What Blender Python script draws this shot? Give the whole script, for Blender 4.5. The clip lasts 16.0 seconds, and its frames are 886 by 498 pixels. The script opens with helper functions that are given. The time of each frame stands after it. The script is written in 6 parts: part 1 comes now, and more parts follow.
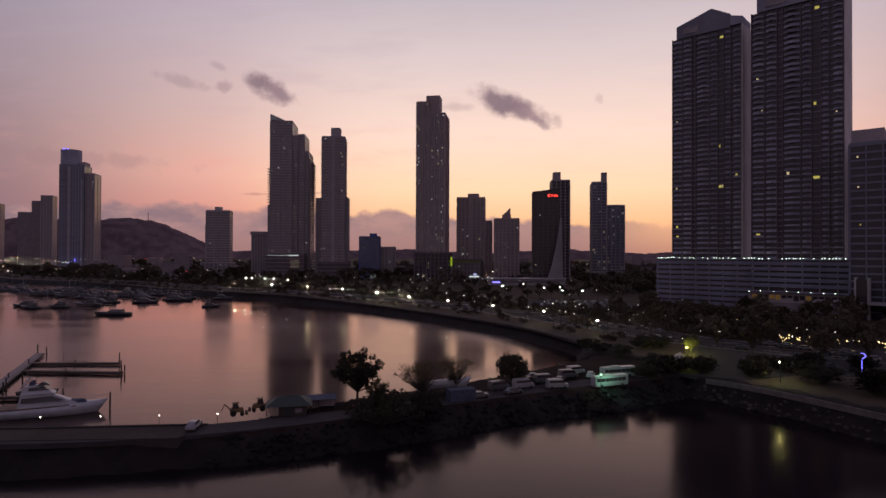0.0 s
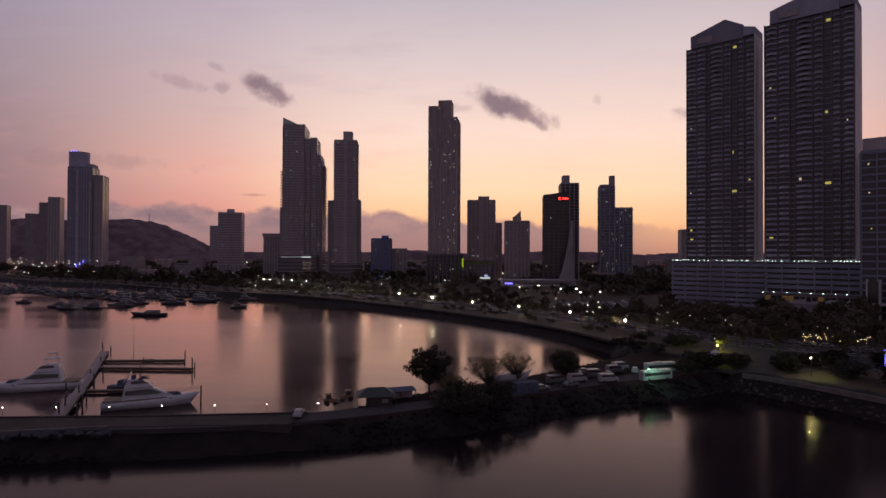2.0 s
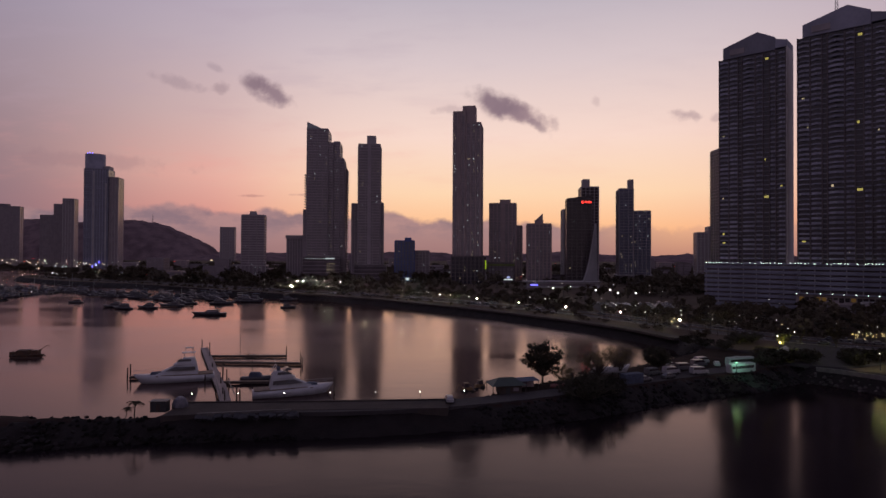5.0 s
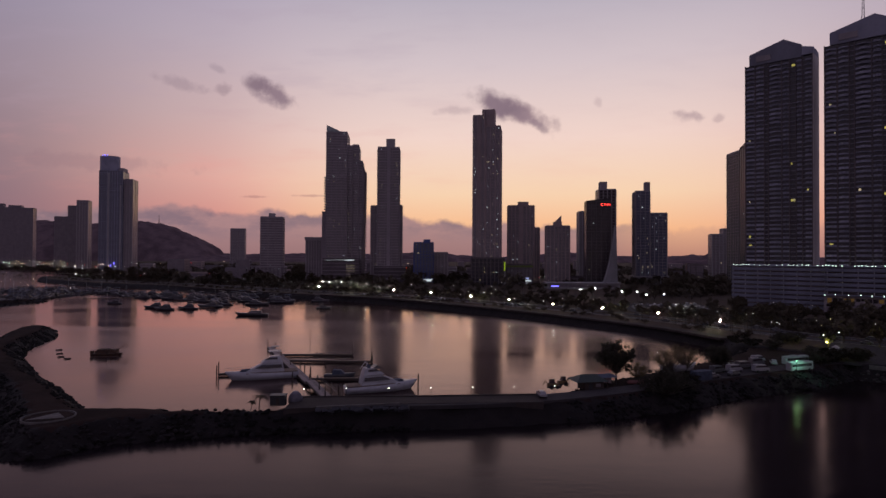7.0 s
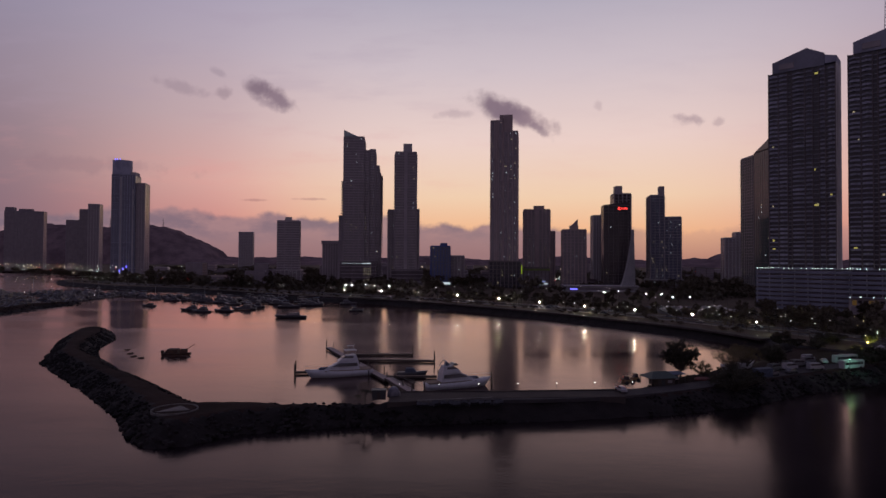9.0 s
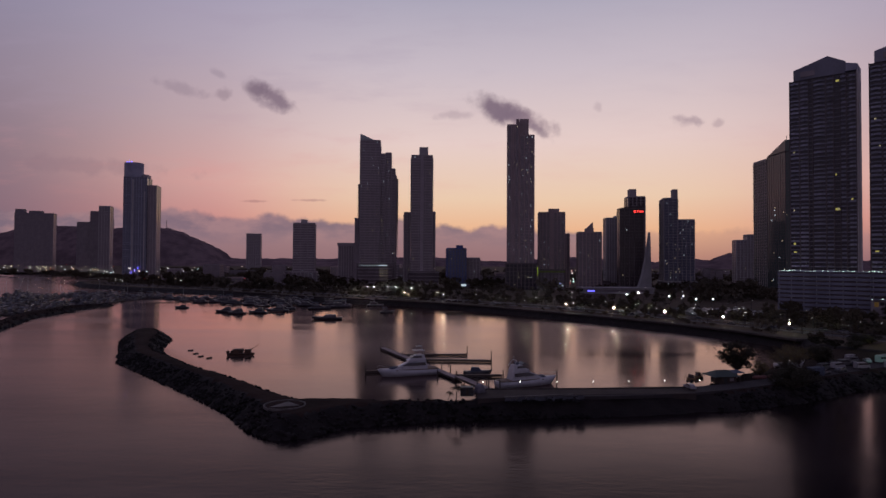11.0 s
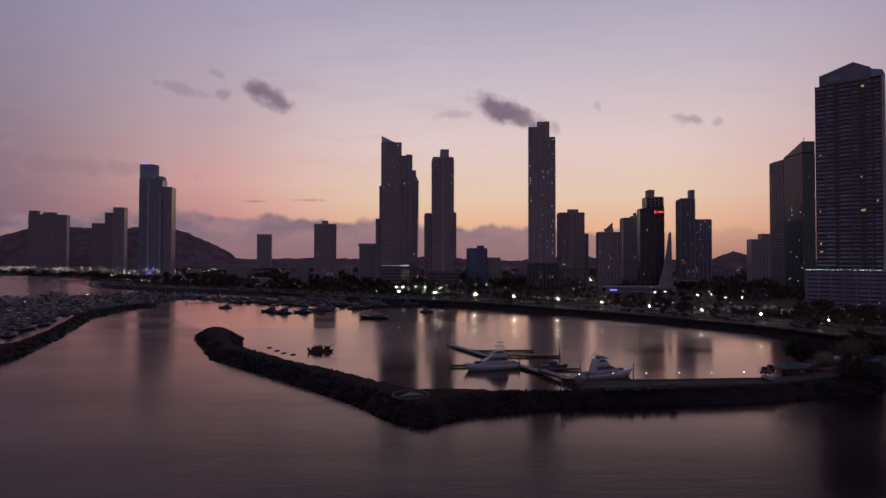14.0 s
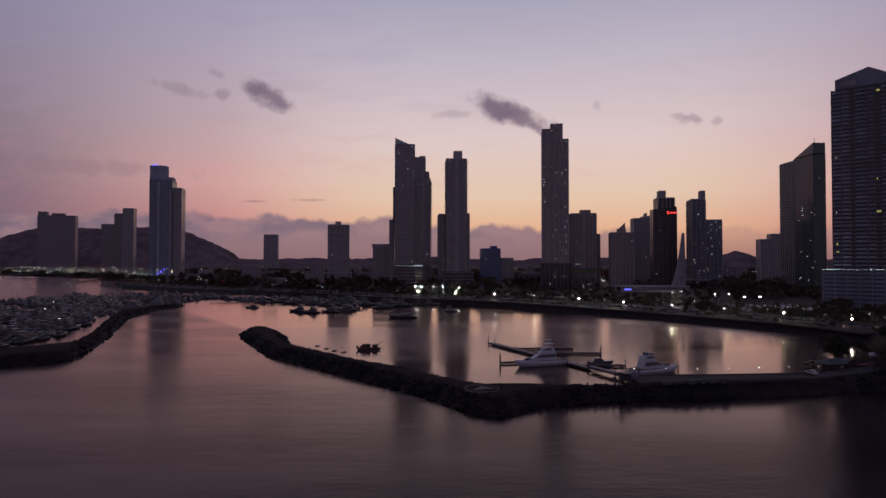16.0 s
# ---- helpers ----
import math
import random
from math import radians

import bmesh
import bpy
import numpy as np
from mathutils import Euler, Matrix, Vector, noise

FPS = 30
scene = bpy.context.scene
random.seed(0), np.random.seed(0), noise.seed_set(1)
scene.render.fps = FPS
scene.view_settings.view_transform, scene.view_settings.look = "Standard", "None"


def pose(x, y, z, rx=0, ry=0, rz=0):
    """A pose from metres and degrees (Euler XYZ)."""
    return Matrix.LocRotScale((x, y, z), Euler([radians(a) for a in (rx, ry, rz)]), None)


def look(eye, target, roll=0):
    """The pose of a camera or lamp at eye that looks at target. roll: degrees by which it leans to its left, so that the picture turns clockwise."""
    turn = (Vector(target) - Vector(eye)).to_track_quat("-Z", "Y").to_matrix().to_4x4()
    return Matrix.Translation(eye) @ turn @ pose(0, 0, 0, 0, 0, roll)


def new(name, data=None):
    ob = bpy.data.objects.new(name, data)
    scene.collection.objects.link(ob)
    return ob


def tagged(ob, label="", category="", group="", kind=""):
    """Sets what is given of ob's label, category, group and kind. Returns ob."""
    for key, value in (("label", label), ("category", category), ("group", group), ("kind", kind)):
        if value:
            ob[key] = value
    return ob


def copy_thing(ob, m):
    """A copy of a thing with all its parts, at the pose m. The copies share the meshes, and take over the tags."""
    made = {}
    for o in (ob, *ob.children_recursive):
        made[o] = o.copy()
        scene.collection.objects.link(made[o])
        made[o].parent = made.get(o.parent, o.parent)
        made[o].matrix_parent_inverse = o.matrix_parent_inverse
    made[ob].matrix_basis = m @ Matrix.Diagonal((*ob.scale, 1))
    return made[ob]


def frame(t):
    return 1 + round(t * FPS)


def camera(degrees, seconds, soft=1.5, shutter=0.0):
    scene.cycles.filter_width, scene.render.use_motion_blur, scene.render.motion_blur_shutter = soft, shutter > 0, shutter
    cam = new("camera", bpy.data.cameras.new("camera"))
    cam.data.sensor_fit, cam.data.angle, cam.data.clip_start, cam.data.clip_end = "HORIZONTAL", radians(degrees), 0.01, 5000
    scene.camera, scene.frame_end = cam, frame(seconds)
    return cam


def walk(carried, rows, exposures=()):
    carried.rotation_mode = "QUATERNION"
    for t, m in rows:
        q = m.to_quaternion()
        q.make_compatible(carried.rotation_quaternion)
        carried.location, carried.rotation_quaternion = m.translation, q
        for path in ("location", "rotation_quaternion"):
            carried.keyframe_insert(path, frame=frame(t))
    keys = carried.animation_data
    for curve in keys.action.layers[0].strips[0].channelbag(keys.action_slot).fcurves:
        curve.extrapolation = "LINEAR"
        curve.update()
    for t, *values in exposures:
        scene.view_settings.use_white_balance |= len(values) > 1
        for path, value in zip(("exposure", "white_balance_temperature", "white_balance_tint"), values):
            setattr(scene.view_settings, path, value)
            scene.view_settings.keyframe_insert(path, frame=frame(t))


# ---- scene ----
cam = camera(73.0, 16.0)
PATH = [
    (0, (1.76, -1.02, 35.696), (1.748, 0.98, 35.714), 0.2),
    (0.5, (-1.686, -4.22, 36.088), (-1.698, -2.22, 36.107), 0.2),
    (1, (-5.547, -7.516, 36.37), (-5.559, -5.516, 36.388), 0.2),
    (1.5, (-9.742, -10.85, 36.57), (-9.752, -8.85, 36.59), 0.2),
    (2, (-14.281, -13.907, 36.662), (-14.287, -11.908, 36.683), 0.2),
    (2.5, (-19.055, -16.773, 36.739), (-19.059, -14.773, 36.759), 0.2),
    (3, (-23.954, -19.651, 36.801), (-23.958, -17.651, 36.821), 0.3),
    (3.5, (-29.083, -22.415, 36.838), (-29.084, -20.415, 36.86), 0.3),
    (4, (-34.208, -25.061, 36.938), (-34.209, -23.061, 36.961), 0.3),
    (6.5, (-61.766, -37.609, 37.968), (-61.771, -35.61, 37.996), 0.3),
    (7, (-67.175, -40.254, 38.107), (-67.183, -38.254, 38.135), 0.3),
    (7.5, (-72.852, -42.968, 38.028), (-72.86, -40.969, 38.059), 0.3),
    (8, (-78.491, -45.439, 37.999), (-78.499, -43.439, 38.032), 0.4),
    (8.5, (-83.916, -47.775, 37.985), (-83.925, -45.775, 38.02), 0.3),
    (9, (-89.317, -49.999, 38.074), (-89.326, -47.999, 38.113), 0.3),
    (11.5, (-116.774, -63.336, 39.355), (-116.782, -61.336, 39.398), 0.3),
    (12, (-121.857, -65.977, 39.447), (-121.865, -63.978, 39.489), 0.2),
    (12.5, (-126.668, -68.539, 39.527), (-126.676, -66.539, 39.571), 0.2),
    (13, (-131.425, -71.066, 39.637), (-131.433, -69.066, 39.68), 0.1),
    (13.5, (-136.183, -73.582, 39.778), (-136.191, -71.582, 39.82), 0.1),
    (14, (-141.085, -76.011, 39.968), (-141.093, -74.012, 40.009), 0.1),
    (14.5, (-146.133, -78.471, 40.176), (-146.141, -76.471, 40.217), 0.1),
    (15, (-151.151, -81.091, 40.366), (-151.16, -79.092, 40.407), 0.1),
    (15.5, (-156.04, -83.922, 40.499), (-156.047, -81.923, 40.539), -0.0),
    (16, (-160.979, -86.694, 40.671), (-160.986, -84.694, 40.711), 0.0),
]
walk(cam, [(t, look(eye, target, roll)) for t, eye, target, roll in PATH],
     [(0.0, 0.15, 6850, 7), (8.0, -0.07, 6300, 8), (16.0, -0.24, 5850, 8.5)])

# ---- world, exposure ----


def lin(r, g, b):
    return tuple(c / 12.92 / 255 if c <= 10 else ((c / 255 + 0.055) / 1.055) ** 2.4 for c in (r, g, b)) + (1.0,)


class Tree:
    """A small helper that adds and links shader nodes."""

    def __init__(self, owner):
        owner.use_nodes = True
        self.t = owner.node_tree
        self.t.nodes.clear()

    def add(self, kind, props=None, **inputs):
        n = self.t.nodes.new(kind)
        for k, v in (props or {}).items():
            if k == "operation":
                n.operation = v
            elif k == "blend_type":
                n.blend_type = v
            elif k == "data_type":
                n.data_type = v
            elif k == "interpolation_type":
                n.interpolation_type = v
            elif k == "feature":
                n.feature = v
        for k, v in inputs.items():
            key = int(k[1:]) if k[0] == "i" and k[1:].isdigit() else k.replace("_", " ")
            self.set(n, key, v)
        return n

    def set(self, n, key, v):
        sock = n.inputs[key]
        if isinstance(v, bpy.types.NodeSocket):
            self.t.links.new(v, sock)
        elif isinstance(v, bpy.types.Node):
            self.t.links.new(v.outputs[0], sock)
        else:
            sock.default_value = v

    def math(self, op, a, b=0.0, c=0.0):
        return self.add("ShaderNodeMath", {"operation": op}, i0=a, i1=b, i2=c).outputs[0]

    def step(self, v, lo, hi, to_lo=0.0, to_hi=1.0):
        return self.add("ShaderNodeMapRange", {"interpolation_type": "SMOOTHSTEP"}, Value=v, From_Min=lo, From_Max=hi, To_Min=to_lo, To_Max=to_hi).outputs[0]

    def mix(self, fac, a, b, blend="MIX"):
        return self.add("ShaderNodeMix", {"data_type": "RGBA", "blend_type": blend}, i0=fac, i6=a, i7=b).outputs[2]

    def ramp(self, fac, stops):
        n = self.add("ShaderNodeValToRGB", Fac=fac)
        n.color_ramp.elements[0].position, n.color_ramp.elements[0].color = stops[0]
        n.color_ramp.elements[1].position, n.color_ramp.elements[1].color = stops[-1]
        for p, c in stops[1:-1]:
            n.color_ramp.elements.new(p).color = c
        return n.outputs[0]

    def noise(self, vec, scale, detail=4.0, rough=0.55):
        return self.add("ShaderNodeTexNoise", Vector=vec, Scale=scale, Detail=detail, Roughness=rough).outputs[0]


# Dusk after sunset: the glow stands low in the west, a little to the right of the skyline.
world = bpy.data.worlds.new("dusk_sky")
scene.world = world
k = Tree(world)
way = k.add("ShaderNodeTexCoord").outputs["Generated"]
xyz = k.add("ShaderNodeSeparateXYZ", Vector=way)
dx, dy, dz = xyz.outputs
flat = k.math("SQRT", k.math("ADD", k.math("MULTIPLY", dx, dx), k.math("MULTIPLY", dy, dy)))
flat = k.math("MAXIMUM", flat, 0.001)
rise = k.math("DIVIDE", dz, flat)
GLOW = radians(8)
west = k.math("DIVIDE", k.math("ADD", k.math("MULTIPLY", dx, math.sin(GLOW)), k.math("MULTIPLY", dy, math.cos(GLOW))), flat)
e = k.math("MINIMUM", k.math("MAXIMUM", k.math("DIVIDE", rise, 0.62), 0.0), 1.0)
glow_col = k.ramp(e, [(0.0, lin(205, 138, 112)), (0.07, lin(255, 184, 135)), (0.17, lin(255, 209, 172)), (0.32, lin(249, 211, 197)), (0.52, lin(219, 194, 195)), (0.72, lin(187, 172, 183)), (1.0, lin(158, 148, 174))])
pink_col = k.ramp(e, [(0.0, lin(150, 100, 104)), (0.10, lin(226, 149, 136)), (0.2, lin(238, 175, 160)), (0.36, lin(216, 178, 174)), (0.55, lin(196, 172, 180)), (0.75, lin(176, 160, 178)), (1.0, lin(142, 138, 166))])
side_col = k.ramp(e, [(0.0, lin(128, 104, 112)), (0.12, lin(142, 110, 118)), (0.25, lin(152, 122, 128)), (0.42, lin(158, 135, 146)), (0.65, lin(154, 141, 160)), (1.0, lin(128, 126, 158))])
east_col = k.ramp(e, [(0.0, lin(118, 98, 106)), (0.3, lin(134, 114, 126)), (1.0, lin(127, 119, 145))])
sky = k.mix(k.step(west, 0.86, 0.995), pink_col, glow_col)
sky = k.mix(k.step(west, 0.67, 0.93), side_col, sky)
sky = k.mix(k.step(west, -0.3, 0.66), east_col, sky)
# Clouds hang in the west only; u and v are the tangents to the side and up.
front = k.math("MAXIMUM", dy, 0.05)
u = k.math("DIVIDE", dx, front)
v = k.math("DIVIDE", dz, front)
uv = k.add("ShaderNodeCombineXYZ", X=u, Y=v, Z=0.0).outputs[0]
ahead = k.step(dy, 0.3, 0.5)
fine = k.noise(uv, 30.0, 6.0, 0.56)
wide = k.noise(uv, 7.0, 3.0, 0.5)
# The low bank along the horizon
side = k.math("MAXIMUM", k.math("MINIMUM", u, 0.1), -0.4)
top = k.math("ADD", k.math("SUBTRACT", 0.06, k.math("MULTIPLY", side, 0.055)), k.math("MULTIPLY", k.math("SUBTRACT", k.noise(k.add("ShaderNodeCombineXYZ", X=u, Y=0.0, Z=0.3).outputs[0], 7.0, 2.2, 0.5), 0.5), 0.065))
puff = k.math("MULTIPLY", k.math("SUBTRACT", fine, 0.5), 0.03)
bank = k.step(k.math("SUBTRACT", k.math("ADD", top, puff), v), -0.004, 0.008)
bank = k.math("MULTIPLY", k.math("MULTIPLY", bank, ahead), 0.93)
bank = k.math("MULTIPLY", bank, k.step(u, 0.42, 0.18, 0.3, 1.0))
lump = k.step(k.noise(k.add("ShaderNodeMapping", Vector=uv, Scale=(1.0, 2.4, 1.0)).outputs[0], 11.0, 6.0, 0.6), 0.38, 0.62)
bank_col = k.mix(k.math("MULTIPLY", lump, k.step(v, 0.015, 0.06)), k.mix(k.step(v, 0.0, 0.06), lin(158, 116, 116), lin(172, 130, 130)), lin(136, 110, 119))
sky = k.mix(bank, sky, bank_col)

# thin streaks high in the sky
streak = k.noise(k.add("ShaderNodeMapping", Vector=uv, Scale=(1.0, 4.5, 1.0), Rotation=(0, 0, -0.12)).outputs[0], 5.0, 6.0, 0.6)
streak = k.math("MULTIPLY", k.math("MULTIPLY", k.step(streak, 0.46, 0.7), ahead), k.step(v, 0.07, 0.15, 0.0, 0.2))
streak = k.math("MULTIPLY", streak, k.step(u, 0.2, -0.15, 0.35, 1.0))
sky = k.mix(streak, sky, k.mix(k.step(v, 0.14, 0.3), lin(238, 150, 140), lin(178, 154, 168)))


def cloud(cu, cv, ru, rv, tilt, dense, colour, ragged=2.3):
    """One ragged cloud, centred at the tangents cu, cv."""
    global sky
    du, dv = k.math("SUBTRACT", u, cu), k.math("SUBTRACT", v, cv)
    c, s = math.cos(tilt), math.sin(tilt)
    a = k.math("DIVIDE", k.math("ADD", k.math("MULTIPLY", du, c), k.math("MULTIPLY", dv, s)), ru)
    b = k.math("DIVIDE", k.math("SUBTRACT", k.math("MULTIPLY", dv, c), k.math("MULTIPLY", du, s)), rv)
    r = k.math("SQRT", k.math("ADD", k.math("MULTIPLY", a, a), k.math("MULTIPLY", b, b)))
    edge = k.math("ADD", k.math("SUBTRACT", 1.0, r), k.math("MULTIPLY", k.math("SUBTRACT", fine, 0.5), ragged))
    m = k.math("MULTIPLY", k.math("MULTIPLY", k.step(edge, 0.02, 0.8), ahead), dense)
    sky = k.mix(m, sky, colour)


cloud(0.128, 0.240, 0.074, 0.024, -0.36, 0.9, lin(150, 120, 128), 1.5)
cloud(0.086, 0.256, 0.062, 0.030, -0.30, 0.95, lin(138, 112, 122), 1.3)
cloud(0.150, 0.224, 0.040, 0.013, -0.55, 0.7, lin(150, 122, 130), 1.9)
cloud(0.020, 0.246, 0.050, 0.010, 0.05, 0.35, lin(166, 138, 144))
cloud(-0.288, 0.274, 0.050, 0.022, -0.62, 0.9, lin(142, 115, 125), 1.7)
cloud(-0.318, 0.288, 0.034, 0.022, -0.35, 0.9, lin(138, 112, 122), 1.5)
cloud(-0.300, 0.262, 0.040, 0.010, -0.45, 0.45, lin(158, 130, 138))
cloud(-0.450, 0.290, 0.055, 0.014, -0.3, 0.4, lin(150, 124, 134))
cloud(-0.372, 0.280, 0.018, 0.013, -0.2, 0.5, lin(152, 124, 132))
cloud(-0.385, 0.315, 0.022, 0.008, -0.4, 0.4, lin(156, 132, 142))
cloud(0.405, 0.240, 0.034, 0.013, -0.15, 0.55, lin(158, 128, 136))
cloud(0.455, 0.234, 0.015, 0.010, 0.2, 0.4, lin(164, 132, 138))
cloud(-0.225, 0.102, 0.040, 0.003, 0.0, 0.45, lin(170, 116, 116))
cloud(-0.32, 0.100, 0.030, 0.003, 0.0, 0.45, lin(166, 112, 112))
cloud(-0.62, 0.16, 0.20, 0.02, -0.08, 0.3, lin(150, 116, 122))
cloud(0.255, 0.262, 0.010, 0.012, 0.3, 0.35, lin(180, 150, 152))
sky = k.mix(1.0, sky, (0.97, 1.035, 1.075, 1), "MULTIPLY")
sky = k.mix(k.step(rise, 0.5, 1.9), sky, lin(105, 94, 116))
k.add("ShaderNodeOutputWorld", Surface=k.add("ShaderNodeBackground", Color=sky, Strength=1.0))

# ---- materials ----


def material(name, col, col2=None, rough=0.7, metal=0.0, scale=0.6, bump=0.0, bump_scale=4.0, spec=0.5, per_object=0.0, wear=0.25, per_island=0.0):
    """A surface with broad stains and fine grain, both in metres of the thing's own space."""
    m = bpy.data.materials.new(name)
    n = Tree(m)
    co = n.add("ShaderNodeTexCoord").outputs["Object"]
    broad, grain = n.noise(co, scale, 5.0), n.noise(co, scale * 9.0, 3.0)
    c2 = col2 or tuple(c * 0.6 for c in col)
    c = n.mix(n.step(broad, 0.35, 0.68), (*col[:3], 1), (*c2[:3], 1))
    c = n.mix(n.math("MULTIPLY", n.step(grain, 0.45, 0.75), wear), c, tuple(x * 0.45 for x in col[:3]) + (1,))
    if per_object:
        rnd = n.add("ShaderNodeObjectInfo").outputs["Random"]
        c = n.mix(1.0, c, n.ramp(rnd, [(0.0, (1 - per_object,) * 3 + (1,)), (1.0, (1.0,) * 3 + (1,))]), "MULTIPLY")
    if per_island:
        c = n.mix(1.0, c, n.ramp(n.add("ShaderNodeNewGeometry").outputs["Random Per Island"], [(0.0, (1 - per_island,) * 3 + (1,)), (1.0, (1.0,) * 3 + (1,))]), "MULTIPLY")
    b = n.add("ShaderNodeBsdfPrincipled", Base_Color=c, Metallic=metal, Roughness=n.math("ADD", rough - 0.08, n.math("MULTIPLY", grain, 0.16)))
    n.set(b, "Specular IOR Level", spec)
    if bump:
        n.set(b, "Normal", n.add("ShaderNodeBump", Strength=bump, Distance=0.3, Height=n.noise(co, bump_scale, 6.0)).outputs[0])
    n.add("ShaderNodeOutputMaterial", Surface=b)
    return m


def glowing(name, col, power):
    """A lamp's or lit window's own light."""
    m = bpy.data.materials.new(name)
    n = Tree(m)
    n.add("ShaderNodeOutputMaterial", Surface=n.add("ShaderNodeEmission", Color=(*col[:3], 1), Strength=power))
    return m


def water_material():
    """Harbour water: ruffled in the open, calm in the breakwater's lee, with a breeze lane across the basin; reflection
    tinted and weighted by place.
    """
    m = bpy.data.materials.new("harbour_water")
    n = Tree(m)
    co = n.add("ShaderNodeTexCoord").outputs["Object"]
    px, py, _ = n.add("ShaderNodeSeparateXYZ", Vector=co).outputs
    east, north = n.math("ADD", px, 150.0), n.math("SUBTRACT", py, 84.0)
    lee_south = n.math("ADD", n.math("MULTIPLY", east, -0.3265), n.math("MULTIPLY", north, 0.945))
    lee_west = n.math("ADD", n.math("MULTIPLY", east, 0.814), n.math("MULTIPLY", north, 0.581))
    inside = n.step(n.math("MINIMUM", lee_south, lee_west), -4.0, 6.0)
    fetch = n.math("ADD", lee_south, n.math("MULTIPLY", n.math("SUBTRACT", n.noise(n.add("ShaderNodeMapping", Vector=co, Scale=(0.35, 1.0, 1.0)).outputs[0], 0.03, 3.0), 0.5), 150.0))
    crossing = n.math("MULTIPLY", inside, n.math("MULTIPLY", n.step(fetch, 50.0, 120.0), n.step(fetch, 260.0, 150.0)))
    sea = n.math("MULTIPLY", n.math("SUBTRACT", 1.0, inside), n.step(px, 30.0, -120.0))
    swell = n.add("ShaderNodeMapping", Vector=co, Scale=(0.5, 1.0, 1.0)).outputs[0]
    waves = n.math("ADD", n.noise(swell, 0.9, 3.0), n.math("MULTIPLY", n.noise(swell, 0.16, 3.0), 2.4))
    gusts = n.step(n.noise(n.add("ShaderNodeMapping", Vector=co, Scale=(0.3, 1.0, 1.0), Rotation=(0, 0, 0.25)).outputs[0], 0.022, 5.0), 0.36, 0.66)
    push = n.math("ADD", n.math("ADD", 0.008, n.math("MULTIPLY", gusts, 0.016)), n.math("MULTIPLY", sea, n.math("ADD", 0.012, n.math("MULTIPLY", gusts, 0.03))))
    bump = n.add("ShaderNodeBump", Strength=push, Distance=1.0, Height=waves).outputs[0]
    body = n.add("ShaderNodeBsdfDiffuse", Color=(0.007, 0.005, 0.007, 1), Normal=bump)
    rough = n.math("ADD", n.math("ADD", 0.095, n.math("MULTIPLY", gusts, 0.06)), n.math("ADD", n.math("MULTIPLY", crossing, 0.085), n.math("ADD", n.math("MULTIPLY", sea, 0.03), n.math("MULTIPLY", n.math("SUBTRACT", 1.0, inside), 0.02))))
    # The reflection's warm cast is put into the gloss colour.
    gloss = n.add("ShaderNodeBsdfGlossy", Color=(1.0, 0.815, 0.765, 1), Roughness=rough, Normal=bump)
    share = n.math("SUBTRACT", n.math("MULTIPLY", n.add("ShaderNodeFresnel", IOR=1.33, Normal=bump), 1.12), 0.035)
    share = n.math("MULTIPLY", share, n.math("SUBTRACT", 1.0, n.math("MULTIPLY", sea, n.math("ADD", 0.10, n.math("MULTIPLY", gusts, 0.18)))))
    # Reflection painted by place: raised in the lee, dimmed where the towers mirror darkly.
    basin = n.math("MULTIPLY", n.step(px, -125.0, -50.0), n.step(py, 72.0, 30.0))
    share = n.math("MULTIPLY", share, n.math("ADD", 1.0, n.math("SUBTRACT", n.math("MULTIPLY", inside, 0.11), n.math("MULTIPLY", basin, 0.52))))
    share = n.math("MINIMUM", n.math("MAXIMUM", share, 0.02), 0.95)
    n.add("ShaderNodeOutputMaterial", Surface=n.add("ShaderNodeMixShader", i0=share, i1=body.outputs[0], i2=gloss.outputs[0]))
    return m


WATER = water_material()
ROCK_L = material("grey_wall_rubble", (0.15, 0.125, 0.125), (0.08, 0.066, 0.066), 0.85, scale=0.5, bump=0.6, bump_scale=1.5, per_object=0.6, spec=0.2, per_island=0.6)
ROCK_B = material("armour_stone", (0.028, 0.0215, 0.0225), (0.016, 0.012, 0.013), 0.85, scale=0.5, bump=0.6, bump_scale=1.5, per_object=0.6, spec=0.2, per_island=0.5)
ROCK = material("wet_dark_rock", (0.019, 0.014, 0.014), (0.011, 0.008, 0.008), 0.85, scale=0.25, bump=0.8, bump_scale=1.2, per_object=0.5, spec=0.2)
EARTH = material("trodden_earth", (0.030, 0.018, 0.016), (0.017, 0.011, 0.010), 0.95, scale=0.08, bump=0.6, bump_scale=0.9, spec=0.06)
PARK = material("park_ground", (0.066, 0.051, 0.038), (0.088, 0.065, 0.052), 0.95, scale=0.05, bump=0.5, bump_scale=0.6, spec=0.06)
ASPHALT = material("asphalt", (0.058, 0.051, 0.053), (0.044, 0.039, 0.041), 0.8, scale=0.1, bump=0.2, bump_scale=6, spec=0.06)
PAVING = material("worn_paving", (0.06, 0.048, 0.045), (0.04, 0.033, 0.032), 0.8, scale=0.12, bump=0.25, bump_scale=3, spec=0.06)
WALL_STONE = material("weathered_wall_stone", (0.13, 0.115, 0.11), (0.08, 0.07, 0.068), 0.85, scale=0.4, bump=0.5, bump_scale=2)
KERB = material("kerb_concrete", (0.24, 0.22, 0.21), rough=0.8)
PAINT_W = material("white_line_paint", (0.7, 0.7, 0.68), (0.5, 0.5, 0.48), 0.7, scale=1.0)
CONC = material("grey_concrete", (0.40, 0.355, 0.37), (0.32, 0.285, 0.30), 0.8, scale=0.05, per_object=0.15)
CONC_D = material("dark_concrete", (0.36, 0.305, 0.325), (0.28, 0.24, 0.26), 0.8, scale=0.05, per_object=0.15)
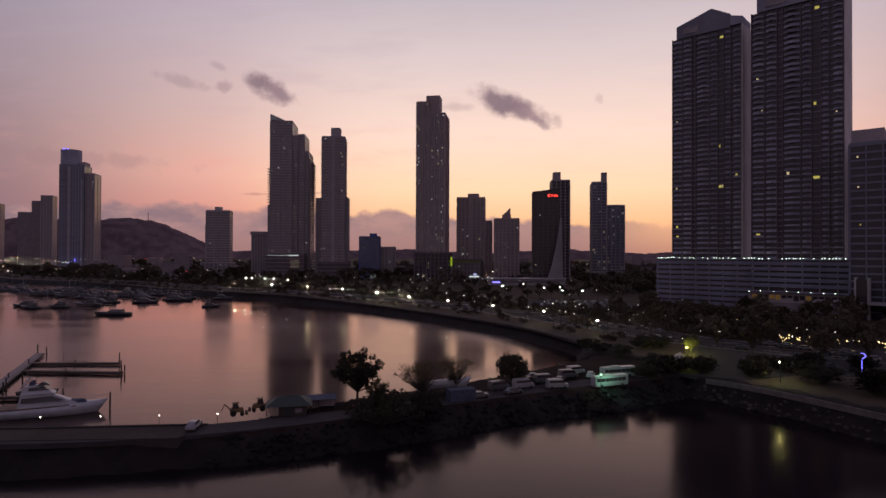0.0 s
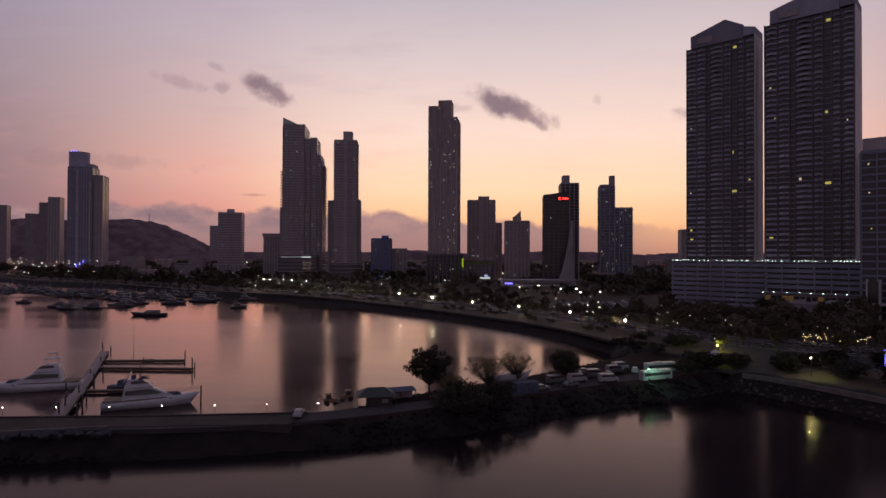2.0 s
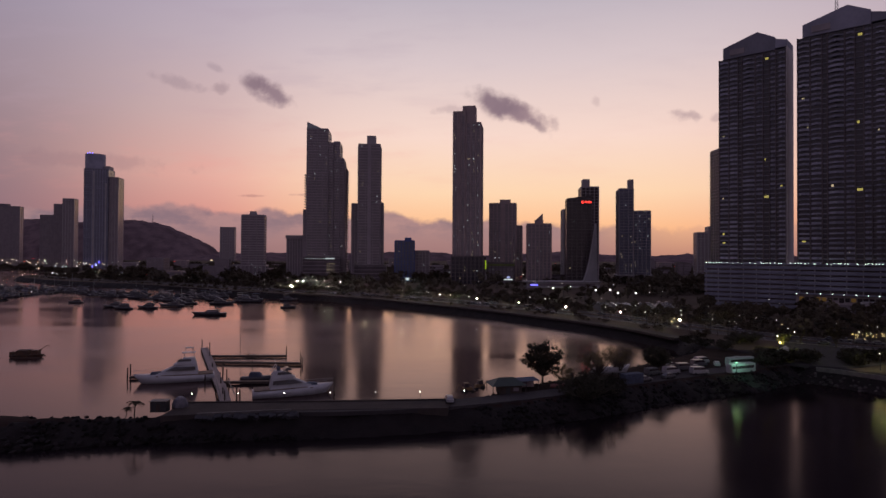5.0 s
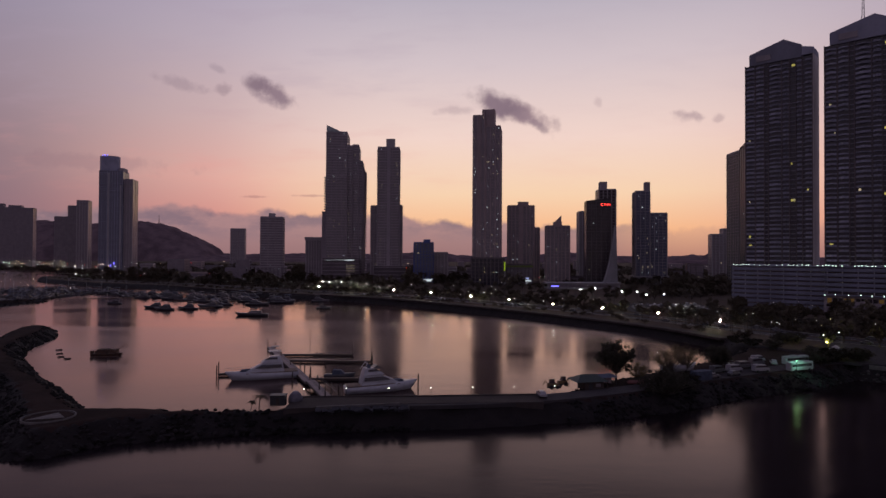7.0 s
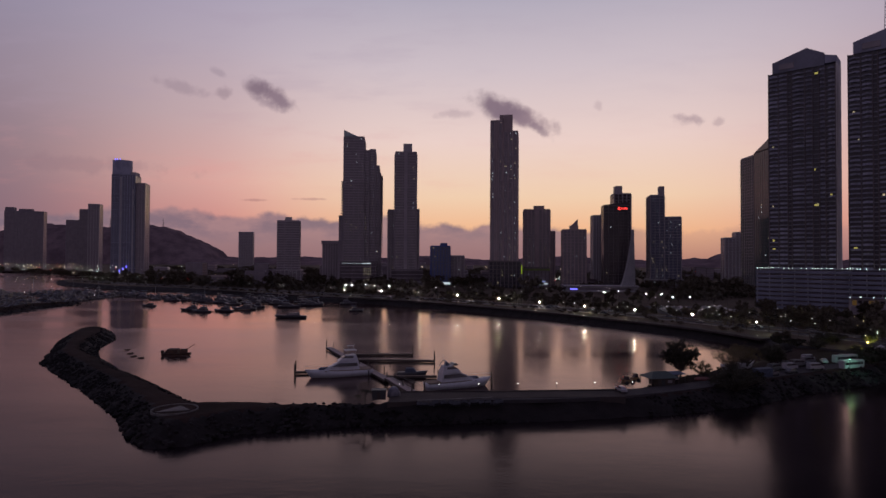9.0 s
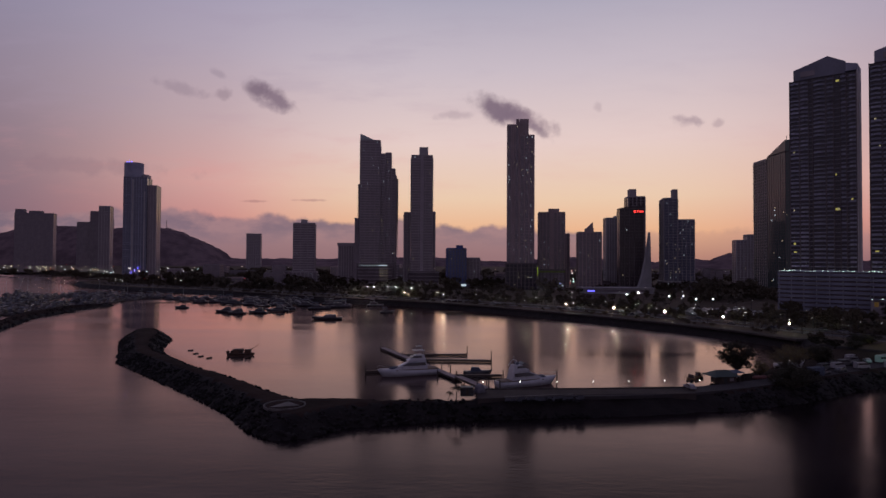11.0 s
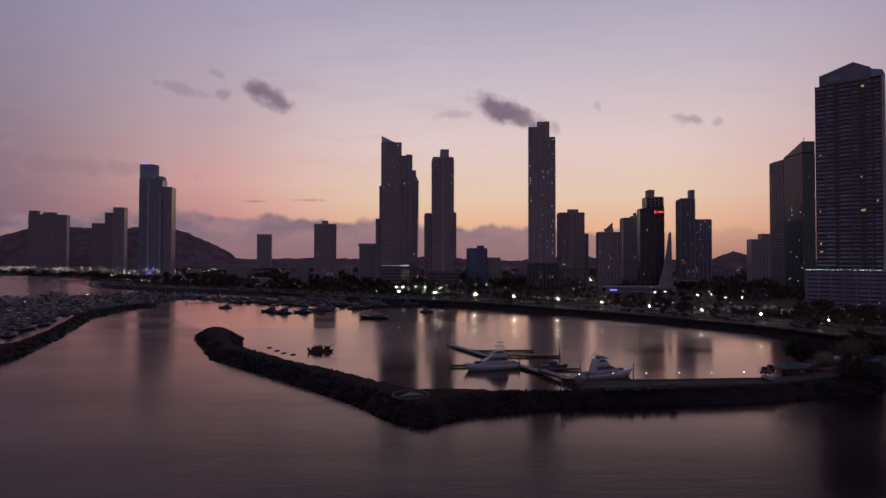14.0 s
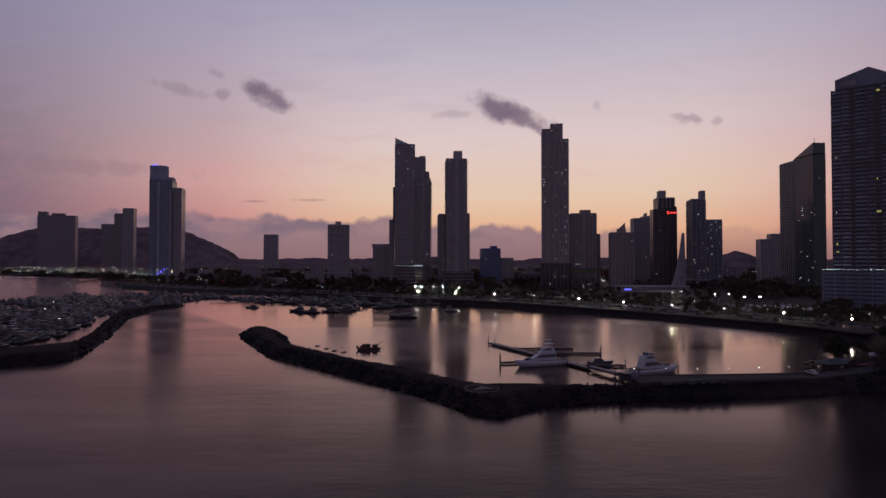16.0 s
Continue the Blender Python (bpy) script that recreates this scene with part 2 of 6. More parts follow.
CONC_W = material("white_render", (0.37, 0.35, 0.36), (0.29, 0.27, 0.28), 0.75, scale=0.06, per_object=0.12)
CONC_TWIN = material("blue_grey_render", (0.36, 0.352, 0.45), (0.25, 0.245, 0.32), 0.7, scale=0.05, per_object=0.5)
PIER_DARK = material("dark_brown_render", (0.15, 0.118, 0.128), (0.105, 0.083, 0.09), 0.8, scale=0.05, per_object=0.3)
GLASS_TWIN = material("shaded_window_glass", (0.03, 0.027, 0.036), (0.045, 0.04, 0.052), 0.25, scale=0.12, wear=0.1)
WHITE_WALL = material("white_end_wall", (0.6, 0.55, 0.55), (0.5, 0.45, 0.45), 0.75, scale=0.06)
CONC_B = material("brown_render", (0.40, 0.305, 0.305), (0.31, 0.24, 0.24), 0.8, scale=0.05, per_object=0.15)
CONC_BLUE = material("blue_cladding", (0.06, 0.09, 0.28), (0.05, 0.07, 0.2), 0.5, scale=0.1)
GLASS = material("dark_window_glass", (0.19, 0.16, 0.18), (0.24, 0.20, 0.22), 0.16, scale=0.12, wear=0.1)
GLASS_BLUE = material("blue_window_glass", (0.12, 0.125, 0.17), (0.15, 0.15, 0.2), 0.14, scale=0.12, wear=0.1)
GLASS_GREEN = material("green_window_glass", (0.06, 0.085, 0.08), (0.08, 0.10, 0.09), 0.14, scale=0.12, wear=0.1)
GLASS_BLACK = material("black_glass", (0.036, 0.028, 0.031), (0.05, 0.04, 0.044), 0.2, scale=0.12, wear=0.1)
METAL = material("galvanised_metal", (0.35, 0.35, 0.36), rough=0.45, metal=0.8, scale=2)
METAL_D = material("dark_painted_metal", (0.05, 0.05, 0.055), rough=0.5, metal=0.3, scale=2)
# Distance haze is put into the hills' purplish base colour.
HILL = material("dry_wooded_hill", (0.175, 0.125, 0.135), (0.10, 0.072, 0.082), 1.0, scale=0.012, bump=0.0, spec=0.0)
LIT_WARM = glowing("warm_window_light", (1.0, 0.80, 0.52), 0.45)
LIT_COOL = glowing("cool_window_light", (0.85, 0.95, 1.0), 0.65)
LIT_YELLOW = glowing("yellow_window_light", (0.95, 0.8, 0.22), 0.4)
LAMP_W = glowing("white_lamp", (0.90, 1.0, 0.86), 60)
LAMP_PROM = glowing("promenade_lamp", (1.0, 1.0, 0.66), 1500)
LAMP_SEA = glowing("sea_wall_lamp", (0.95, 1.0, 0.45), 1100)
LAMP_S = glowing("small_white_lamp", (1.0, 0.93, 0.82), 7)
LAMP_WARM = glowing("small_sodium_lamp", (1.0, 0.70, 0.40), 7)
LAMP_MINT = glowing("small_mercury_lamp", (0.72, 1.0, 0.84), 8)
LAMP_Y = glowing("amber_lamp", (1.0, 0.72, 0.30), 7)
LAMP_G = glowing("green_flood_lamp", (0.45, 1.0, 0.62), 2.5)
LAMP_T = glowing("tiny_roof_lamp", (0.8, 1.0, 0.9), 3.0)
LAMP_R = glowing("red_light", (1.0, 0.05, 0.04), 2.6)
LAMP_BLUE = glowing("blue_light", (0.16, 0.14, 1.0), 2.4)

# ---- mesh helpers ----


def box(bm, x0, x1, y0, y1, z0, z1):
    vs = [bm.verts.new((x, y, z)) for z in (z0, z1) for x, y in ((x0, y0), (x1, y0), (x1, y1), (x0, y1))]
    for f in ((3, 2, 1, 0), (4, 5, 6, 7), (0, 1, 5, 4), (1, 2, 6, 5), (2, 3, 7, 6), (3, 0, 4, 7)):
        bm.faces.new([vs[i] for i in f])
    return vs


def prism(bm, outline, z0, z1, top=None):
    """An upright prism over a counter-clockwise outline; top may give each corner's own height."""
    a = [bm.verts.new((x, y, z0)) for x, y in outline]
    b = [bm.verts.new((x, y, top[i] if top else z1)) for i, (x, y) in enumerate(outline)]
    n = len(a)
    for i in range(n):
        bm.faces.new((a[i], a[(i + 1) % n], b[(i + 1) % n], b[i]))
    bm.faces.new(b), bm.faces.new(a[::-1])


def tube(bm, p, q, r0, r1=None, n=8):
    p, q = Vector(p), Vector(q)
    r1 = r0 if r1 is None else r1
    turn = (q - p).to_track_quat("Z", "Y").to_matrix()
    ring = [[bm.verts.new(c + turn @ Vector((r * math.cos(6.2832 * i / n), r * math.sin(6.2832 * i / n), 0))) for i in range(n)] for c, r in ((p, r0), (q, r1))]
    for i in range(n):
        bm.faces.new((ring[0][i], ring[0][(i + 1) % n], ring[1][(i + 1) % n], ring[1][i]))
    bm.faces.new(ring[1]), bm.faces.new(ring[0][::-1])


def mesh_of(name, bm, mat, smooth=False):
    me = bpy.data.meshes.new(name)
    bmesh.ops.recalc_face_normals(bm, faces=bm.faces)
    bm.to_mesh(me)
    bm.free()
    me.materials.append(mat)
    if smooth:
        me.polygons.foreach_set("use_smooth", [True] * len(me.polygons))
    return me


def part(name, bm, mat, parent, label="", smooth=False):
    """Links a bmesh, or a mesh that is shared, as one part."""
    ob = new(name, mesh_of(name, bm, mat, smooth) if isinstance(bm, bmesh.types.BMesh) else bm)
    ob.parent = parent
    return tagged(ob, label)


def boxed(name, dims, mat, parent, label=""):
    bm = bmesh.new()
    box(bm, *dims)
    return part(name, bm, mat, parent, label)


def thing(name, m, label, category, group="", kind=""):
    ob = new(name)
    ob.matrix_world = m
    return tagged(ob, label, category, group, kind)


def at(ob, x, y, z, rz=0.0):
    ob.matrix_basis = pose(x, y, z, 0, 0, rz)
    return ob


def bevelled(bm, w=0.12):
    bmesh.ops.bevel(bm, geom=bm.edges[:], offset=w, segments=2, affect="EDGES")
    return bm


def toward(p, q, z=0.0):
    """The pose at p with +x towards q."""
    return pose(p[0], p[1], z, 0, 0, math.degrees(math.atan2(q[1] - p[1], q[0] - p[0])))


# ---- water and land ----
bm = bmesh.new()
vs = [bm.verts.new(p) for p in ((-4900, -2500, 0), (4900, -2500, 0), (4900, 4950, 0), (-4900, 4950, 0))]
bm.faces.new(vs)
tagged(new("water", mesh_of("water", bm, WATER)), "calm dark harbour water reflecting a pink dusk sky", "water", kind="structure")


def inside_and_distance(px, py, outline):
    """For many points at once: whether they lie in the outline, and how far from its edge."""
    ins, dist = np.zeros(px.shape, bool), np.full(px.shape, 1e9)
    n = len(outline)
    for i in range(n):
        (x0, y0), (x1, y1) = outline[i], outline[(i + 1) % n]
        ex, ey = x1 - x0, y1 - y0
        s = np.clip(((px - x0) * ex + (py - y0) * ey) / (ex * ex + ey * ey), 0, 1)
        dist = np.minimum(dist, np.hypot(px - x0 - s * ex, py - y0 - s * ey))
        if y0 != y1:
            ins ^= ((y0 > py) != (y1 > py)) & (px < ex * (py - y0) / ey + x0)
    return ins, dist


def land(name, outline, step, crest, slope, rough, mats, label, category, rock_band, xs=None, ys=None):
    """Ground that rises from below the water at its outline to a crest. Returns the object and its height function."""
    ox, oy = [p[0] for p in outline], [p[1] for p in outline]
    gx = np.arange(min(ox) - 6, max(ox) + 6 + step, step) if xs is None else xs
    gy = np.arange(min(oy) - 6, max(oy) + 6 + step, step) if ys is None else ys
    px, py = np.meshgrid(gx, gy)
    ins, dist = inside_and_distance(px, py, outline)
    sd = np.where(ins, dist, -dist)
    wob = np.array([noise.noise((x * 0.21, y * 0.21, 0.3)) + 0.6 * noise.noise((x * 0.63, y * 0.63, 2.7)) for x, y in zip(px.ravel(), py.ravel())]).reshape(px.shape)
    edge = np.clip(1.0 - sd / (crest * slope * 1.6), 0.0, 1.0)
    z = np.clip((sd - 1.2 + 0.9 * rough * wob) / slope, -2.5, crest) + wob * (0.08 + rough * edge * 0.5) * (sd > 0)
    keep = sd > -8.0
    ids = -np.ones(px.shape, int)
    ids[keep] = np.arange(keep.sum())
    verts = np.stack([px[keep], py[keep], z[keep]], 1)
    faces, kinds = [], []
    for j in range(len(gy) - 1):
        for i in range(len(gx) - 1):
            q = (ids[j, i], ids[j, i + 1], ids[j + 1, i + 1], ids[j + 1, i])
            if min(q) >= 0:
                faces.append(q)
                kinds.append(0 if sd[j, i] < rock_band else 1)
    me = bpy.data.meshes.new(name)
    me.from_pydata(verts.tolist(), [], faces)
    for m in mats:
        me.materials.append(m)
    me.polygons.foreach_set("material_index", kinds)
    me.polygons.foreach_set("use_smooth", [True] * len(faces))
    return tagged(new(name, me), label, category, kind="structure")


MOLE = [(-276, 246), (-268, 226), (-254, 199), (-237, 167), (-220, 149), (-205, 133), (-187, 114), (-174, 99), (-165, 88), (-157, 75), (-149, 69.5), (-142, 71),
        (-134, 80), (-112, 86), (-88, 89.5), (-54, 93.5), (-28, 100), (-7, 109.5), (15, 123), (42, 135), (60, 147), (80, 160), (80, 190), (46, 200), (40, 188), (22, 170),
        (6, 156), (-10, 144), (-25, 133), (-38, 121), (-43, 112), (-60, 108.5), (-73, 107.5), (-103, 106), (-108, 101), (-126, 100), (-148, 101), (-154, 107), (-163, 117),
        (-177, 132), (-193, 147), (-214, 172), (-223, 182), (-234, 202), (-241, 221), (-244, 233), (-253, 248), (-262, 262), (-273, 258)]
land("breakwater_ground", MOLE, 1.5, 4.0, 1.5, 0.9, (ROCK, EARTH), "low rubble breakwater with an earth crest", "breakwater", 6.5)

SHORE = [(420, 20), (150, 74), (92, 99), (84, 113), (76, 130), (68, 143), (62, 150), (58, 170), (44, 200), (47, 211), (40, 231), (29, 256), (5, 294), (-27, 338), (-68, 388), (-104, 428), (-151, 466),
         (-204, 490), (-260, 528), (-330, 590), (-420, 650), (-520, 700), (-640, 800), (-800, 1030), (-1300, 1450), (-2600, 2200), (-4800, 3200), (-4800, 4940), (4800, 4940), (4800, -600), (1500, -400)]
fine_x = np.concatenate([np.arange(-4850, -700, 150), np.arange(-700, -280, 6), np.arange(-280, 140, 4), np.arange(140, 420, 20), np.arange(420, 4900, 200)])
fine_y = np.concatenate([np.arange(-650, 60, 60), np.arange(60, 520, 4), np.arange(520, 900, 8), np.arange(900, 4950, 150)])
land("ground", SHORE, 0, 4.5, 1.05, 0.35, (ROCK, PARK), "dark city ground behind a rock-armoured shore", "ground", 7.0, fine_x, fine_y)

SIDE_MOLE = [(-470, 118), (-330, 140), (-312, 155), (-313, 165), (-338, 231), (-384, 338), (-394, 396), (-396, 455), (-404, 458), (-411, 398), (-402, 342), (-356, 240), (-338, 188), (-352, 172), (-470, 150)]
land("marina_breakwater_ground", SIDE_MOLE, 2.5, 4.0, 1.4, 0.7, (ROCK, EARTH), "dark rubble breakwater sheltering the marina", "breakwater", 5.0)

# Far hills close the horizon.


def ridge(name, x0, x1, y, height, depth, label):
    bm = bmesh.new()
    n, rows = 320, 9
    grid = []
    for j in range(rows):
        s = j / (rows - 1)
        row = []
        for i in range(n + 1):
            x = x0 + (x1 - x0) * i / n
            h = height(x) * math.sin(s * math.pi / 2) ** 0.8
            row.append(bm.verts.new((x, y + depth * (s - 1), max(3.0, h) + (8 * noise.noise((x * 0.02, s * 4, 1))) * (j > 0))))
        grid.append(row)
    for j in range(rows - 1):
        for i in range(n):
            bm.faces.new((grid[j][i], grid[j][i + 1], grid[j + 1][i + 1], grid[j + 1][i]))
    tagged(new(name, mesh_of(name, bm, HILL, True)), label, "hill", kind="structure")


def hill_height(x):
    rise = max(0.0, min(1.0, (x + 3900) / 850))
    fall = max(0.0, min(1.0, (-1660 - x) / 640))
    smooth = rise * rise * (3 - 2 * rise) * (fall ** 0.8 * (1.6 - 0.6 * fall))
    return 50 + 232 * smooth * (1 - 0.05 * math.cos((x + 2560) / 130)) + 14 * noise.noise((x * 0.004, 3, 0)) + 5 * noise.noise((x * 0.02, 1, 0)) + 3.5 * noise.noise((x * 0.06, 7, 0))


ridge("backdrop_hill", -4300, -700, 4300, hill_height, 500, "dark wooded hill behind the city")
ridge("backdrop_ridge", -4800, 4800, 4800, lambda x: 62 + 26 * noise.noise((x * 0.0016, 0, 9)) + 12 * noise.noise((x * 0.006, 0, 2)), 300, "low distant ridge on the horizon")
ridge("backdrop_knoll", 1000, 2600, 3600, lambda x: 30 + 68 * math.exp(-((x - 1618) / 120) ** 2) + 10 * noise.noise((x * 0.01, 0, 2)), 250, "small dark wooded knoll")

for x, h in ((-2530, 78), (-2145, 62)):
    t = thing("hilltop_mast", pose(x, 4290, hill_height(x) - 6), "thin lattice radio mast on the wooded hilltop", "radio mast", "hilltop masts")
    bm = bmesh.new()
    for sx in (-1, 1):
        tube(bm, (3.4 * sx, 0, 0), (0.9 * sx, 0, h), 1.0, 0.7, 4)
    for i in range(6):
        z0, z1 = h * i / 6, h * (i + 1) / 6
        tube(bm, (3.4 - 0.41 * i, 0, z0), (-3.0 + 0.41 * i, 0, z1), 0.6, 0.6, 4)
    part("lattice", bm, METAL_D, t)

# ---- towers ----
DICE = random.Random(7)
LIT_SHOP = glowing("dim_shop_light", (1.0, 0.55, 0.2), 0.06)
LIT_BLUE = glowing("pale_blue_sign_light", (0.5, 0.55, 1.0), 0.6)
FAR_WALL = material("grey_brown_render", (0.21, 0.175, 0.20), (0.16, 0.135, 0.155), 0.8, scale=0.05)
LIT_DIM = glowing("dim_window_light", (0.95, 0.8, 0.5), 0.25)


def roof_things(parent, x0, x1, y0, y1, z, mat):
    """A parapet round a flat roof with a small plant box and vents."""
    bm = bmesh.new()
    for a in ((x0, x1, y0, y0 + 0.4), (x0, x1, y1 - 0.4, y1), (x0, x0 + 0.4, y0 + 0.4, y1 - 0.4), (x1 - 0.4, x1, y0 + 0.4, y1 - 0.4)):
        box(bm, *a, z, z + 1.2)
    part("parapet", bm, mat, parent)


def block(parent, x0, x1, y0, y1, z0, z1, wall, glass, floor=3.7, out=0.35, slab=0.5, bays=6, side_bays=2, pier=0.9, lit=0, lamps=(LIT_WARM, LIT_COOL), comb=0.0, comb_from=None, solid=0.0):
    """One upright stretch of a tower: glass body, floor slabs, piers, roof edge and lit windows."""
    boxed("body", (x0, x1, y0, y1, z0, z1), glass, parent)
    n = max(1, int((z1 - z0) / floor))
    bm = bmesh.new()
    box(bm, x0 - out, x1 + out, y0 - out, y1 + out, -slab / 2, slab / 2)
    shared = mesh_of("floor_slab", bm, wall)
    wide = shared
    if comb:
        bm = bmesh.new()
        box(bm, x0 - comb, x1 + comb, y0 - out - 0.3, y1 + out, -slab / 2, slab / 2)
        wide = mesh_of("balcony_slab", bm, wall)
    top_comb = comb_from if comb_from is not None else z1
    for i in range(1, n + 1):
        z = z0 + i * (z1 - z0) / n
        use = wide if comb and z < top_comb else shared
        part(use.name.split(".")[0], use, wall, parent).location = (0, 0, z)
    bm = bmesh.new()
    p = out + 0.15
    box(bm, -pier / 2, pier / 2, y0 - p, y0 + 0.2, z0, z1)
    front = mesh_of("pier", bm, wall)
    for i in range(bays + 1):
        part("pier", front, wall, parent).location.x = x0 + pier / 2 + (x1 - x0 - pier) * i / bays
    for sx, xx in ((-1, x0), (1, x1)):
        bm = bmesh.new()
        box(bm, xx - (p if sx < 0 else 0.2), xx + (p if sx > 0 else 0.2), -pier / 2, pier / 2, z0, z1)
        me = mesh_of("pier", bm, wall)
        for i in range(side_bays + 1):
            part("pier", me, wall, parent).location.y = y0 + pier / 2 + (y1 - y0 - pier) * i / side_bays
    if solid:
        w = (x1 - x0) * solid
        boxed("blank_wall", ((x0 + x1 - w) / 2, (x0 + x1 + w) / 2, y0 - p - 0.05, y0 + 0.2, z0, z1 - 0.3), wall, parent)
    roof_things(parent, x0, x1, y0, y1, z1 + slab / 2, wall)
    bw = (x1 - x0) / bays
    for i in range(lit):
        f, b = DICE.randrange(n), DICE.randrange(bays)
        z = z0 + (f + 0.5) * (z1 - z0) / n
        x = x0 + bw * (b + DICE.uniform(0.3, 0.7))
        w, h = DICE.choice((0.28, 0.35, 0.5)), DICE.choice((0.35, 0.5))
        mat = DICE.choice(lamps)
        boxed("lit_window", (x - w, x + w, y0 - 0.12, y0 - 0.02, z - h, z + h), mat, parent)


def tower(name, label, x, y, turn):
    return thing(name, pose(x, y, 0, 0, 0, turn), label, "skyscraper", "skyline towers")


# The slant-crowned tower with comb-like balconies
t = tower("skyscraper", "dark stepped skyscraper with a slanted glass crown and balconies", -210, 800, 5)
block(t, -25, 4, 0, 45, 4, 213, CONC_D, GLASS, lit=22, bays=4, comb=3.2, comb_from=152, slab=0.9, pier=0.5)
block(t, 4.3, 11, 2, 45, 4, 194, CONC_D, GLASS, lit=7, bays=1, slab=0.9, pier=0.5)
block(t, 11.3, 20, 4, 45, 4, 196, CONC_D, GLASS, lit=8, bays=1, slab=0.9, pier=0.5)
block(t, 20.3, 25.5, 5, 45, 4, 173, CONC_D, GLASS, lit=4, bays=1, comb=0.8, slab=0.9, pier=0.5)
block(t, 25.8, 27.6, 6, 44, 4, 163, CONC_D, GLASS, bays=1, comb=2.6, slab=0.9, pier=0.5)
bm = bmesh.new()
prism(bm, [(-25, 0), (-5, 0), (-5, 30), (-25, 30)], 213.4, 0, [223.5, 214.5, 214.5, 223.5])
part("glass_crown", bm, material("pale_crown_glass", (0.38, 0.42, 0.42), (0.3, 0.34, 0.34), 0.25, scale=0.2), t, "slanted pale glass crown")
boxed("podium", (-28, 22, -12, 48, 4, 36), PIER_DARK, t)
for i in range(6):
    boxed("cornice", (-28.4, 22.4, -12.4, -12.0, 9 + 5 * i, 9.6 + 5 * i), CONC_D, t)
for i in range(12):
    boxed("podium_lamp", (-24 + i * 2.6, -23.2 + i * 2.6, -12.3, -12.02, 33.2, 34.4), LIT_COOL, t)
boxed("lit_sign", (3, 15, -12.3, -12.02, 33, 34.8), LIT_COOL, t)
for i in range(5):
    for j in range(4):
        boxed("lit_window", (5 + j * 3, 5.9 + j * 3, -12.3, -12.02, 10 + i * 4, 10.8 + i * 4), LIT_WARM, t)
boxed("rear_wing", (-34, -26, 30, 60, 4, 104), CONC_D, t)

t = tower("skyscraper", "slim dark residential skyscraper with pale central bay", -143, 768, 4)
block(t, -16, 13.2, 0, 21, 4, 186, CONC_D, GLASS, lit=18, bays=3, solid=0.16, comb=1.3, pier=0.6, slab=0.8)
boxed("stair_head", (-5, 7, 3, 17, 186.4, 199), CONC, t)
block(t, 13.8, 17.4, 4, 21, 4, 108, CONC_D, GLASS, lit=2, bays=1, comb=0.4)
block(t, -26, -17.2, 18, 42, 4, 108, CONC_D, GLASS, lit=3, bays=2, comb=1.2)
boxed("podium", (-20, 22, -8, 24, 4, 26), PIER_DARK, t)
for i in range(4):
    boxed("cornice", (-20.4, 22.4, -8.4, -8.0, 9 + 5 * i, 9.6 + 5 * i), CONC_D, t)

t = tower("skyscraper", "very tall brown-grey skyscraper with a stepped square top", -16, 693, -8)
block(t, -18, -3, 0, 34, 38, 212.5, CONC_B, GLASS, lit=20, bays=3, side_bays=5, solid=0.14, pier=1.2, slab=0.35)
block(t, -2.7, 15.8, 1, 34, 38, 199, CONC_B, GLASS, lit=34, bays=3, side_bays=5, pier=1.3, slab=0.35)
boxed("stair_head", (-2.6, 8.8, 3, 22, 199.6, 221), CONC_B, t)
boxed("stair_head", (-7, -3, 3, 22, 213.9, 221), CONC_B, t)
block(t, -19.5, 19.5, -3, 36, 4, 37, PIER_DARK, GLASS_TWIN, floor=4.5, lit=5, bays=8)

t = tower("apartment_tower", "brown apartment tower with a small roof block", 32, 747, -5)
block(t, -17.5, 17.5, 0, 18, 4, 106, CONC_B, GLASS, lit=16, bays=7, solid=0.1, pier=1.4)
boxed("stair_head", (-4, 10, 2, 14, 106.5, 112), CONC_B, t)
block(t, 18, 26, 22, 40, 4, 78, CONC_B, GLASS, bays=2, lit=2)
t = thing("low_building", pose(30, 715, 0, 0, 0, -5), "low building with a green-lit cornice", "building")
block(t, -20, 13, 0, 25, 4, 29, PIER_DARK, GLASS, bays=7, lit=3, floor=5)
boxed("lit_sign", (-1, 11, -0.95, -0.6, 8.5, 10.0), LIT_COOL, t)
boxed("blue_sign", (4, 8, -0.95, -0.6, 10.6, 13.2), LIT_BLUE, t)
boxed("cornice", (-20.5, 13.5, -0.8, 0.2, 26, 28.5), material("green_panel", (0.16, 0.2, 0.04), rough=0.5), t)
boxed("sign_tower", (-27, -20.8, -1, 6, 4, 30), CONC, t)
boxed("lit_sign", (-26.2, -21.6, -1.4, -1.05, 22, 33), glowing("green_sign_light", (0.45, 0.62, 0.03), 0.55), t, "glowing yellow-green sign panel")

t = tower("apartment_tower", "dark apartment tower with a pointed roof spire", 72, 700, -4)
block(t, -14.5, 14.5, 0, 16, 4, 77, CONC_B, GLASS, lit=9, bays=6, pier=1.2)
boxed("stair_head", (-5, 5, 2, 12, 77.5, 83), CONC_B, t)
bm = bmesh.new()
prism(bm, [(-3, 4), (4.5, 4), (4.5, 9), (-3, 9)], 83, 0, [83.6, 91, 91, 83.6])
part("spire", bm, CONC_B, t)

t = tower("office_tower", "pale office tower with upright roof fins", 141, 816, -3)
block(t, -17, 17, 0, 20, 4, 104, CONC_W, GLASS, lit=8, bays=9, pier=1.6)
for fx in (-4, 1, 5):
    boxed("roof_fin", (fx, fx + 2, 2, 14, 104.5, 113 - abs(fx - 1)), CONC_W, t)

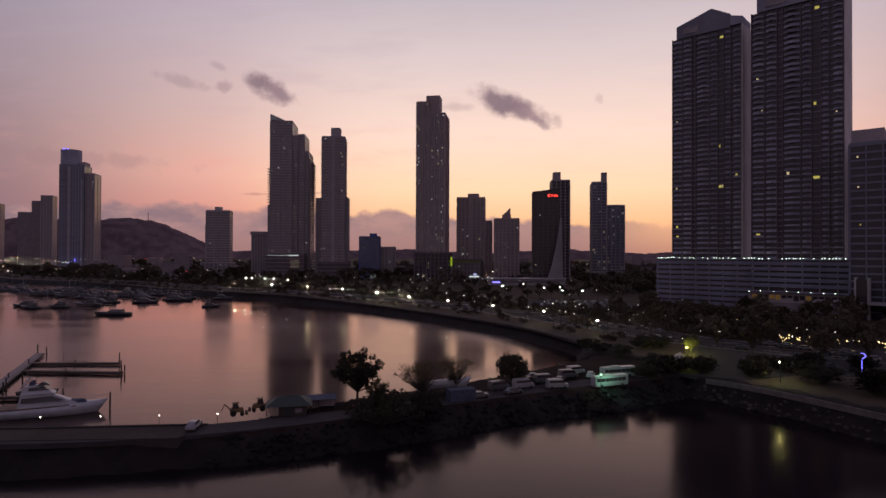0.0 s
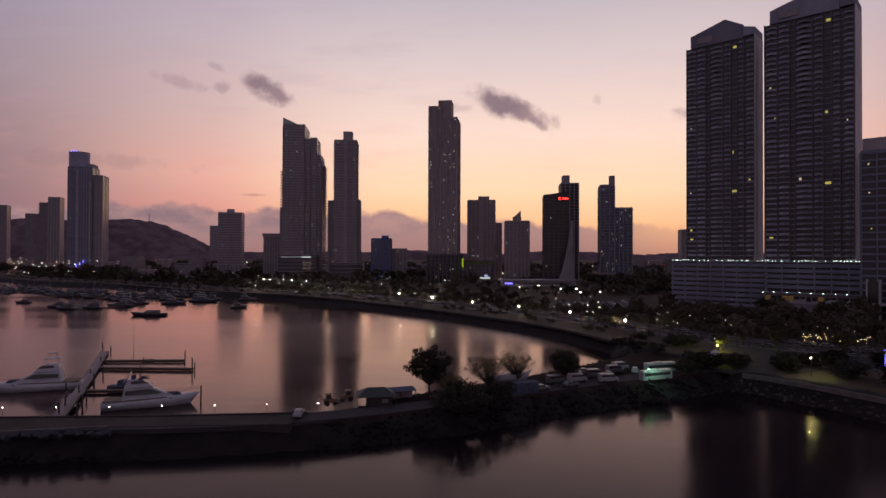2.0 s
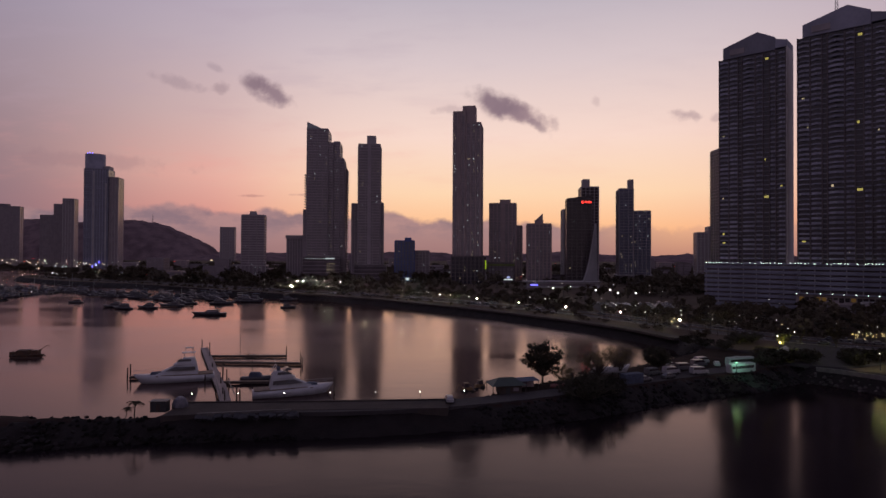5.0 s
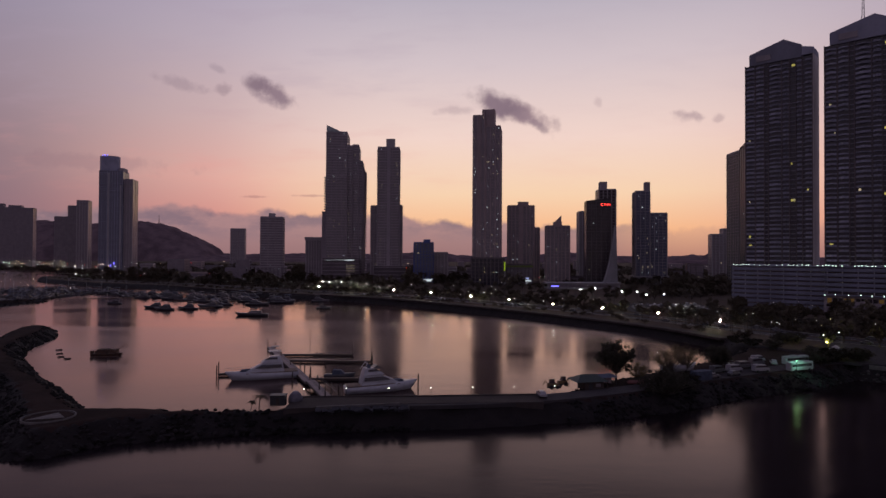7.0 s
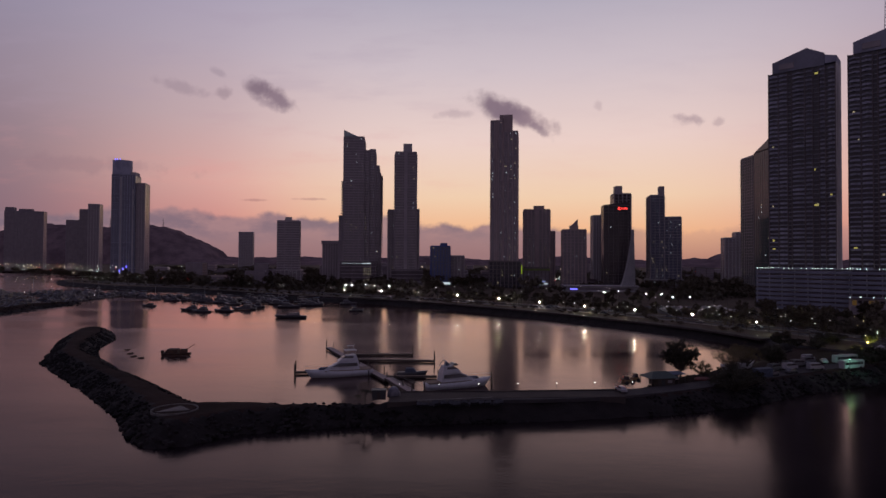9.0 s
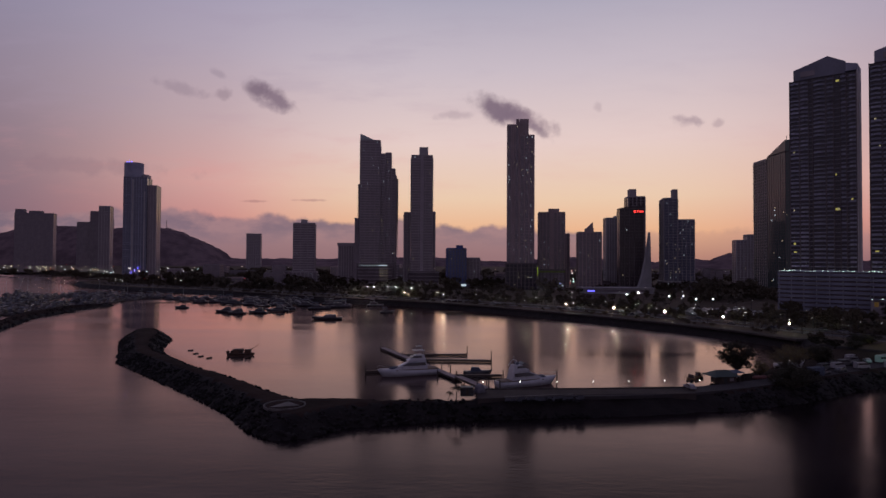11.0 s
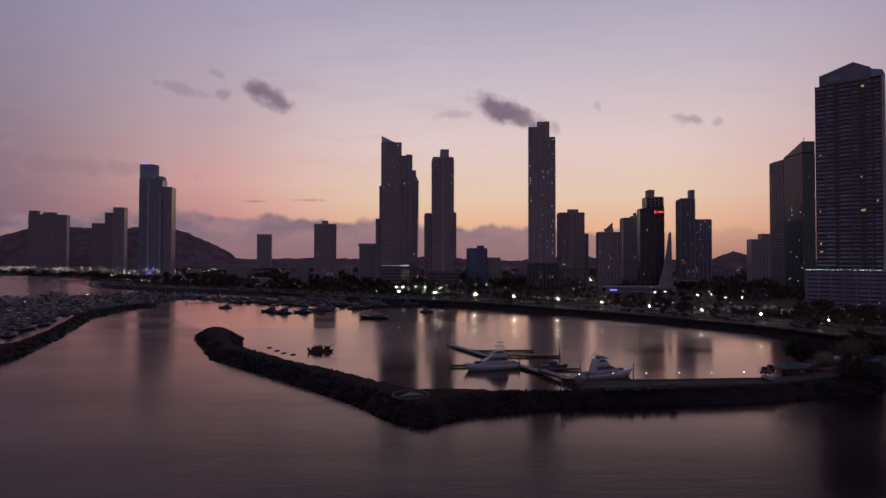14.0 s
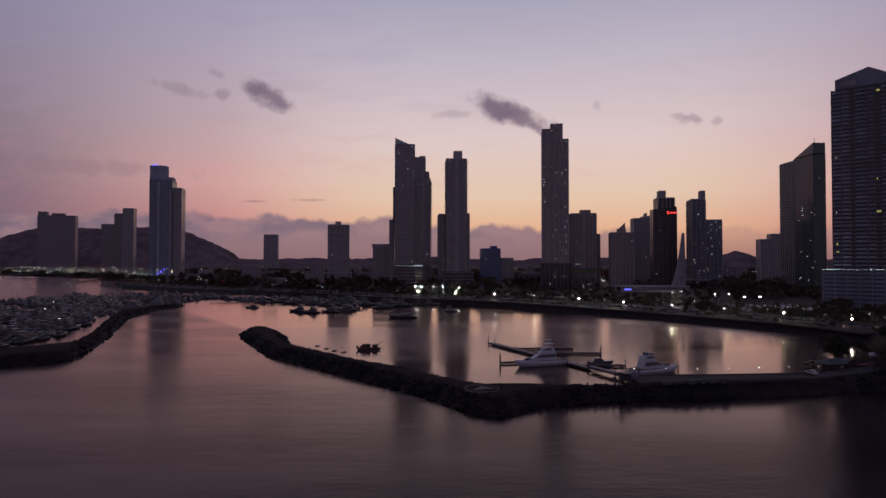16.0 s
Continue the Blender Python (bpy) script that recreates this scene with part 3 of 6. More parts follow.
# The black tower with a red sign and the tall block behind it
t = tower("office_tower", "black glass bank tower with a glowing red sign", 112, 648, -6)
block(t, -17, 11, 0, 18, 4, 103, PIER_DARK, GLASS_BLACK, lit=2, bays=5, out=0.15, slab=0.25, pier=0.4)
bm = bmesh.new()
prism(bm, [(-17, 0), (11, 0), (11, 18), (-17, 18)], 103.3, 0, [104.2, 107.5, 107.5, 104.2])
part("slanted_roof", bm, GLASS_BLACK, t)
sign = boxed("sign_board", (-1.4, 10.6, -0.9, -0.55, 97.2, 102.4), GLASS_BLACK, t)
bm = bmesh.new()
for i in range(18):
    a0, a1 = radians(20 * i + 50), radians(20 * i + 70)
    if i < 14:
        q = [bm.verts.new((0.8 + r * math.cos(a), -1.0, 99.8 + r * math.sin(a))) for r, a in ((0.8, a0), (1.7, a0), (1.7, a1), (0.8, a1))]
        bm.faces.new(q)
part("sign_mark", bm, LAMP_R, sign, "red glowing ring mark")
for i, (w, h) in enumerate(((0.6, 2.4), (0.6, 2.4), (1.1, 1.9), (0.6, 2.4), (1.1, 1.9))):
    x = 3.2 + i * 1.4
    boxed("sign_letter", (x, x + w, -1.05, -0.92, 98.7, 98.7 + h), LAMP_R, sign)

t = tower("skyscraper", "dark tower with a tall narrow roof stub", 141, 730, -4)
block(t, -11, 11, 0, 22, 4, 126, CONC_D, GLASS_BLACK, lit=3, bays=4)
boxed("stair_head", (-8.5, 0, 2, 16, 126.4, 137), CONC_D, t)

# The sail sculpture in front of it, with its low white hall
SAIL = material("weathered_white_concrete", (0.27, 0.255, 0.27), (0.2, 0.19, 0.2), 0.8, scale=0.06)
t = thing("sail_monument", pose(111, 620, 0), "tall white concave sail-shaped monument on a low white hall", "monument")
bm = bmesh.new()
edge = []
for i in range(15):
    s = i / 14
    edge.append((-12 + 21.5 * (s ** 0.42), 4 + 70 * s))
rows = []
for yy, inset in ((-1.0, 0.0), (6.0, 0.0)):
    rows.append(([bm.verts.new((x, yy, z)) for x, z in edge], [bm.verts.new((11.5 - 1.6 * i / 14, yy, 4 + 70 * i / 14)) for i in range(15)]))
for a, b in rows:
    for i in range(14):
        bm.faces.new((a[i], b[i], b[i + 1], a[i + 1]))
for c in (0, 1):
    for i in range(14):
        bm.faces.new((rows[0][c][i], rows[0][c][i + 1], rows[1][c][i + 1], rows[1][c][i]))
bm.faces.new((rows[0][0][14], rows[0][1][14], rows[1][1][14], rows[1][0][14]))
part("sail", bm, SAIL, t)
boxed("hall", (-66, 13, -4, 20, 4, 10), CONC_W, t)
boxed("roof_slab", (-68, 14, -6, 21, 10, 11.2), CONC_W, t)
boxed("window_band", (-64, 8, -4.15, -4.02, 6.2, 8.4), GLASS, t)
boxed("blue_sign", (-62, -54, -4.4, -4.16, 6.6, 8.0), LAMP_BLUE, t)

t = tower("apartment_tower", "grey-blue glass apartment tower with a slim roof stub", 203, 745, -10)
block(t, -20, -2, 0, 34, 14, 126, CONC, GLASS_BLUE, lit=16, bays=3, side_bays=6, comb=0.9, pier=0.6)
boxed("stair_head", (-8, -1.5, 3, 16, 126.4, 139), CONC_D, t)
block(t, -1.6, 20, 3, 36, 14, 97, CONC, GLASS_BLUE, lit=16, bays=4, side_bays=6, pier=0.6)
block(t, -22, 22, -3, 38, 4, 14, CONC_W, GLASS, bays=8, lit=4)

t = tower("office_building", "blue-clad office block with a small roof box", -96, 758, 4)
block(t, -13, 13, 0, 22, 4, 57, CONC_BLUE, GLASS_BLUE, lit=4, bays=6)
boxed("stair_head", (0, 9, 2, 14, 57.5, 62), CONC_BLUE, t)
block(t, 14, 33, 8, 26, 4, 44, CONC_D, GLASS, lit=3, bays=4)
boxed("lit_sign", (0, 13, -0.9, -0.6, 6, 9), LIT_COOL, t)

t = tower("office_building", "dark office slab with a heavy roof cornice", -257, 840, 4)
block(t, -15.5, 15.5, 0, 24, 4, 62, CONC_D, GLASS, bays=8, pier=1.2)
boxed("cornice", (-17, 17, -1.6, 25.5, 62.4, 67), CONC_D, t)

t = tower("apartment_tower", "grey banded apartment block with a roof box", -331, 867, 8)
block(t, -16.5, 16.5, 0, 20, 4, 97, CONC_D, GLASS, lit=2, bays=3, slab=1.3, pier=0.6)
boxed("stair_head", (-5, 4, 3, 14, 97.8, 104), CONC, t)
block(t, -22, 20, -6, 24, 4, 22, CONC_D, GLASS, bays=7, lit=4)

t = tower("apartment_tower", "plain grey apartment block far behind the shore", -733, 1874, 10)
block(t, -22, 22, 0, 30, 4, 126, CONC, GLASS, bays=6, slab=1.2, floor=5)

# The blue-crowned tower and its neighbours across the bay
t = tower("skyscraper", "tall pale skyscraper with a rounded blue-lit crown", -824, 1330, 12)
block(t, -36, 14, 0, 45, 4, 232, CONC_TWIN, GLASS_BLUE, lit=12, bays=9, floor=4.0, slab=0.8)
bm = bmesh.new()
ring = [(-20 + 21 * math.cos(radians(a)), 22 + 20 * math.sin(radians(a))) for a in range(0, 360, 15)]
prism(bm, [(x, y) for x, y in ring], 232.4, 268)
part("crown", bm, CONC_TWIN, t, "rounded pale crown")
bm = bmesh.new()
for i in range(3, 6):
    a = radians(196 + 15 * i)
    tube(bm, (-20 + 21.4 * math.cos(a), 22 + 20.4 * math.sin(a), 267), (-20 + 21.4 * math.cos(a), 22 + 20.4 * math.sin(a), 271 - 0.5 * abs(i - 4)), 0.9, 0.6, 6)
part("crown_lights", bm, LAMP_BLUE, t, "blue crown lights")
block(t, 15, 34, 4, 45, 4, 214, CONC_D, GLASS, lit=4, bays=3, floor=4.0, slab=0.8)
boxed("stair_head", (2, 13, 10, 40, 232.6, 241), CONC, t)
boxed("pale_fin", (-18, -14, -1.2, -0.5, 4, 228), CONC_W, t)
boxed("pale_fin", (8, 11, -1.2, -0.5, 4, 200), CONC_W, t)
for i in range(3):
    boxed("blue_light", (-16 + i * 7, -14.5 + i * 7, -6, -5, 8 + 5 * (i % 3), 13 + 5 * (i % 3)), LAMP_BLUE, t)

t = tower("skyscraper", "grey tower with stepped balconies at its top", -1005, 1480, 14)
block(t, -2, 24, 0, 30, 4, 178, CONC, GLASS, bays=4, floor=4.2, slab=0.9)
block(t, -22, -2.5, 2, 30, 4, 164, FAR_WALL, GLASS, bays=4, floor=4.2, comb=2.4)
block(t, -54, -23, 6, 32, 4, 136, FAR_WALL, GLASS, bays=5, floor=4.2)

t = tower("apartment_tower", "broad dark apartment slab at the foot of the hill", -1292, 1650, 18)
block(t, -48, 48, 0, 30, 4, 172, FAR_WALL, GLASS, bays=12, floor=4.2, slab=0.9)
boxed("stair_head", (-48, -26, 4, 24, 172.6, 184), FAR_WALL, t)
boxed("stair_head", (-14, 18, 4, 24, 172.6, 180), FAR_WALL, t)

# The green glass tower and a pale block behind the twin towers
t = tower("skyscraper", "green glass tower with a slanted roof and balconied side", 286, 640, 0)
block(t, 0, 15, 40, 72, 4, 168, CONC, GLASS_GREEN, lit=4, bays=5, side_bays=7, comb=1.2)
block(t, 0, 15, 0, 39.6, 4, 170, PIER_DARK, GLASS_GREEN, lit=6, bays=5, side_bays=8, out=0.1, slab=0.25, pier=0.3)
bm = bmesh.new()
prism(bm, [(0, 0), (15, 0), (15, 39.6), (0, 39.6)], 170.3, 0, [184.5, 184.5, 171, 171])
part("slanted_roof", bm, GLASS_GREEN, t)
bm = bmesh.new()
tube(bm, (3, 2, 183), (3, 2, 190), 0.3)
part("roof_mast", bm, METAL_D, t)
for i in range(12):
    z = 14 + 13.5 * DICE.random() * 8
    y = DICE.uniform(2, 34)
    boxed("lit_window", (-0.12, -0.02, y, y + 1.8, z, z + 1.1), DICE.choice((LIT_WARM, LIT_COOL)), t)

for i in range(30):
    z, y = 20 + 4.5 * i, DICE.choice((62, 65, 68, 70))
    if DICE.random() < 0.6:
        boxed("lit_window", (-1.05, -0.9, y, y + 1.0, z, z + 0.9), LIT_DIM, t)
t = tower("apartment_tower", "pale stepped apartment block", 325, 806, -10)
block(t, -15, 0, 0, 20, 4, 72, CONC_W, GLASS, bays=3, lit=1)
block(t, 0.4, 14, 3, 20, 4, 80, CONC_W, GLASS, bays=3, lit=1)

# ---- twin towers on the parking podium ----
P0, TURN_P = (139.0, 392.0), math.degrees(math.atan2(-0.667, 0.745))


def on_podium(s, q, z=0):
    return pose(P0[0], P0[1], 0, 0, 0, TURN_P) @ pose(s, q, z)


BAND = material("banded_render", (0.18, 0.18, 0.24), (0.13, 0.13, 0.175), 0.8, scale=0.06)
t = thing("parking_podium", on_podium(0, 0), "broad parking podium with white horizontal bands and roof-edge lights", "parking garage")
for j, (s0, s1, q0) in enumerate(((0, 58, 0.0), (58.4, 135, -4.0))):
    boxed("body", (s0 + 0.5, s1 - 0.5, q0 + 1.6, 62, 4, 33), PIER_DARK, t)
    bm = bmesh.new()
    box(bm, s0, s1, q0, q0 + 0.3, 0, 2.1)
    box(bm, s0, s0 + 0.3, q0 + 0.3, 60, 0, 2.1)
    band = mesh_of("parapet_band", bm, BAND)
    for i in range(9):
        if j == 0 or i > 3:
            part("parapet_band", band, BAND, t).location.z = 5.0 + 3.15 * i
    bm = bmesh.new()
    box(bm, 0, 0.5, q0 + 0.6, q0 + 1.2, 4, 33)
    col = mesh_of("column", bm, CONC)
    for i in range(int((s1 - s0) / 8) + 1):
        part("column", col, CONC, t).location.x = s0 + 0.6 + 8 * i * (s1 - s0 - 1.4) / (8 * int((s1 - s0) / 8))
    boxed("roof_slab", (s0, s1, q0, 62, 33.0, 33.6), BAND, t)
boxed("mall_front", (58.6, 140, -10, -4.4, 4, 15), CONC_D, t)
boxed("mall_canopy", (58.2, 141, -12.5, -4.3, 15.1, 15.6), BAND, t)
for i in range(26):
    tall = DICE.uniform(1.2, 3.2)
    boxed("shop_window", (60.5 + 3 * i, 62.9 + 3 * i, -10.3, -10.04, 13.5 - tall, 13.6), LIT_SHOP if DICE.random() < 0.3 else GLASS_BLACK, t)
boxed("mall_glass", (60, 138, -10.3, -10.05, 5, 9.5), GLASS, t)
bm = bmesh.new()
box(bm, -0.22, 0.22, 0.05, 0.35, 0, 0.4)
bulb = mesh_of("roof_edge_lamp", bm, LAMP_T)
for i in range(76):
    if DICE.random() < 0.35:
        continue
    part("roof_edge_lamp", bulb, LAMP_T, t).location = (1 + 1.75 * i + DICE.uniform(-0.4, 0.4), 0.2 if i < 32 else -3.8, 33.6 + DICE.uniform(0, 0.5))
for i in range(12):
    part("shop_lamp", bulb, LAMP_Y, t).location = (60 + 6 * i + DICE.uniform(-1, 1), -12.9, 15.2 + DICE.uniform(-0.1, 0.6))


def twin(s, q, wide, deep, label, mast):
    t = thing("apartment_tower", on_podium(s, q) @ Matrix.Diagonal((wide, deep, 1, 1)), label, "skyscraper", "twin towers")
    z0, z1, n = 33.6, 178.0, 46
    fl = (z1 - z0) / n
    w = 50.5
    boxed("body", (0.4, w - 0.6, 2.2, 28, z0, z1), GLASS_TWIN, t)
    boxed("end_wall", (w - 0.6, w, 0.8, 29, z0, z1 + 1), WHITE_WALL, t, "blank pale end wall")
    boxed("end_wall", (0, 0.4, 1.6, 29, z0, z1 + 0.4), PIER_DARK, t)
    # two wide bowed balcony bays, a narrow one, and recesses between them
    for a, b, bow in ((1.0, 7.4, 1.1), (8.6, 14.5, 0.8), (18.5, 27.2, 1.7), (28.4, 33.0, 0.7), (38.5, 42.0, 0.4), (44.5, 49.0, 0.8)):
        kinds_b = []
        for rail, back in ((1.45, 0.0), (0.9, 0.25), (1.35, 0.5)):
            bm = bmesh.new()
            m = 7
            pts = []
            for i in range(m + 1):
                u = i / m
                wave = bow * math.sin(math.pi * u) - 0.4 * math.sin(3 * math.pi * u) - back
                pts.append((a + (b - a) * u, 1.4 - max(-0.2, wave)))
            prism(bm, pts + [(b, 2.3), (a, 2.3)], 0, 0.28)
            for i in range(m):
                (xa, ya), (xb, yb) = pts[i], pts[i + 1]
                v1 = [bm.verts.new(p) for p in ((xa, ya, 0.28), (xb, yb, 0.28), (xb, yb, rail), (xa, ya, rail))]
                v2 = [bm.verts.new(p) for p in ((xa, ya + 0.12, 0.28), (xb, yb + 0.12, 0.28), (xb, yb + 0.12, rail), (xa, ya + 0.12, rail))]
                bm.faces.new(v1), bm.faces.new(v2[::-1]), bm.faces.new((v1[3], v1[2], v2[2], v2[3]))
            bmesh.ops.remove_doubles(bm, verts=bm.verts[:], dist=0.001)
            kinds_b.append(mesh_of("balcony", bm, CONC_TWIN))
        for i in range(n):
            part("balcony", DICE.choice(kinds_b), CONC_TWIN, t).location.z = z0 + fl * i
    for x0, x1 in ((7.7, 8.3), (27.5, 28.1)):
        boxed("pier", (x0, x1, 1.2, 2.4, z0, z1), PIER_DARK, t)
    for x0, x1 in ((14.6, 15.3), (17.7, 18.4), (33.1, 33.7), (37.8, 38.4), (42.2, 42.8), (49.1, 49.8), (0.45, 0.95)):
        boxed("pier", (x0, x1, 1.0, 2.4, z0, z1), PIER_DARK, t)
    for x0, x1 in ((15.3, 17.7), (33.7, 37.8), (42.8, 44.4)):
        bm = bmesh.new()
        box(bm, x0, x1, 1.9, 2.3, 0, 0.7)
        me = mesh_of("spandrel", bm, PIER_DARK)
        for i in range(n):
            part("spandrel", me, PIER_DARK, t).location.z = z0 + fl * i
    # the thin pale edge of every floor runs the whole front
    bm = bmesh.new()
    box(bm, 0.45, w - 0.65, 1.5, 2.25, 0, 0.34)
    edge_mesh = mesh_of("floor_edge", bm, CONC_TWIN)
    for i in range(1, n):
        part("floor_edge", edge_mesh, CONC_TWIN, t).location.z = z0 + fl * i - 0.03
    # crown with a low gable
    bm = bmesh.new()
    prism(bm, [(3.6, 1.0), (29.5, 0.2), (42, 1.0), (42, 24), (3.6, 24)], z1, 0, [z1 + 8, z1 + 14.5, z1 + 8.6, z1 + 8.6, z1 + 8])
    part("crown", bm, CONC_TWIN, t, "low gabled roof crown")
    boxed("crown_recess", (9, 20, 0.0, 1.4, z1 + 2, z1 + 6), GLASS, t)
    bm = bmesh.new()
    prism(bm, [(42.2, 1.2), (w, 1.2), (w, 28), (42.2, 28)], z1 + 1.05, 0, [z1 + 7.4, z1 + 5.4, z1 + 5.4, z1 + 7.4])
    part("roof_block", bm, CONC_TWIN, t)
    for i in range(6):
        f = DICE.randrange(n)
        x = DICE.choice((34.4, 35.9, 3, 6, 11, 20, 24, 28, 45.5))
        y = 2.05 if x not in (34.4, 35.9) else 1.82
        boxed("lit_window", (x, x + DICE.choice((0.8, 1.4)), y, y + 0.08, z0 + fl * f + 1.05, z0 + fl * f + 2.6), DICE.choice((LIT_YELLOW, LIT_DIM, LIT_WARM, LIT_DIM)), t)
    for f in ((14, 34.2, 3.2), (44, 35, 2.4), (4, 3, 2.2)):
        boxed("lit_window", (f[1], f[1] + f[2], 1.82, 1.88, z0 + fl * f[0] + 0.8, z0 + fl * f[0] + 2.3), LIT_YELLOW, t)
    if mast:
        bm = bmesh.new()
        for sx, sy in ((-1, -1), (1, -1), (1, 1), (-1, 1)):
            tube(bm, (22 + sx, 12 + sy, z1 + 8), (22 + sx * 0.25, 12 + sy * 0.25, z1 + 40), 0.14, 0.1, 5)
        for i in range(12):
            z, r = z1 + 9 + 2.5 * i, 1 - 0.06 * i
            for (ax, ay), (bx, by) in (((-r, -r), (r, -r)), ((r, -r), (r, r)), ((r, r), (-r, r)), ((-r, r), (-r, -r))):
                tube(bm, (22 + ax, 12 + ay, z), (22 + bx * 0.95, 12 + by * 0.95, z + 2.4), 0.09, 0.09, 4)
        part("lattice_mast", bm, METAL, t, "steel lattice roof mast")


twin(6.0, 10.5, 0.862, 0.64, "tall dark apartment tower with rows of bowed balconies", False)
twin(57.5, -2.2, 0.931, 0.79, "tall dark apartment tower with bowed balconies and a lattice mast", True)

t = thing("hotel_building", pose(205.2, 302.6, 0, 0, 0, TURN_P), "dark glass hotel block with some yellow lit windows", "hotel")
block(t, 0, 62, 0, 26, 4, 91, BAND, GLASS_TWIN, lit=24, bays=9, slab=0.9, lamps=(LIT_YELLOW, LIT_YELLOW, LIT_WARM), pier=0.6)
boxed("stair_head", (0.4, 14, 4, 18, 91.8, 99.5), CONC_D, t)
boxed("stair_head", (24, 40, 4, 18, 91.8, 95), CONC_D, t)
boxed("entrance_pylon", (4, 8.5, -9, -4, 4, 24), GLASS_BLACK, t)
boxed("pylon_frame", (3.2, 3.95, -9.5, -3.5, 4, 25), CONC_W, t)
boxed("pylon_frame", (8.55, 9.4, -9.5, -3.5, 4, 25), CONC_W, t)
boxed("canopy", (-14, 30, -12, -0.6, 12, 13), CONC_W, t)

# ---- low houses between the towers ----


def low_block(x, y, w, d, h, turn, wall):
    t = thing("low_building", pose(x, y, 0, 0, 0, turn), "low flat-roofed city building between the towers", "building", "low city buildings")
    block(t, -w / 2, w / 2, 0, d, 4, h, wall, GLASS, bays=max(1, int(w / 11)), side_bays=1, lit=DICE.choice((0, 1, 2, 3, 4)), slab=0.7, pier=0.6)


TAKEN = [(-210, 800, 45), (-139, 768, 34), (-14, 693, 34), (33, 747, 34), (30, 715, 34), (72, 700, 26), (141, 816, 26), (112, 648, 36), (145, 730, 22), (118, 620, 70),
         (203, 745, 40), (-96, 758, 34), (-257, 840, 30), (-328, 867, 34), (300, 660, 60), (325, 806, 26), (190, 400, 110)]
made = 0
while made < 80:
    y = DICE.uniform(740, 1500)
    x = DICE.uniform(-0.75, 0.62) * y - 60
    if abs(x - 48 - 0.218 * (y - 700)) < 30 and y < 1150:
        continue
    if y < 740 or any(math.hypot(x - a, y - b) < r + 16 for a, b, r in TAKEN):
        continue
    if inside_and_distance(np.array([x]), np.array([y]), SHORE)[1][0] < 110 and x < -200:
        continue
    TAKEN.append((x, y, 12))
    low_block(x, y, DICE.uniform(14, 32), DICE.uniform(12, 22), DICE.choice((10, 12, 15, 15, 18, 22, 26, 32)), DICE.uniform(-12, 12), DICE.choice((FAR_WALL, FAR_WALL, CONC_D, PIER_DARK, CONC_B)))
    made += 1

# ---- roads, quay and walls ----


def height_at(x, y, outline, crest, slope):
    ins, d = inside_and_distance(np.array([x]), np.array([y]), outline)
    return min(crest, d[0] / slope) if ins[0] else -1.0


def offset_line(line, off):
    """The polyline moved sideways (to its left for a positive off)."""
    res = []
    for i, (x, y) in enumerate(line):
        a, b = line[max(0, i - 1)], line[min(len(line) - 1, i + 1)]
        ex, ey = b[0] - a[0], b[1] - a[1]
        n = math.hypot(ex, ey)
        res.append((x - ey / n * off, y + ex / n * off))
    return res


def dense(line, step):
    res = []
    for (x0, y0), (x1, y1) in zip(line, line[1:]):
        n = max(1, int(math.hypot(x1 - x0, y1 - y0) / step))
        res += [(x0 + (x1 - x0) * i / n, y0 + (y1 - y0) * i / n) for i in range(n)]
    return res + [line[-1]]


def smooth_line(line, times=3):
    for _ in range(times):
        res = [line[0]]
        for a, b in zip(line, line[1:]):
            res += [(a[0] * 0.75 + b[0] * 0.25, a[1] * 0.75 + b[1] * 0.25), (a[0] * 0.25 + b[0] * 0.75, a[1] * 0.25 + b[1] * 0.75)]
        line = res + [line[-1]]
    return line


def strip(bm, line, a, b, z0, z1):
    """A long slab between the offsets a and b of a line."""
    left, right = offset_line(line, b), offset_line(line, a)
    rows = [[bm.verts.new((*p, z)) for p in pts] for pts, z in ((right, z0), (right, z1), (left, z1), (left, z0))]
    for i in range(len(line) - 1):
        for r in range(4):
            bm.faces.new((rows[r][i], rows[r][i + 1], rows[(r + 1) % 4][i + 1], rows[(r + 1) % 4][i]))
    bm.faces.new([r[0] for r in rows]), bm.faces.new([r[-1] for r in rows][::-1])


AVENUE = smooth_line([(420, 20), (260, 108), (180, 155), (134, 183), (97, 208), (80, 240), (62, 274), (38, 318), (5, 361), (-35, 408), (-75, 450), (-125, 490), (-180, 520), (-235, 560), (-310, 625), (-400, 688), (-510, 745), (-640, 860)])
SPUR = smooth_line([(62, 158), (74, 170), (86, 190), (93, 206)])
MOLE_ROAD = smooth_line([(66, 162), (50, 154), (30, 144), (8, 132), (-12, 120), (-36, 108), (-60, 101), (-100, 99)])
PROM = smooth_line([(52, 214), (46, 236), (35, 262), (12, 299), (-20, 343), (-61, 393), (-98, 434), (-146, 474), (-200, 499), (-254, 536), (-326, 599), (-410, 660)])
for nm, line, half, z, mat, label, cat in (("road", AVENUE, 11, 4.62, ASPHALT, "wide dark asphalt coastal avenue", "road"), ("road_spur", SPUR, 6.5, 4.66, ASPHALT, "asphalt spur onto the breakwater", "road"),
                                           ("mole_road", MOLE_ROAD, 3.2, 4.16, ASPHALT, "worn service road on the breakwater", "road"), ("promenade_pavement", PROM, 3.0, 4.7, PAVING, "pale paved seaside promenade", "pavement")):
    bm = bmesh.new()
    strip(bm, line, -half, half, z - 0.9, z)
    tagged(new(nm, mesh_of(nm, bm, mat)), label, cat, kind="structure")
bm = bmesh.new()
prism(bm, [(66, 154), (78, 150), (96, 157), (130, 149), (166, 132), (178, 149), (134, 172), (107, 194), (92, 200), (74, 180)], 4.0, 4.6)
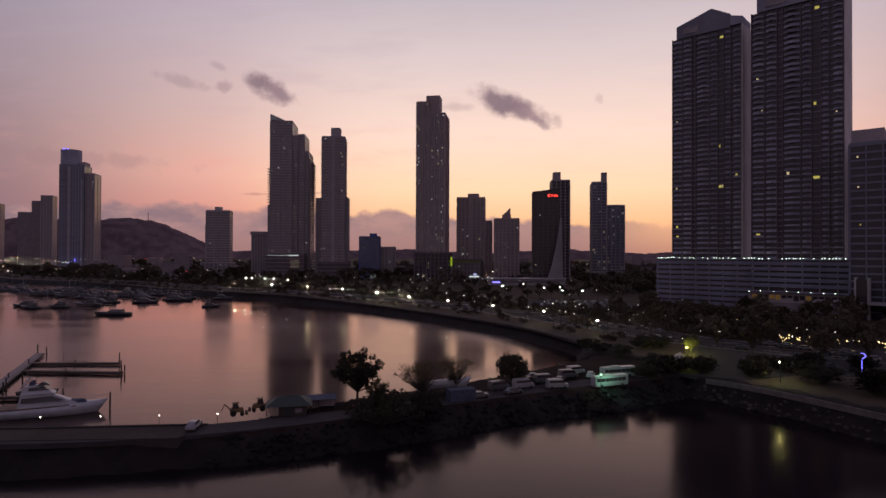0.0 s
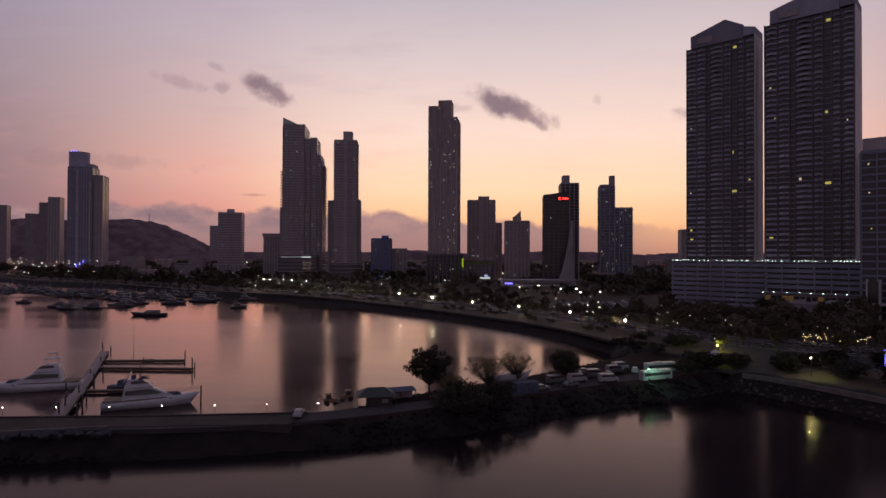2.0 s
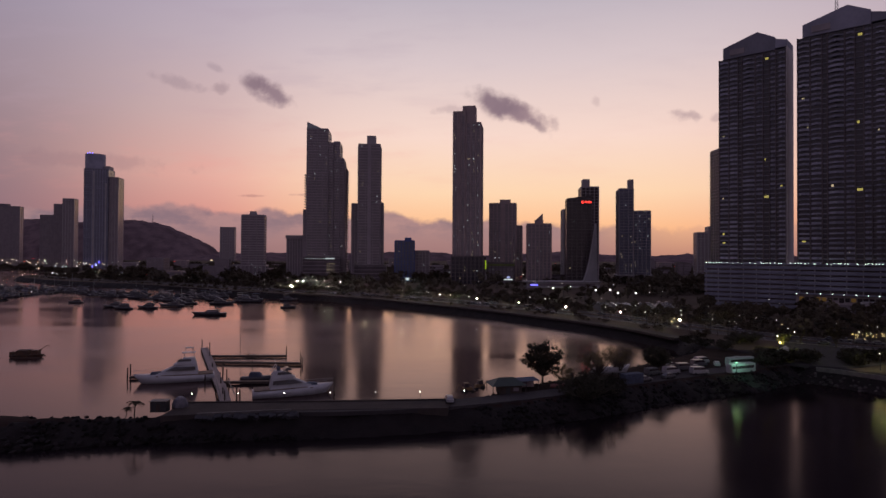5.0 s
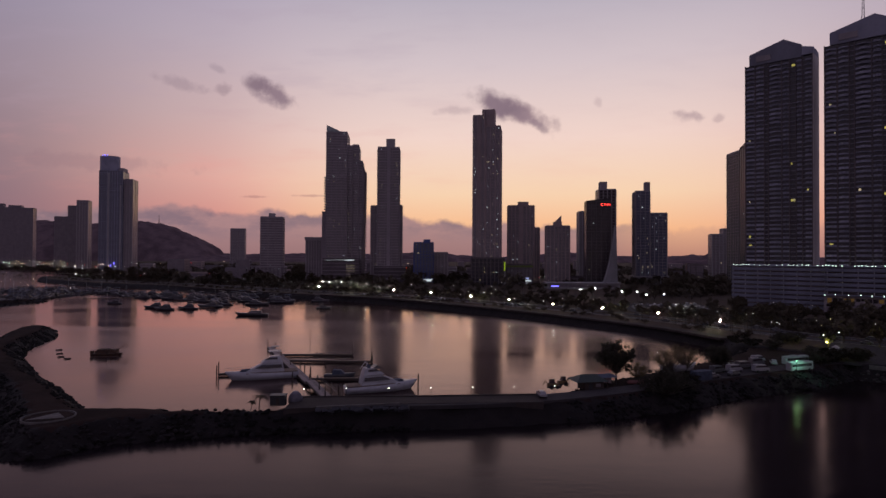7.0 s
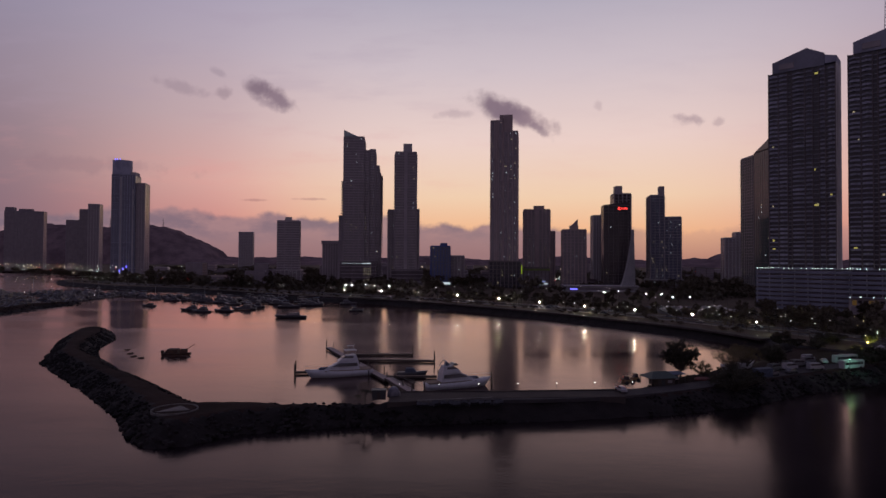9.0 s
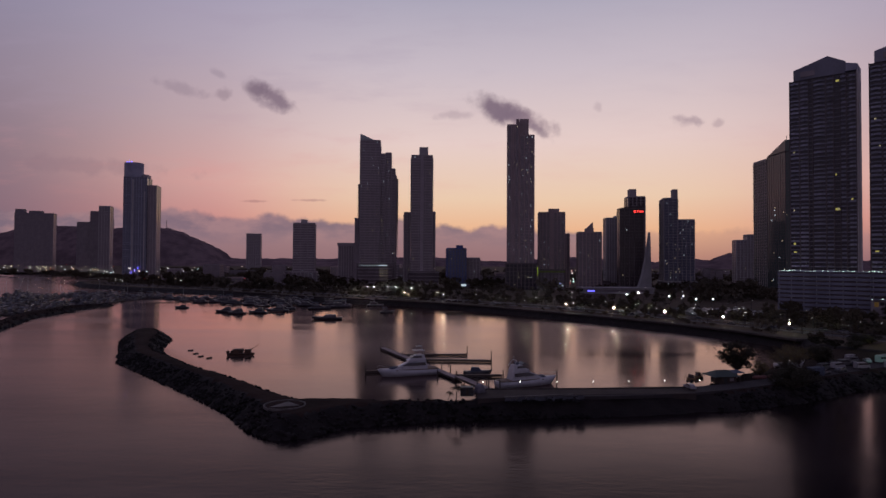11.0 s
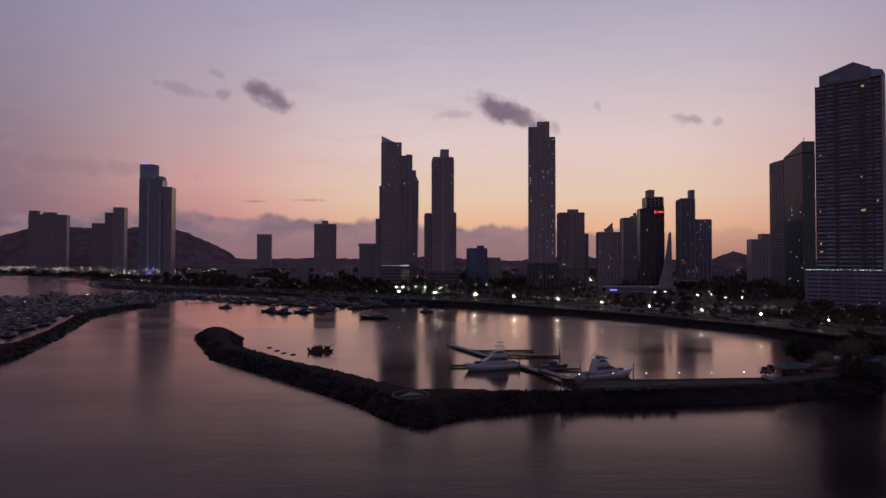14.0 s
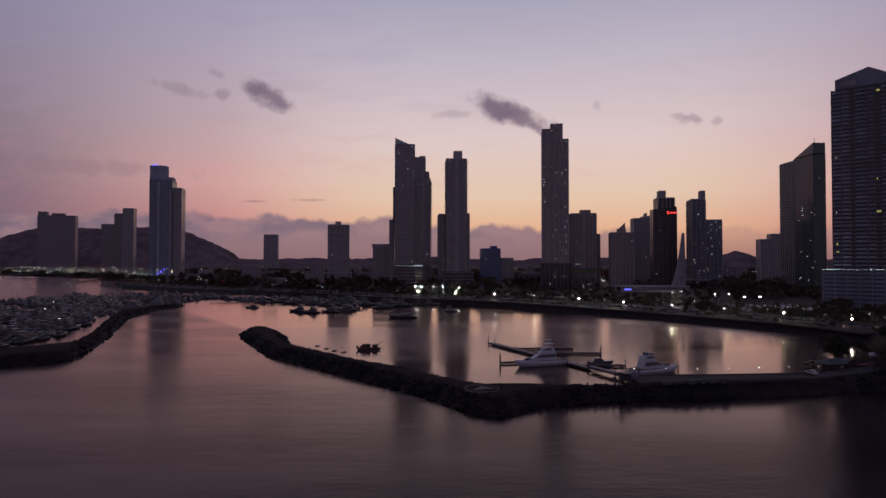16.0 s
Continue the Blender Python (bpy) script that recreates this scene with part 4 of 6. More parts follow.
tagged(new("road_junction", mesh_of("road_junction", bm, ASPHALT)), "wide worn asphalt junction beside the avenue", "road", kind="structure")
bm = bmesh.new()
prism(bm, [(50, 334), (114, 330), (120, 404), (58, 406)], 4.0, 4.59)
tagged(new("car_park", mesh_of("car_park", bm, ASPHALT)), "flat worn asphalt car park beside the avenue", "car park", kind="structure")
bm = bmesh.new()
for a, b in ((-11.4, -11.02), (11.02, 11.4)):
    strip(bm, AVENUE, a, b, 4.0, 4.78)
tagged(new("kerb", mesh_of("kerb", bm, KERB)), "pale concrete kerbs of the avenue", "kerb", kind="structure")
bm = bmesh.new()
strip(bm, AVENUE, -1.6, 1.6, 4.0, 4.8)
tagged(new("median_kerb", mesh_of("median_kerb", bm, PARK)), "grassed central strip of the avenue", "median", kind="structure")
bm = bmesh.new()
pts = dense(AVENUE, 4.0)
for i in range(0, len(pts) - 2, 3):
    for off in (-5.6, 5.6):
        strip(bm, offset_line(pts[i:i + 2], off), -0.08, 0.08, 4.6, 4.632)
tagged(new("lane_marks", mesh_of("lane_marks", bm, PAINT_W)), "dashed white lane marks", "road marking", kind="stuff")

# the paved quay on the inner side of the breakwater, its low bright wall and edge beam
q = thing("quay", pose(0, 0, 0), "paved quay on the breakwater with a low pale wall", "quay")
bm = bmesh.new()
prism(bm, [(-103, 93.2), (-77.5, 98.6), (-44, 101), (-42, 108.5), (-73, 105.6), (-103, 104)], 2.0, 4.25)
part("deck", bm, PAVING, q)
bm = bmesh.new()
prism(bm, [(-103, 104.1), (-73, 105.7), (-42, 108.6), (-42, 109.3), (-73, 106.4), (-103, 104.8)], -1.0, 4.45)
part("edge_beam", bm, PAVING, q)
bm = bmesh.new()
prism(bm, [(-96, 94.3), (-77.5, 98.25), (-77.5, 98.6), (-96, 94.9)], 3.4, 4.5)
part("low_wall", bm, WALL_STONE, q, "pale low wall")
# the pale ring with its triangle painted and paved at the bend
r = thing("paved_circle", pose(-150.4, 85.8, 4.0, 0, 0, 10) @ Matrix.Scale(0.95, 4), "pale paved ring with a triangle inside on the breakwater bend", "plaza")
bm = bmesh.new()
n = 48
for i in range(n):
    a0, a1 = 6.28319 * i / n, 6.28319 * (i + 1) / n
    q4 = [[bm.verts.new((rr * math.cos(a), rr * math.sin(a), zz)) for rr, zz in ((5.0, -0.3), (5.0, 0.34), (5.28, 0.34), (5.28, -0.3))] for a in (a0, a1)]
    for e4 in range(4):
        bm.faces.new((q4[0][e4], q4[1][e4], q4[1][(e4 + 1) % 4], q4[0][(e4 + 1) % 4]))
bmesh.ops.remove_doubles(bm, verts=bm.verts[:], dist=0.001)
part("ring", bm, WALL_STONE, r)
bm = bmesh.new()
prism(bm, [(4.6 * math.cos(a), 4.6 * math.sin(a)) for a in [6.28319 * i / 36 for i in range(36)]], -0.3, 0.26)
part("disc", bm, EARTH, r)
bm = bmesh.new()
prism(bm, [(-3.6, -2.6), (3.9, -1.6), (0.6, 3.2)], 0.2, 0.3)
part("triangle", bm, WALL_STONE, r)

w = thing("sea_wall", pose(0, 0, 0), "pale low parapet along the rocky shore", "wall")
bm = bmesh.new()
strip(bm, smooth_line([(67, 150), (72, 145.5), (80, 132.5), (88, 115.5), (96, 102.5), (152, 79), (420, 26)]), -0.25, 0.25, 3.5, 4.75)
part("parapet", bm, WALL_STONE, w)
bm = bmesh.new()
strip(bm, offset_line(PROM, 3.6), -0.25, 0.25, 3.8, 4.62)
part("parapet", bm, PAVING, w)

# ---- plants ----
LEAF = material("dark_leaves", (0.040, 0.036, 0.024), (0.045, 0.04, 0.027), 0.75, scale=0.9, spec=0.1, per_object=0.45)
# Lighter copy of LEAF: the town lights' glow is put into its colour.
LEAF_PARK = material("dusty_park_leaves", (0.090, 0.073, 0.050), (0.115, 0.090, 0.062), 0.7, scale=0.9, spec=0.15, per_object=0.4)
LEAF_DRY = material("dry_leaves", (0.11, 0.075, 0.03), (0.08, 0.07, 0.03), 0.7, scale=0.9, spec=0.2)
BARK = material("bark", (0.09, 0.07, 0.055), (0.06, 0.05, 0.04), 0.9, scale=2.0, bump=0.5, bump_scale=6)


def crown_mesh(rng, height, radius, base, clumps, leaves, size, squash=0.8, ragged=0.0):
    """Leaves in ragged clumps, and the limbs that reach them."""
    bm, limbs = bmesh.new(), bmesh.new()
    mid = Vector((0, 0, (height + base) / 2))
    for c in range(clumps):
        while True:
            p = Vector((rng.uniform(-1, 1), rng.uniform(-1, 1), rng.uniform(-1, 1)))
            if 0.25 < p.length < 1:
                break
        cp = mid + Vector((p.x * radius, p.y * radius, p.z * (height - base) / 2 * squash + 0.15 * (height - base) * (1 - abs(p.x))))
        cp = mid + (cp - mid) * (1 + ragged * rng.uniform(-0.5, 1.0))
        cr = radius * rng.uniform(0.16 - 0.08 * ragged, 0.34 - 0.2 * ragged)
        tube(limbs, (0, 0, base * 0.7), cp, 0.02 * height * 0.5, 0.03, 4)
        for _ in range(leaves):
            d = Vector((rng.gauss(0, 1), rng.gauss(0, 1), rng.gauss(0, 0.8))).normalized() * cr * rng.random() ** 0.4
            a = Vector((rng.gauss(0, 1), rng.gauss(0, 1), rng.gauss(0, 1))).normalized()
            b = a.orthogonal().normalized()
            s = size * rng.uniform(0.6, 1.3)
            o = cp + d
            bm.faces.new([bm.verts.new(o + v) for v in (a * s, b * s * 0.5, -a * s, -b * s * 0.5)])
    return bm, limbs


def tree(height, radius, seed, clumps, leaves, size, label, leaf=LEAF, base=0.3, name="tree", category="tree", squash=0.8, lean=0.0, ragged=0.0):
    rng = random.Random(seed)
    t = thing(name, pose(0, 0, -500), label, category)
    bm, limbs = crown_mesh(rng, height, radius, height * base, clumps, leaves, size, squash, ragged)
    tube(limbs, (0, 0, -0.6), (lean, 0, height * base), 0.035 * height, 0.024 * height, 7)
    part("trunk", limbs, BARK, t)
    me = bpy.data.meshes.new("crown")
    bm.to_mesh(me)
    bm.free()
    me.materials.append(leaf)
    part("crown", me, leaf, t)
    return t


def palm(height, seed, label):
    rng = random.Random(seed)
    t = thing("palm_tree", pose(0, 0, -500), label, "palm tree")
    bm = bmesh.new()
    for i in range(5):
        b0, b1 = 0.5 * (i / 5) ** 2, 0.5 * ((i + 1) / 5) ** 2
        tube(bm, (b0, 0, height * i / 5 - 0.4 * (i == 0)), (b1, 0, height * (i + 1) / 5), 0.22 - 0.02 * i, 0.2 - 0.02 * i, 7)
    part("trunk", bm, BARK, t)
    bm = bmesh.new()
    for f in range(17):
        a, up = 6.283 * f / 17 + rng.uniform(-0.15, 0.15), rng.uniform(-0.1, 0.9)
        long, prev = rng.uniform(2.2, 3.0), None
        side = Vector((-math.sin(a), math.cos(a), 0))
        for i in range(9):
            s = i / 8
            p = Vector((0.5 + math.cos(a) * long * s, math.sin(a) * long * s, height + up * long * s * 0.7 - 1.9 * s * s))
            if prev is not None:
                for sgn in (-1, 1):
                    tip = p + side * sgn * (0.75 * math.sin(math.pi * min(1, s * 0.9 + 0.12))) + Vector((0, 0, -0.3))
                    bm.faces.new([bm.verts.new(v) for v in (prev, p, tip)])
            prev = p
    me = bpy.data.meshes.new("fronds")
    bm.to_mesh(me)
    bm.free()
    me.materials.append(LEAF)
    part("fronds", me, LEAF, t)
    return t


big = tree(9.6, 4.5, 3, 130, 46, 0.3, "large dark leafy tree standing on the breakwater", squash=0.9, base=0.2, ragged=0.42)
at(big, -18.0, 132.5, 3.6)
bare = tree(8.6, 4.6, 5, 110, 26, 0.16, "thin half-bare tree with a see-through crown", leaf=LEAF_DRY, base=0.25, squash=0.6, ragged=0.4)
at(bare, -3.5, 130, 4)
copy_thing(bare, pose(4, 137, 4, 0, 0, 70))
small = tree(6.6, 4.2, 9, 80, 60, 0.28, "small round dark tree by the parked vehicles", squash=0.8, base=0.12)
dry = tree(4.6, 2.6, 19, 46, 26, 0.2, "pale dry bush between the trees", leaf=LEAF_DRY, base=0.1, name="bush", category="bush", ragged=0.3)
at(dry, -12.8, 128, 3.8)
at(small, 18, 147, 4)
bush = tree(7.5, 5.8, 11, 110, 40, 0.3, "wide dark bush on the seaward rocks", base=0.08, name="bush", category="bush", ragged=0.4)
at(bush, -10.5, 114, 2.6)
bush.scale = (1.0, 1.0, 0.85)
copy_thing(bush, pose(-2.5, 121, 3.4, 0, 0, 80) @ Matrix.Scale(0.6, 4))
shrub = tree(3.4, 2.6, 13, 40, 40, 0.25, "low round clipped shrub on the lawn", base=0.05, name="shrub", category="shrub", squash=0.75)
at(shrub, 94, 145.5, 4.4)
shrub.scale = (2.1, 1.8, 1.3)
SHRUBS = [(68.5, 200, 1.5), (75, 203, 1.4), (89.6, 166, 1.3), (93, 161, 1.4), (81, 154, 1.2), (98, 134.5, 1.9), (64, 161, 1.5), (58, 156, 1.4), (69, 158, 1.5), (53, 152, 1.2), (61, 167, 1.3), (84, 160, 1.2), (99, 160, 1.2), (104, 141, 1.5),
          (110, 128, 1.6), (120, 120, 1.7), (132, 116, 1.5), (118, 142, 1.3), (128, 150, 1.4), (140, 140, 1.5), (57, 186, 1.2), (52, 192, 1.1), (49, 199, 1.2), (106, 172, 1.2), (116, 165, 1.3)]
for i, (x, y, s) in enumerate(SHRUBS):
    c = copy_thing(shrub, pose(x, y, 4.3, 0, 0, 37 * i))
    c.scale = (s * 1.15, s * 1.15, s * 0.85)
LIT_TREE = tree(6.2, 3.0, 21, 36, 40, 0.28, "small tree lit yellow-green from below by a lamp")
at(LIT_TREE, 79, 189, 4.4)

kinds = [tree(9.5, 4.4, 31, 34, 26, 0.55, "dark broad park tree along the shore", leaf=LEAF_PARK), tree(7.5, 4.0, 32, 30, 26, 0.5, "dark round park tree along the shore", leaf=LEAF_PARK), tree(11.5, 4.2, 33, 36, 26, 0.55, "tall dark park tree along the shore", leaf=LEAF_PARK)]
palms = [palm(8.5, 41, "dark palm tree beside the avenue"), palm(10.5, 42, "tall dark palm tree beside the avenue")]
used = set()
PROM_LAMPS = [(-189, 538), (-151, 523), (-113, 494), (-79, 464), (-47.5, 422), (-22, 381), (2.5, 346), (26.5, 317), (48, 284), (64, 246)]


def before_lamp(x, y):
    """The promenade's lamps stand in gaps of the planting, open to the water."""
    for a, b in PROM_LAMPS:
        ex, ey = -60 - a, -35 - b
        n = math.hypot(ex, ey)
        along, off = ((x - a) * ex + (y - b) * ey) / n, abs((x - a) * ey - (y - b) * ex) / n
        if -1 < along < 45 and off < 3.0 + 0.12 * max(0, along):
            return True
    return False



def in_car_park(x, y):
    return 46 < x < 112 and 338 < y < 402


WOODS = {}


def wood_later(kind, x, y, z, scale):
    """Trees too far to pick apart: kept as places, joined into one wood below."""
    if before_lamp(x, y) or in_car_park(x, y):
        return
    WOODS.setdefault(kind, []).append(pose(x, y, z, 0, 0, DICE.uniform(0, 360)) @ Matrix.Scale(scale, 4))


def plant(kind, x, y, z, scale):
    if before_lamp(x, y) or in_car_park(x, y):
        return
    if math.hypot(x + 40, y + 30) > 380 or (y > 260 and DICE.random() < 0.5):
        return wood_later(kind, x, y, z, scale)
    m = pose(x, y, z, 0, 0, DICE.uniform(0, 360)) @ Matrix.Scale(scale, 4)
    if kind not in used:
        used.add(kind)
        kind.matrix_basis = m
        return
    c = copy_thing(kind, pose(x, y, z, 0, 0, DICE.uniform(0, 360)))
    c.scale = (scale,) * 3


for line, off, step, palm_share in ((dense(AVENUE, 30.0), 14.5, 13, 0.75), (dense(AVENUE, 16.0), -15.5, 15, 0.35), (dense(AVENUE, 12.0), -27, 12, 0.15),
                                     (dense(AVENUE, 12.0), -42, 12, 0.1), (dense(AVENUE, 15.0), -60, 15, 0.05)):
    for x, y in offset_line(line, off):
        x, y = x + DICE.uniform(-4, 4), y + DICE.uniform(-4, 4)
        if x > 330 or y < 110 or height_at(x, y, SHORE, 4.5, 1.05) < 4.3 or DICE.random() < 0.14:
            continue
        if any(math.hypot(x - a, y - b) < rr * 0.75 for a, b, rr in TAKEN[:17]):
            continue
        if DICE.random() < palm_share:
            plant(DICE.choice(palms), x, y, 4.4, DICE.uniform(0.55, 0.8))
        else:
            plant(DICE.choice(kinds), x, y, 4.3, DICE.uniform(0.45, 0.75) * (1.35 if x > 90 else 1.0))
# the dark wood between the avenue and the towers
count = 0
while count < 150:
    y = DICE.uniform(230, 760)
    x = DICE.uniform(-420, 330)
    d = inside_and_distance(np.array([x]), np.array([y]), SHORE)
    if not d[0][0] or d[1][0] < 75 or d[1][0] > 260 or any(math.hypot(x - a, y - b) < rr * 0.8 for a, b, rr in TAKEN[:17]):
        continue
    plant(DICE.choice(kinds), x, y, 4.3, DICE.uniform(0.5, 0.95) * (1.3 if x > 110 else 1.0))
    count += 1
for i in range(110):
    s = i / 110
    x, y = -430 - 900 * s + DICE.uniform(-20, 20), 700 + 720 * s + DICE.uniform(10, 90)
    if height_at(x, y, SHORE, 4.5, 1.05) > 4.2:
        plant(DICE.choice(kinds), x, y, 4.3, DICE.uniform(1.0, 1.7))
def join_copies(name, label, category, placed):
    """Copies too far off to pick apart, joined into one object of stuff; placed maps a built thing to its poses."""
    top = thing(name, pose(0, 0, 0), label, category, kind="stuff")
    stacks = {}
    for kind, poses in placed.items():
        for o in kind.children_recursive:
            src = o.data
            co = np.empty(len(src.vertices) * 3)
            src.vertices.foreach_get("co", co)
            co = np.c_[co.reshape(-1, 3), np.ones(len(co) // 3)]
            faces = [tuple(p.vertices) for p in src.polygons]
            st = stacks.setdefault((o.name.split(".")[0], src.materials[0].name), [[], [], 0])
            for m in poses:
                st[0].append((co @ np.array(m @ o.matrix_basis).T)[:, :3])
                st[1] += [tuple(i + st[2] for i in f) for f in faces]
                st[2] += len(co)
    for (nm, mat), (vs, fs, _) in stacks.items():
        me = bpy.data.meshes.new(nm)
        me.from_pydata(np.concatenate(vs).tolist(), [], fs)
        me.materials.append(bpy.data.materials[mat])
        tagged(part(nm, me, None, top), kind="stuff")


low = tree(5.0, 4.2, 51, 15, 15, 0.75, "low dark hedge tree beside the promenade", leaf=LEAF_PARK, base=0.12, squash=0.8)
for line, off, step in ((PROM, -5.5, 5.0), (PROM, -11.0, 8.0), (AVENUE, 15.0, 6.0), (AVENUE, -13.5, 7.0), (AVENUE, -20.0, 8.0), (AVENUE, -34.0, 8.0), (AVENUE, -50.0, 9.0)):
    for x, y in offset_line(dense(line, step), off):
        x, y = x + DICE.uniform(-2, 2), y + DICE.uniform(-2, 2)
        if x > 120 or y < 215 or height_at(x, y, SHORE, 4.5, 1.05) < 4.2 or DICE.random() < 0.4:
            continue
        if any(math.hypot(x - a, y - b) < rr * 0.75 for a, b, rr in TAKEN[:17]):
            continue
        wood_later(low, x, y, 4.2, DICE.uniform(0.25, 0.5) if off > -6 or line is PROM else DICE.uniform(0.5, 1.0))
# dark greenery added in place of more low houses, between the houses behind the towers
count = 0
while count < 620:
    y = DICE.uniform(620, 1900)
    x = DICE.uniform(-0.55, 0.62) * y - 40
    if any(math.hypot(x - a, y - b) < rr * 0.8 for a, b, rr in TAKEN) or height_at(x, y, SHORE, 4.5, 1.05) < 4.2:
        continue
    wood_later(low, x, y, 4.0, DICE.uniform(1.6, 3.4))
    count += 1
count = 0
while count < 110:
    x, y = DICE.uniform(120, 330), DICE.uniform(440, 720)
    if any(math.hypot(x - a, y - b) < rr * (0.95 if b > 450 else 0.72) for a, b, rr in TAKEN[:16]) or math.hypot(x - 195, y - 385) < 85:
        continue
    wood_later(low, x, y, 4.0, DICE.uniform(1.3, 2.3))
    count += 1
at(low, 58, 262, 4.3)
join_copies("wood", "dark mass of far park trees and palms", "trees", WOODS)
pm = palm(5.0, 47, "small wind-bent palm on the breakwater")
at(pm, -108.5, 93.5, 3.8)
pm.scale = (0.66, 0.66, 0.66)
pm_low = copy_thing(pm, pose(-110.6, 94.2, 3.7, 0, -24, 150))
pm_low.scale = (0.42, 0.42, 0.42)

# ---- lamps ----


def lamp_post(height, arm, head, mat, label, name="street_lamp"):
    t = thing(name, pose(0, 0, -500), label, "street lamp", "street lamps")
    bm = bmesh.new()
    tube(bm, (0, 0, -0.3), (0, 0, height), 0.11, 0.07, 7)
    part("pole", bm, METAL_D, t)
    bm = bmesh.new()
    tube(bm, (0, 0, height - 0.1), (arm, 0, height + 0.15), 0.06, 0.05, 6)
    arm_ob = part("arm", bm, METAL_D, t)
    bm = bmesh.new()
    box(bm, arm - head, arm + head, -head * 0.6, head * 0.6, height + 0.02, height + 0.02 + head * 0.7)
    bmesh.ops.bevel(bm, geom=bm.edges[:], offset=head * 0.18, segments=1, affect="EDGES")
    part("lamp_head", bm, mat, arm_ob, "glowing lamp head")
    return t


def spread(kind, places, z=4.4, far=1e9):
    places = sorted(places, key=lambda p: math.hypot(p[0] + 40, p[1]))
    later = [pose(x, y, z, 0, 0, DICE.uniform(0, 360)) for x, y in places if math.hypot(x + 40, y) > far]
    if later:
        join_copies("far_street_lamps", "small lit street lamps far along the shore", "street lamps", {kind: later})
    for i, (x, y) in enumerate(p for p in places if math.hypot(p[0] + 40, p[1]) <= far):
        m = pose(x, y, z, 0, 0, DICE.uniform(0, 360))
        if i == 0:
            kind.matrix_basis = m
        else:
            copy_thing(kind, m)




def promenade_lamp(m):
    """A lantern: a bright glass cylinder between a cap and a broad plate added to keep its light off the ground."""
    t = thing("street_lamp", m, "promenade lantern with bright glass under a dark cap", "street lamp", "promenade lamps")
    bm = bmesh.new()
    tube(bm, (0, 0, -0.3), (0, 0, 4.12), 0.10, 0.07, 7)
    part("pole", bm, METAL_D, t)
    bm = bmesh.new()
    tube(bm, (0, 0, 4.10), (0, 0, 4.15), 0.45, 0.45, 16)
    part("foot_plate", bm, METAL_D, t)
    bm = bmesh.new()
    tube(bm, (0, 0, 4.155), (0, 0, 4.52), 0.16, 0.16, 10)
    part("lamp_glass", bm, LAMP_PROM, t, "glowing glass cylinder")
    bm = bmesh.new()
    tube(bm, (0, 0, 4.525), (0, 0, 4.68), 0.3, 0.08, 12)
    part("cap", bm, METAL_D, t)


for x, y in PROM_LAMPS:
    promenade_lamp(toward((x, y), (-70, -40), 4.4))
spread(lamp_post(7.5, 1.2, 0.42, LAMP_W, "bright white floodlight on a tall mast", "floodlight_mast"), [(-196, 584), (-188, 580), (-174, 575), (-163, 569), (-147, 555), (73.5, 432), (84, 432), (79, 392), (90.5, 395), (45.6, 456), (63, 485)])
spread(lamp_post(5.0, 0.8, 0.16, LAMP_SEA, "single lit lamp post beside the sea wall"), [(83.7, 146.5)])
spread(lamp_post(5.0, 0.7, 0.13, LAMP_W, "lit lamp post at the road junction"), [(76, 186), (88, 196)])
places = []
for line, off in ((dense(AVENUE, 24.0), 12.6), (dense(AVENUE, 30.0), -13.2)):
    places += [(x + DICE.uniform(-5, 5), y + DICE.uniform(-5, 5)) for x, y in offset_line(line, off) if x < 300 and y > 140 and DICE.random() < 0.6]
spread(lamp_post(6.0, 0.9, 0.12, LAMP_S, "small lit street lamp along the avenue"), places, far=430)
places = []
while len(places) < 130:
    y = DICE.uniform(260, 700)
    x = DICE.uniform(-420, 260)
    d = inside_and_distance(np.array([x]), np.array([y]), SHORE)
    if d[0][0] and 38 < d[1][0] < 250 and not any(math.hypot(x - a, y - b) < rr * 0.7 for a, b, rr in TAKEN[:17]):
        places.append((x, y))
spread(lamp_post(8.5, 0.9, 0.12, LAMP_S, "small lit lamp among the park trees"), places, far=420)
places = []
for i in range(190):
    s = DICE.random()
    x, y = -400 - 1000 * s + DICE.uniform(-25, 25), 690 + 800 * s + DICE.uniform(15, 160)
    if height_at(x, y, SHORE, 4.5, 1.05) > 4.2:
        places.append((x, y))
for i in range(230):
    y = DICE.uniform(760, 1700)
    x = DICE.uniform(-0.95, 0.6) * y - 60
    if height_at(x, y, SHORE, 4.5, 1.05) > 4.2 and not any(math.hypot(x - a, y - b) < rr for a, b, rr in TAKEN):
        places.append((x, y))
# the lit street that climbs away between the towers
for i in range(15):
    s = i / 14
    places.append((48 + 85 * s + DICE.uniform(-2, 2), 700 + 390 * s + DICE.uniform(-8, 8)))
far_lamps = thing("far_street_lamps", pose(0, 0, 0), "scattered small street lamps on the opposite shore", "street lamps", kind="stuff")
poles, heads = bmesh.new(), {}
for x, y in places:
    h = 4.4 + DICE.uniform(5, 10) + (DICE.uniform(0, 14) if y > 900 else 0)
    tube(poles, (x, y, 4), (x, y, h), 0.12, 0.1, 4)
    s = DICE.choice((0.10, 0.13, 0.13, 0.17, 0.24)) * (1.0 + y / 1700)
    box(heads.setdefault(DICE.choice((LAMP_S, LAMP_S, LAMP_S, LAMP_WARM, LAMP_WARM, LAMP_MINT, LAMP_R)), bmesh.new()), x - s, x + s, y - s, y + s, h, h + 1.4 * s)
for mat, heads_bm in heads.items():
    tagged(part("lamp_head", heads_bm, mat, far_lamps), kind="stuff")
tagged(part("pole", poles, METAL_D, far_lamps), kind="stuff")
places = [(DICE.uniform(90, 240), DICE.uniform(200, 330)) for _ in range(30)]
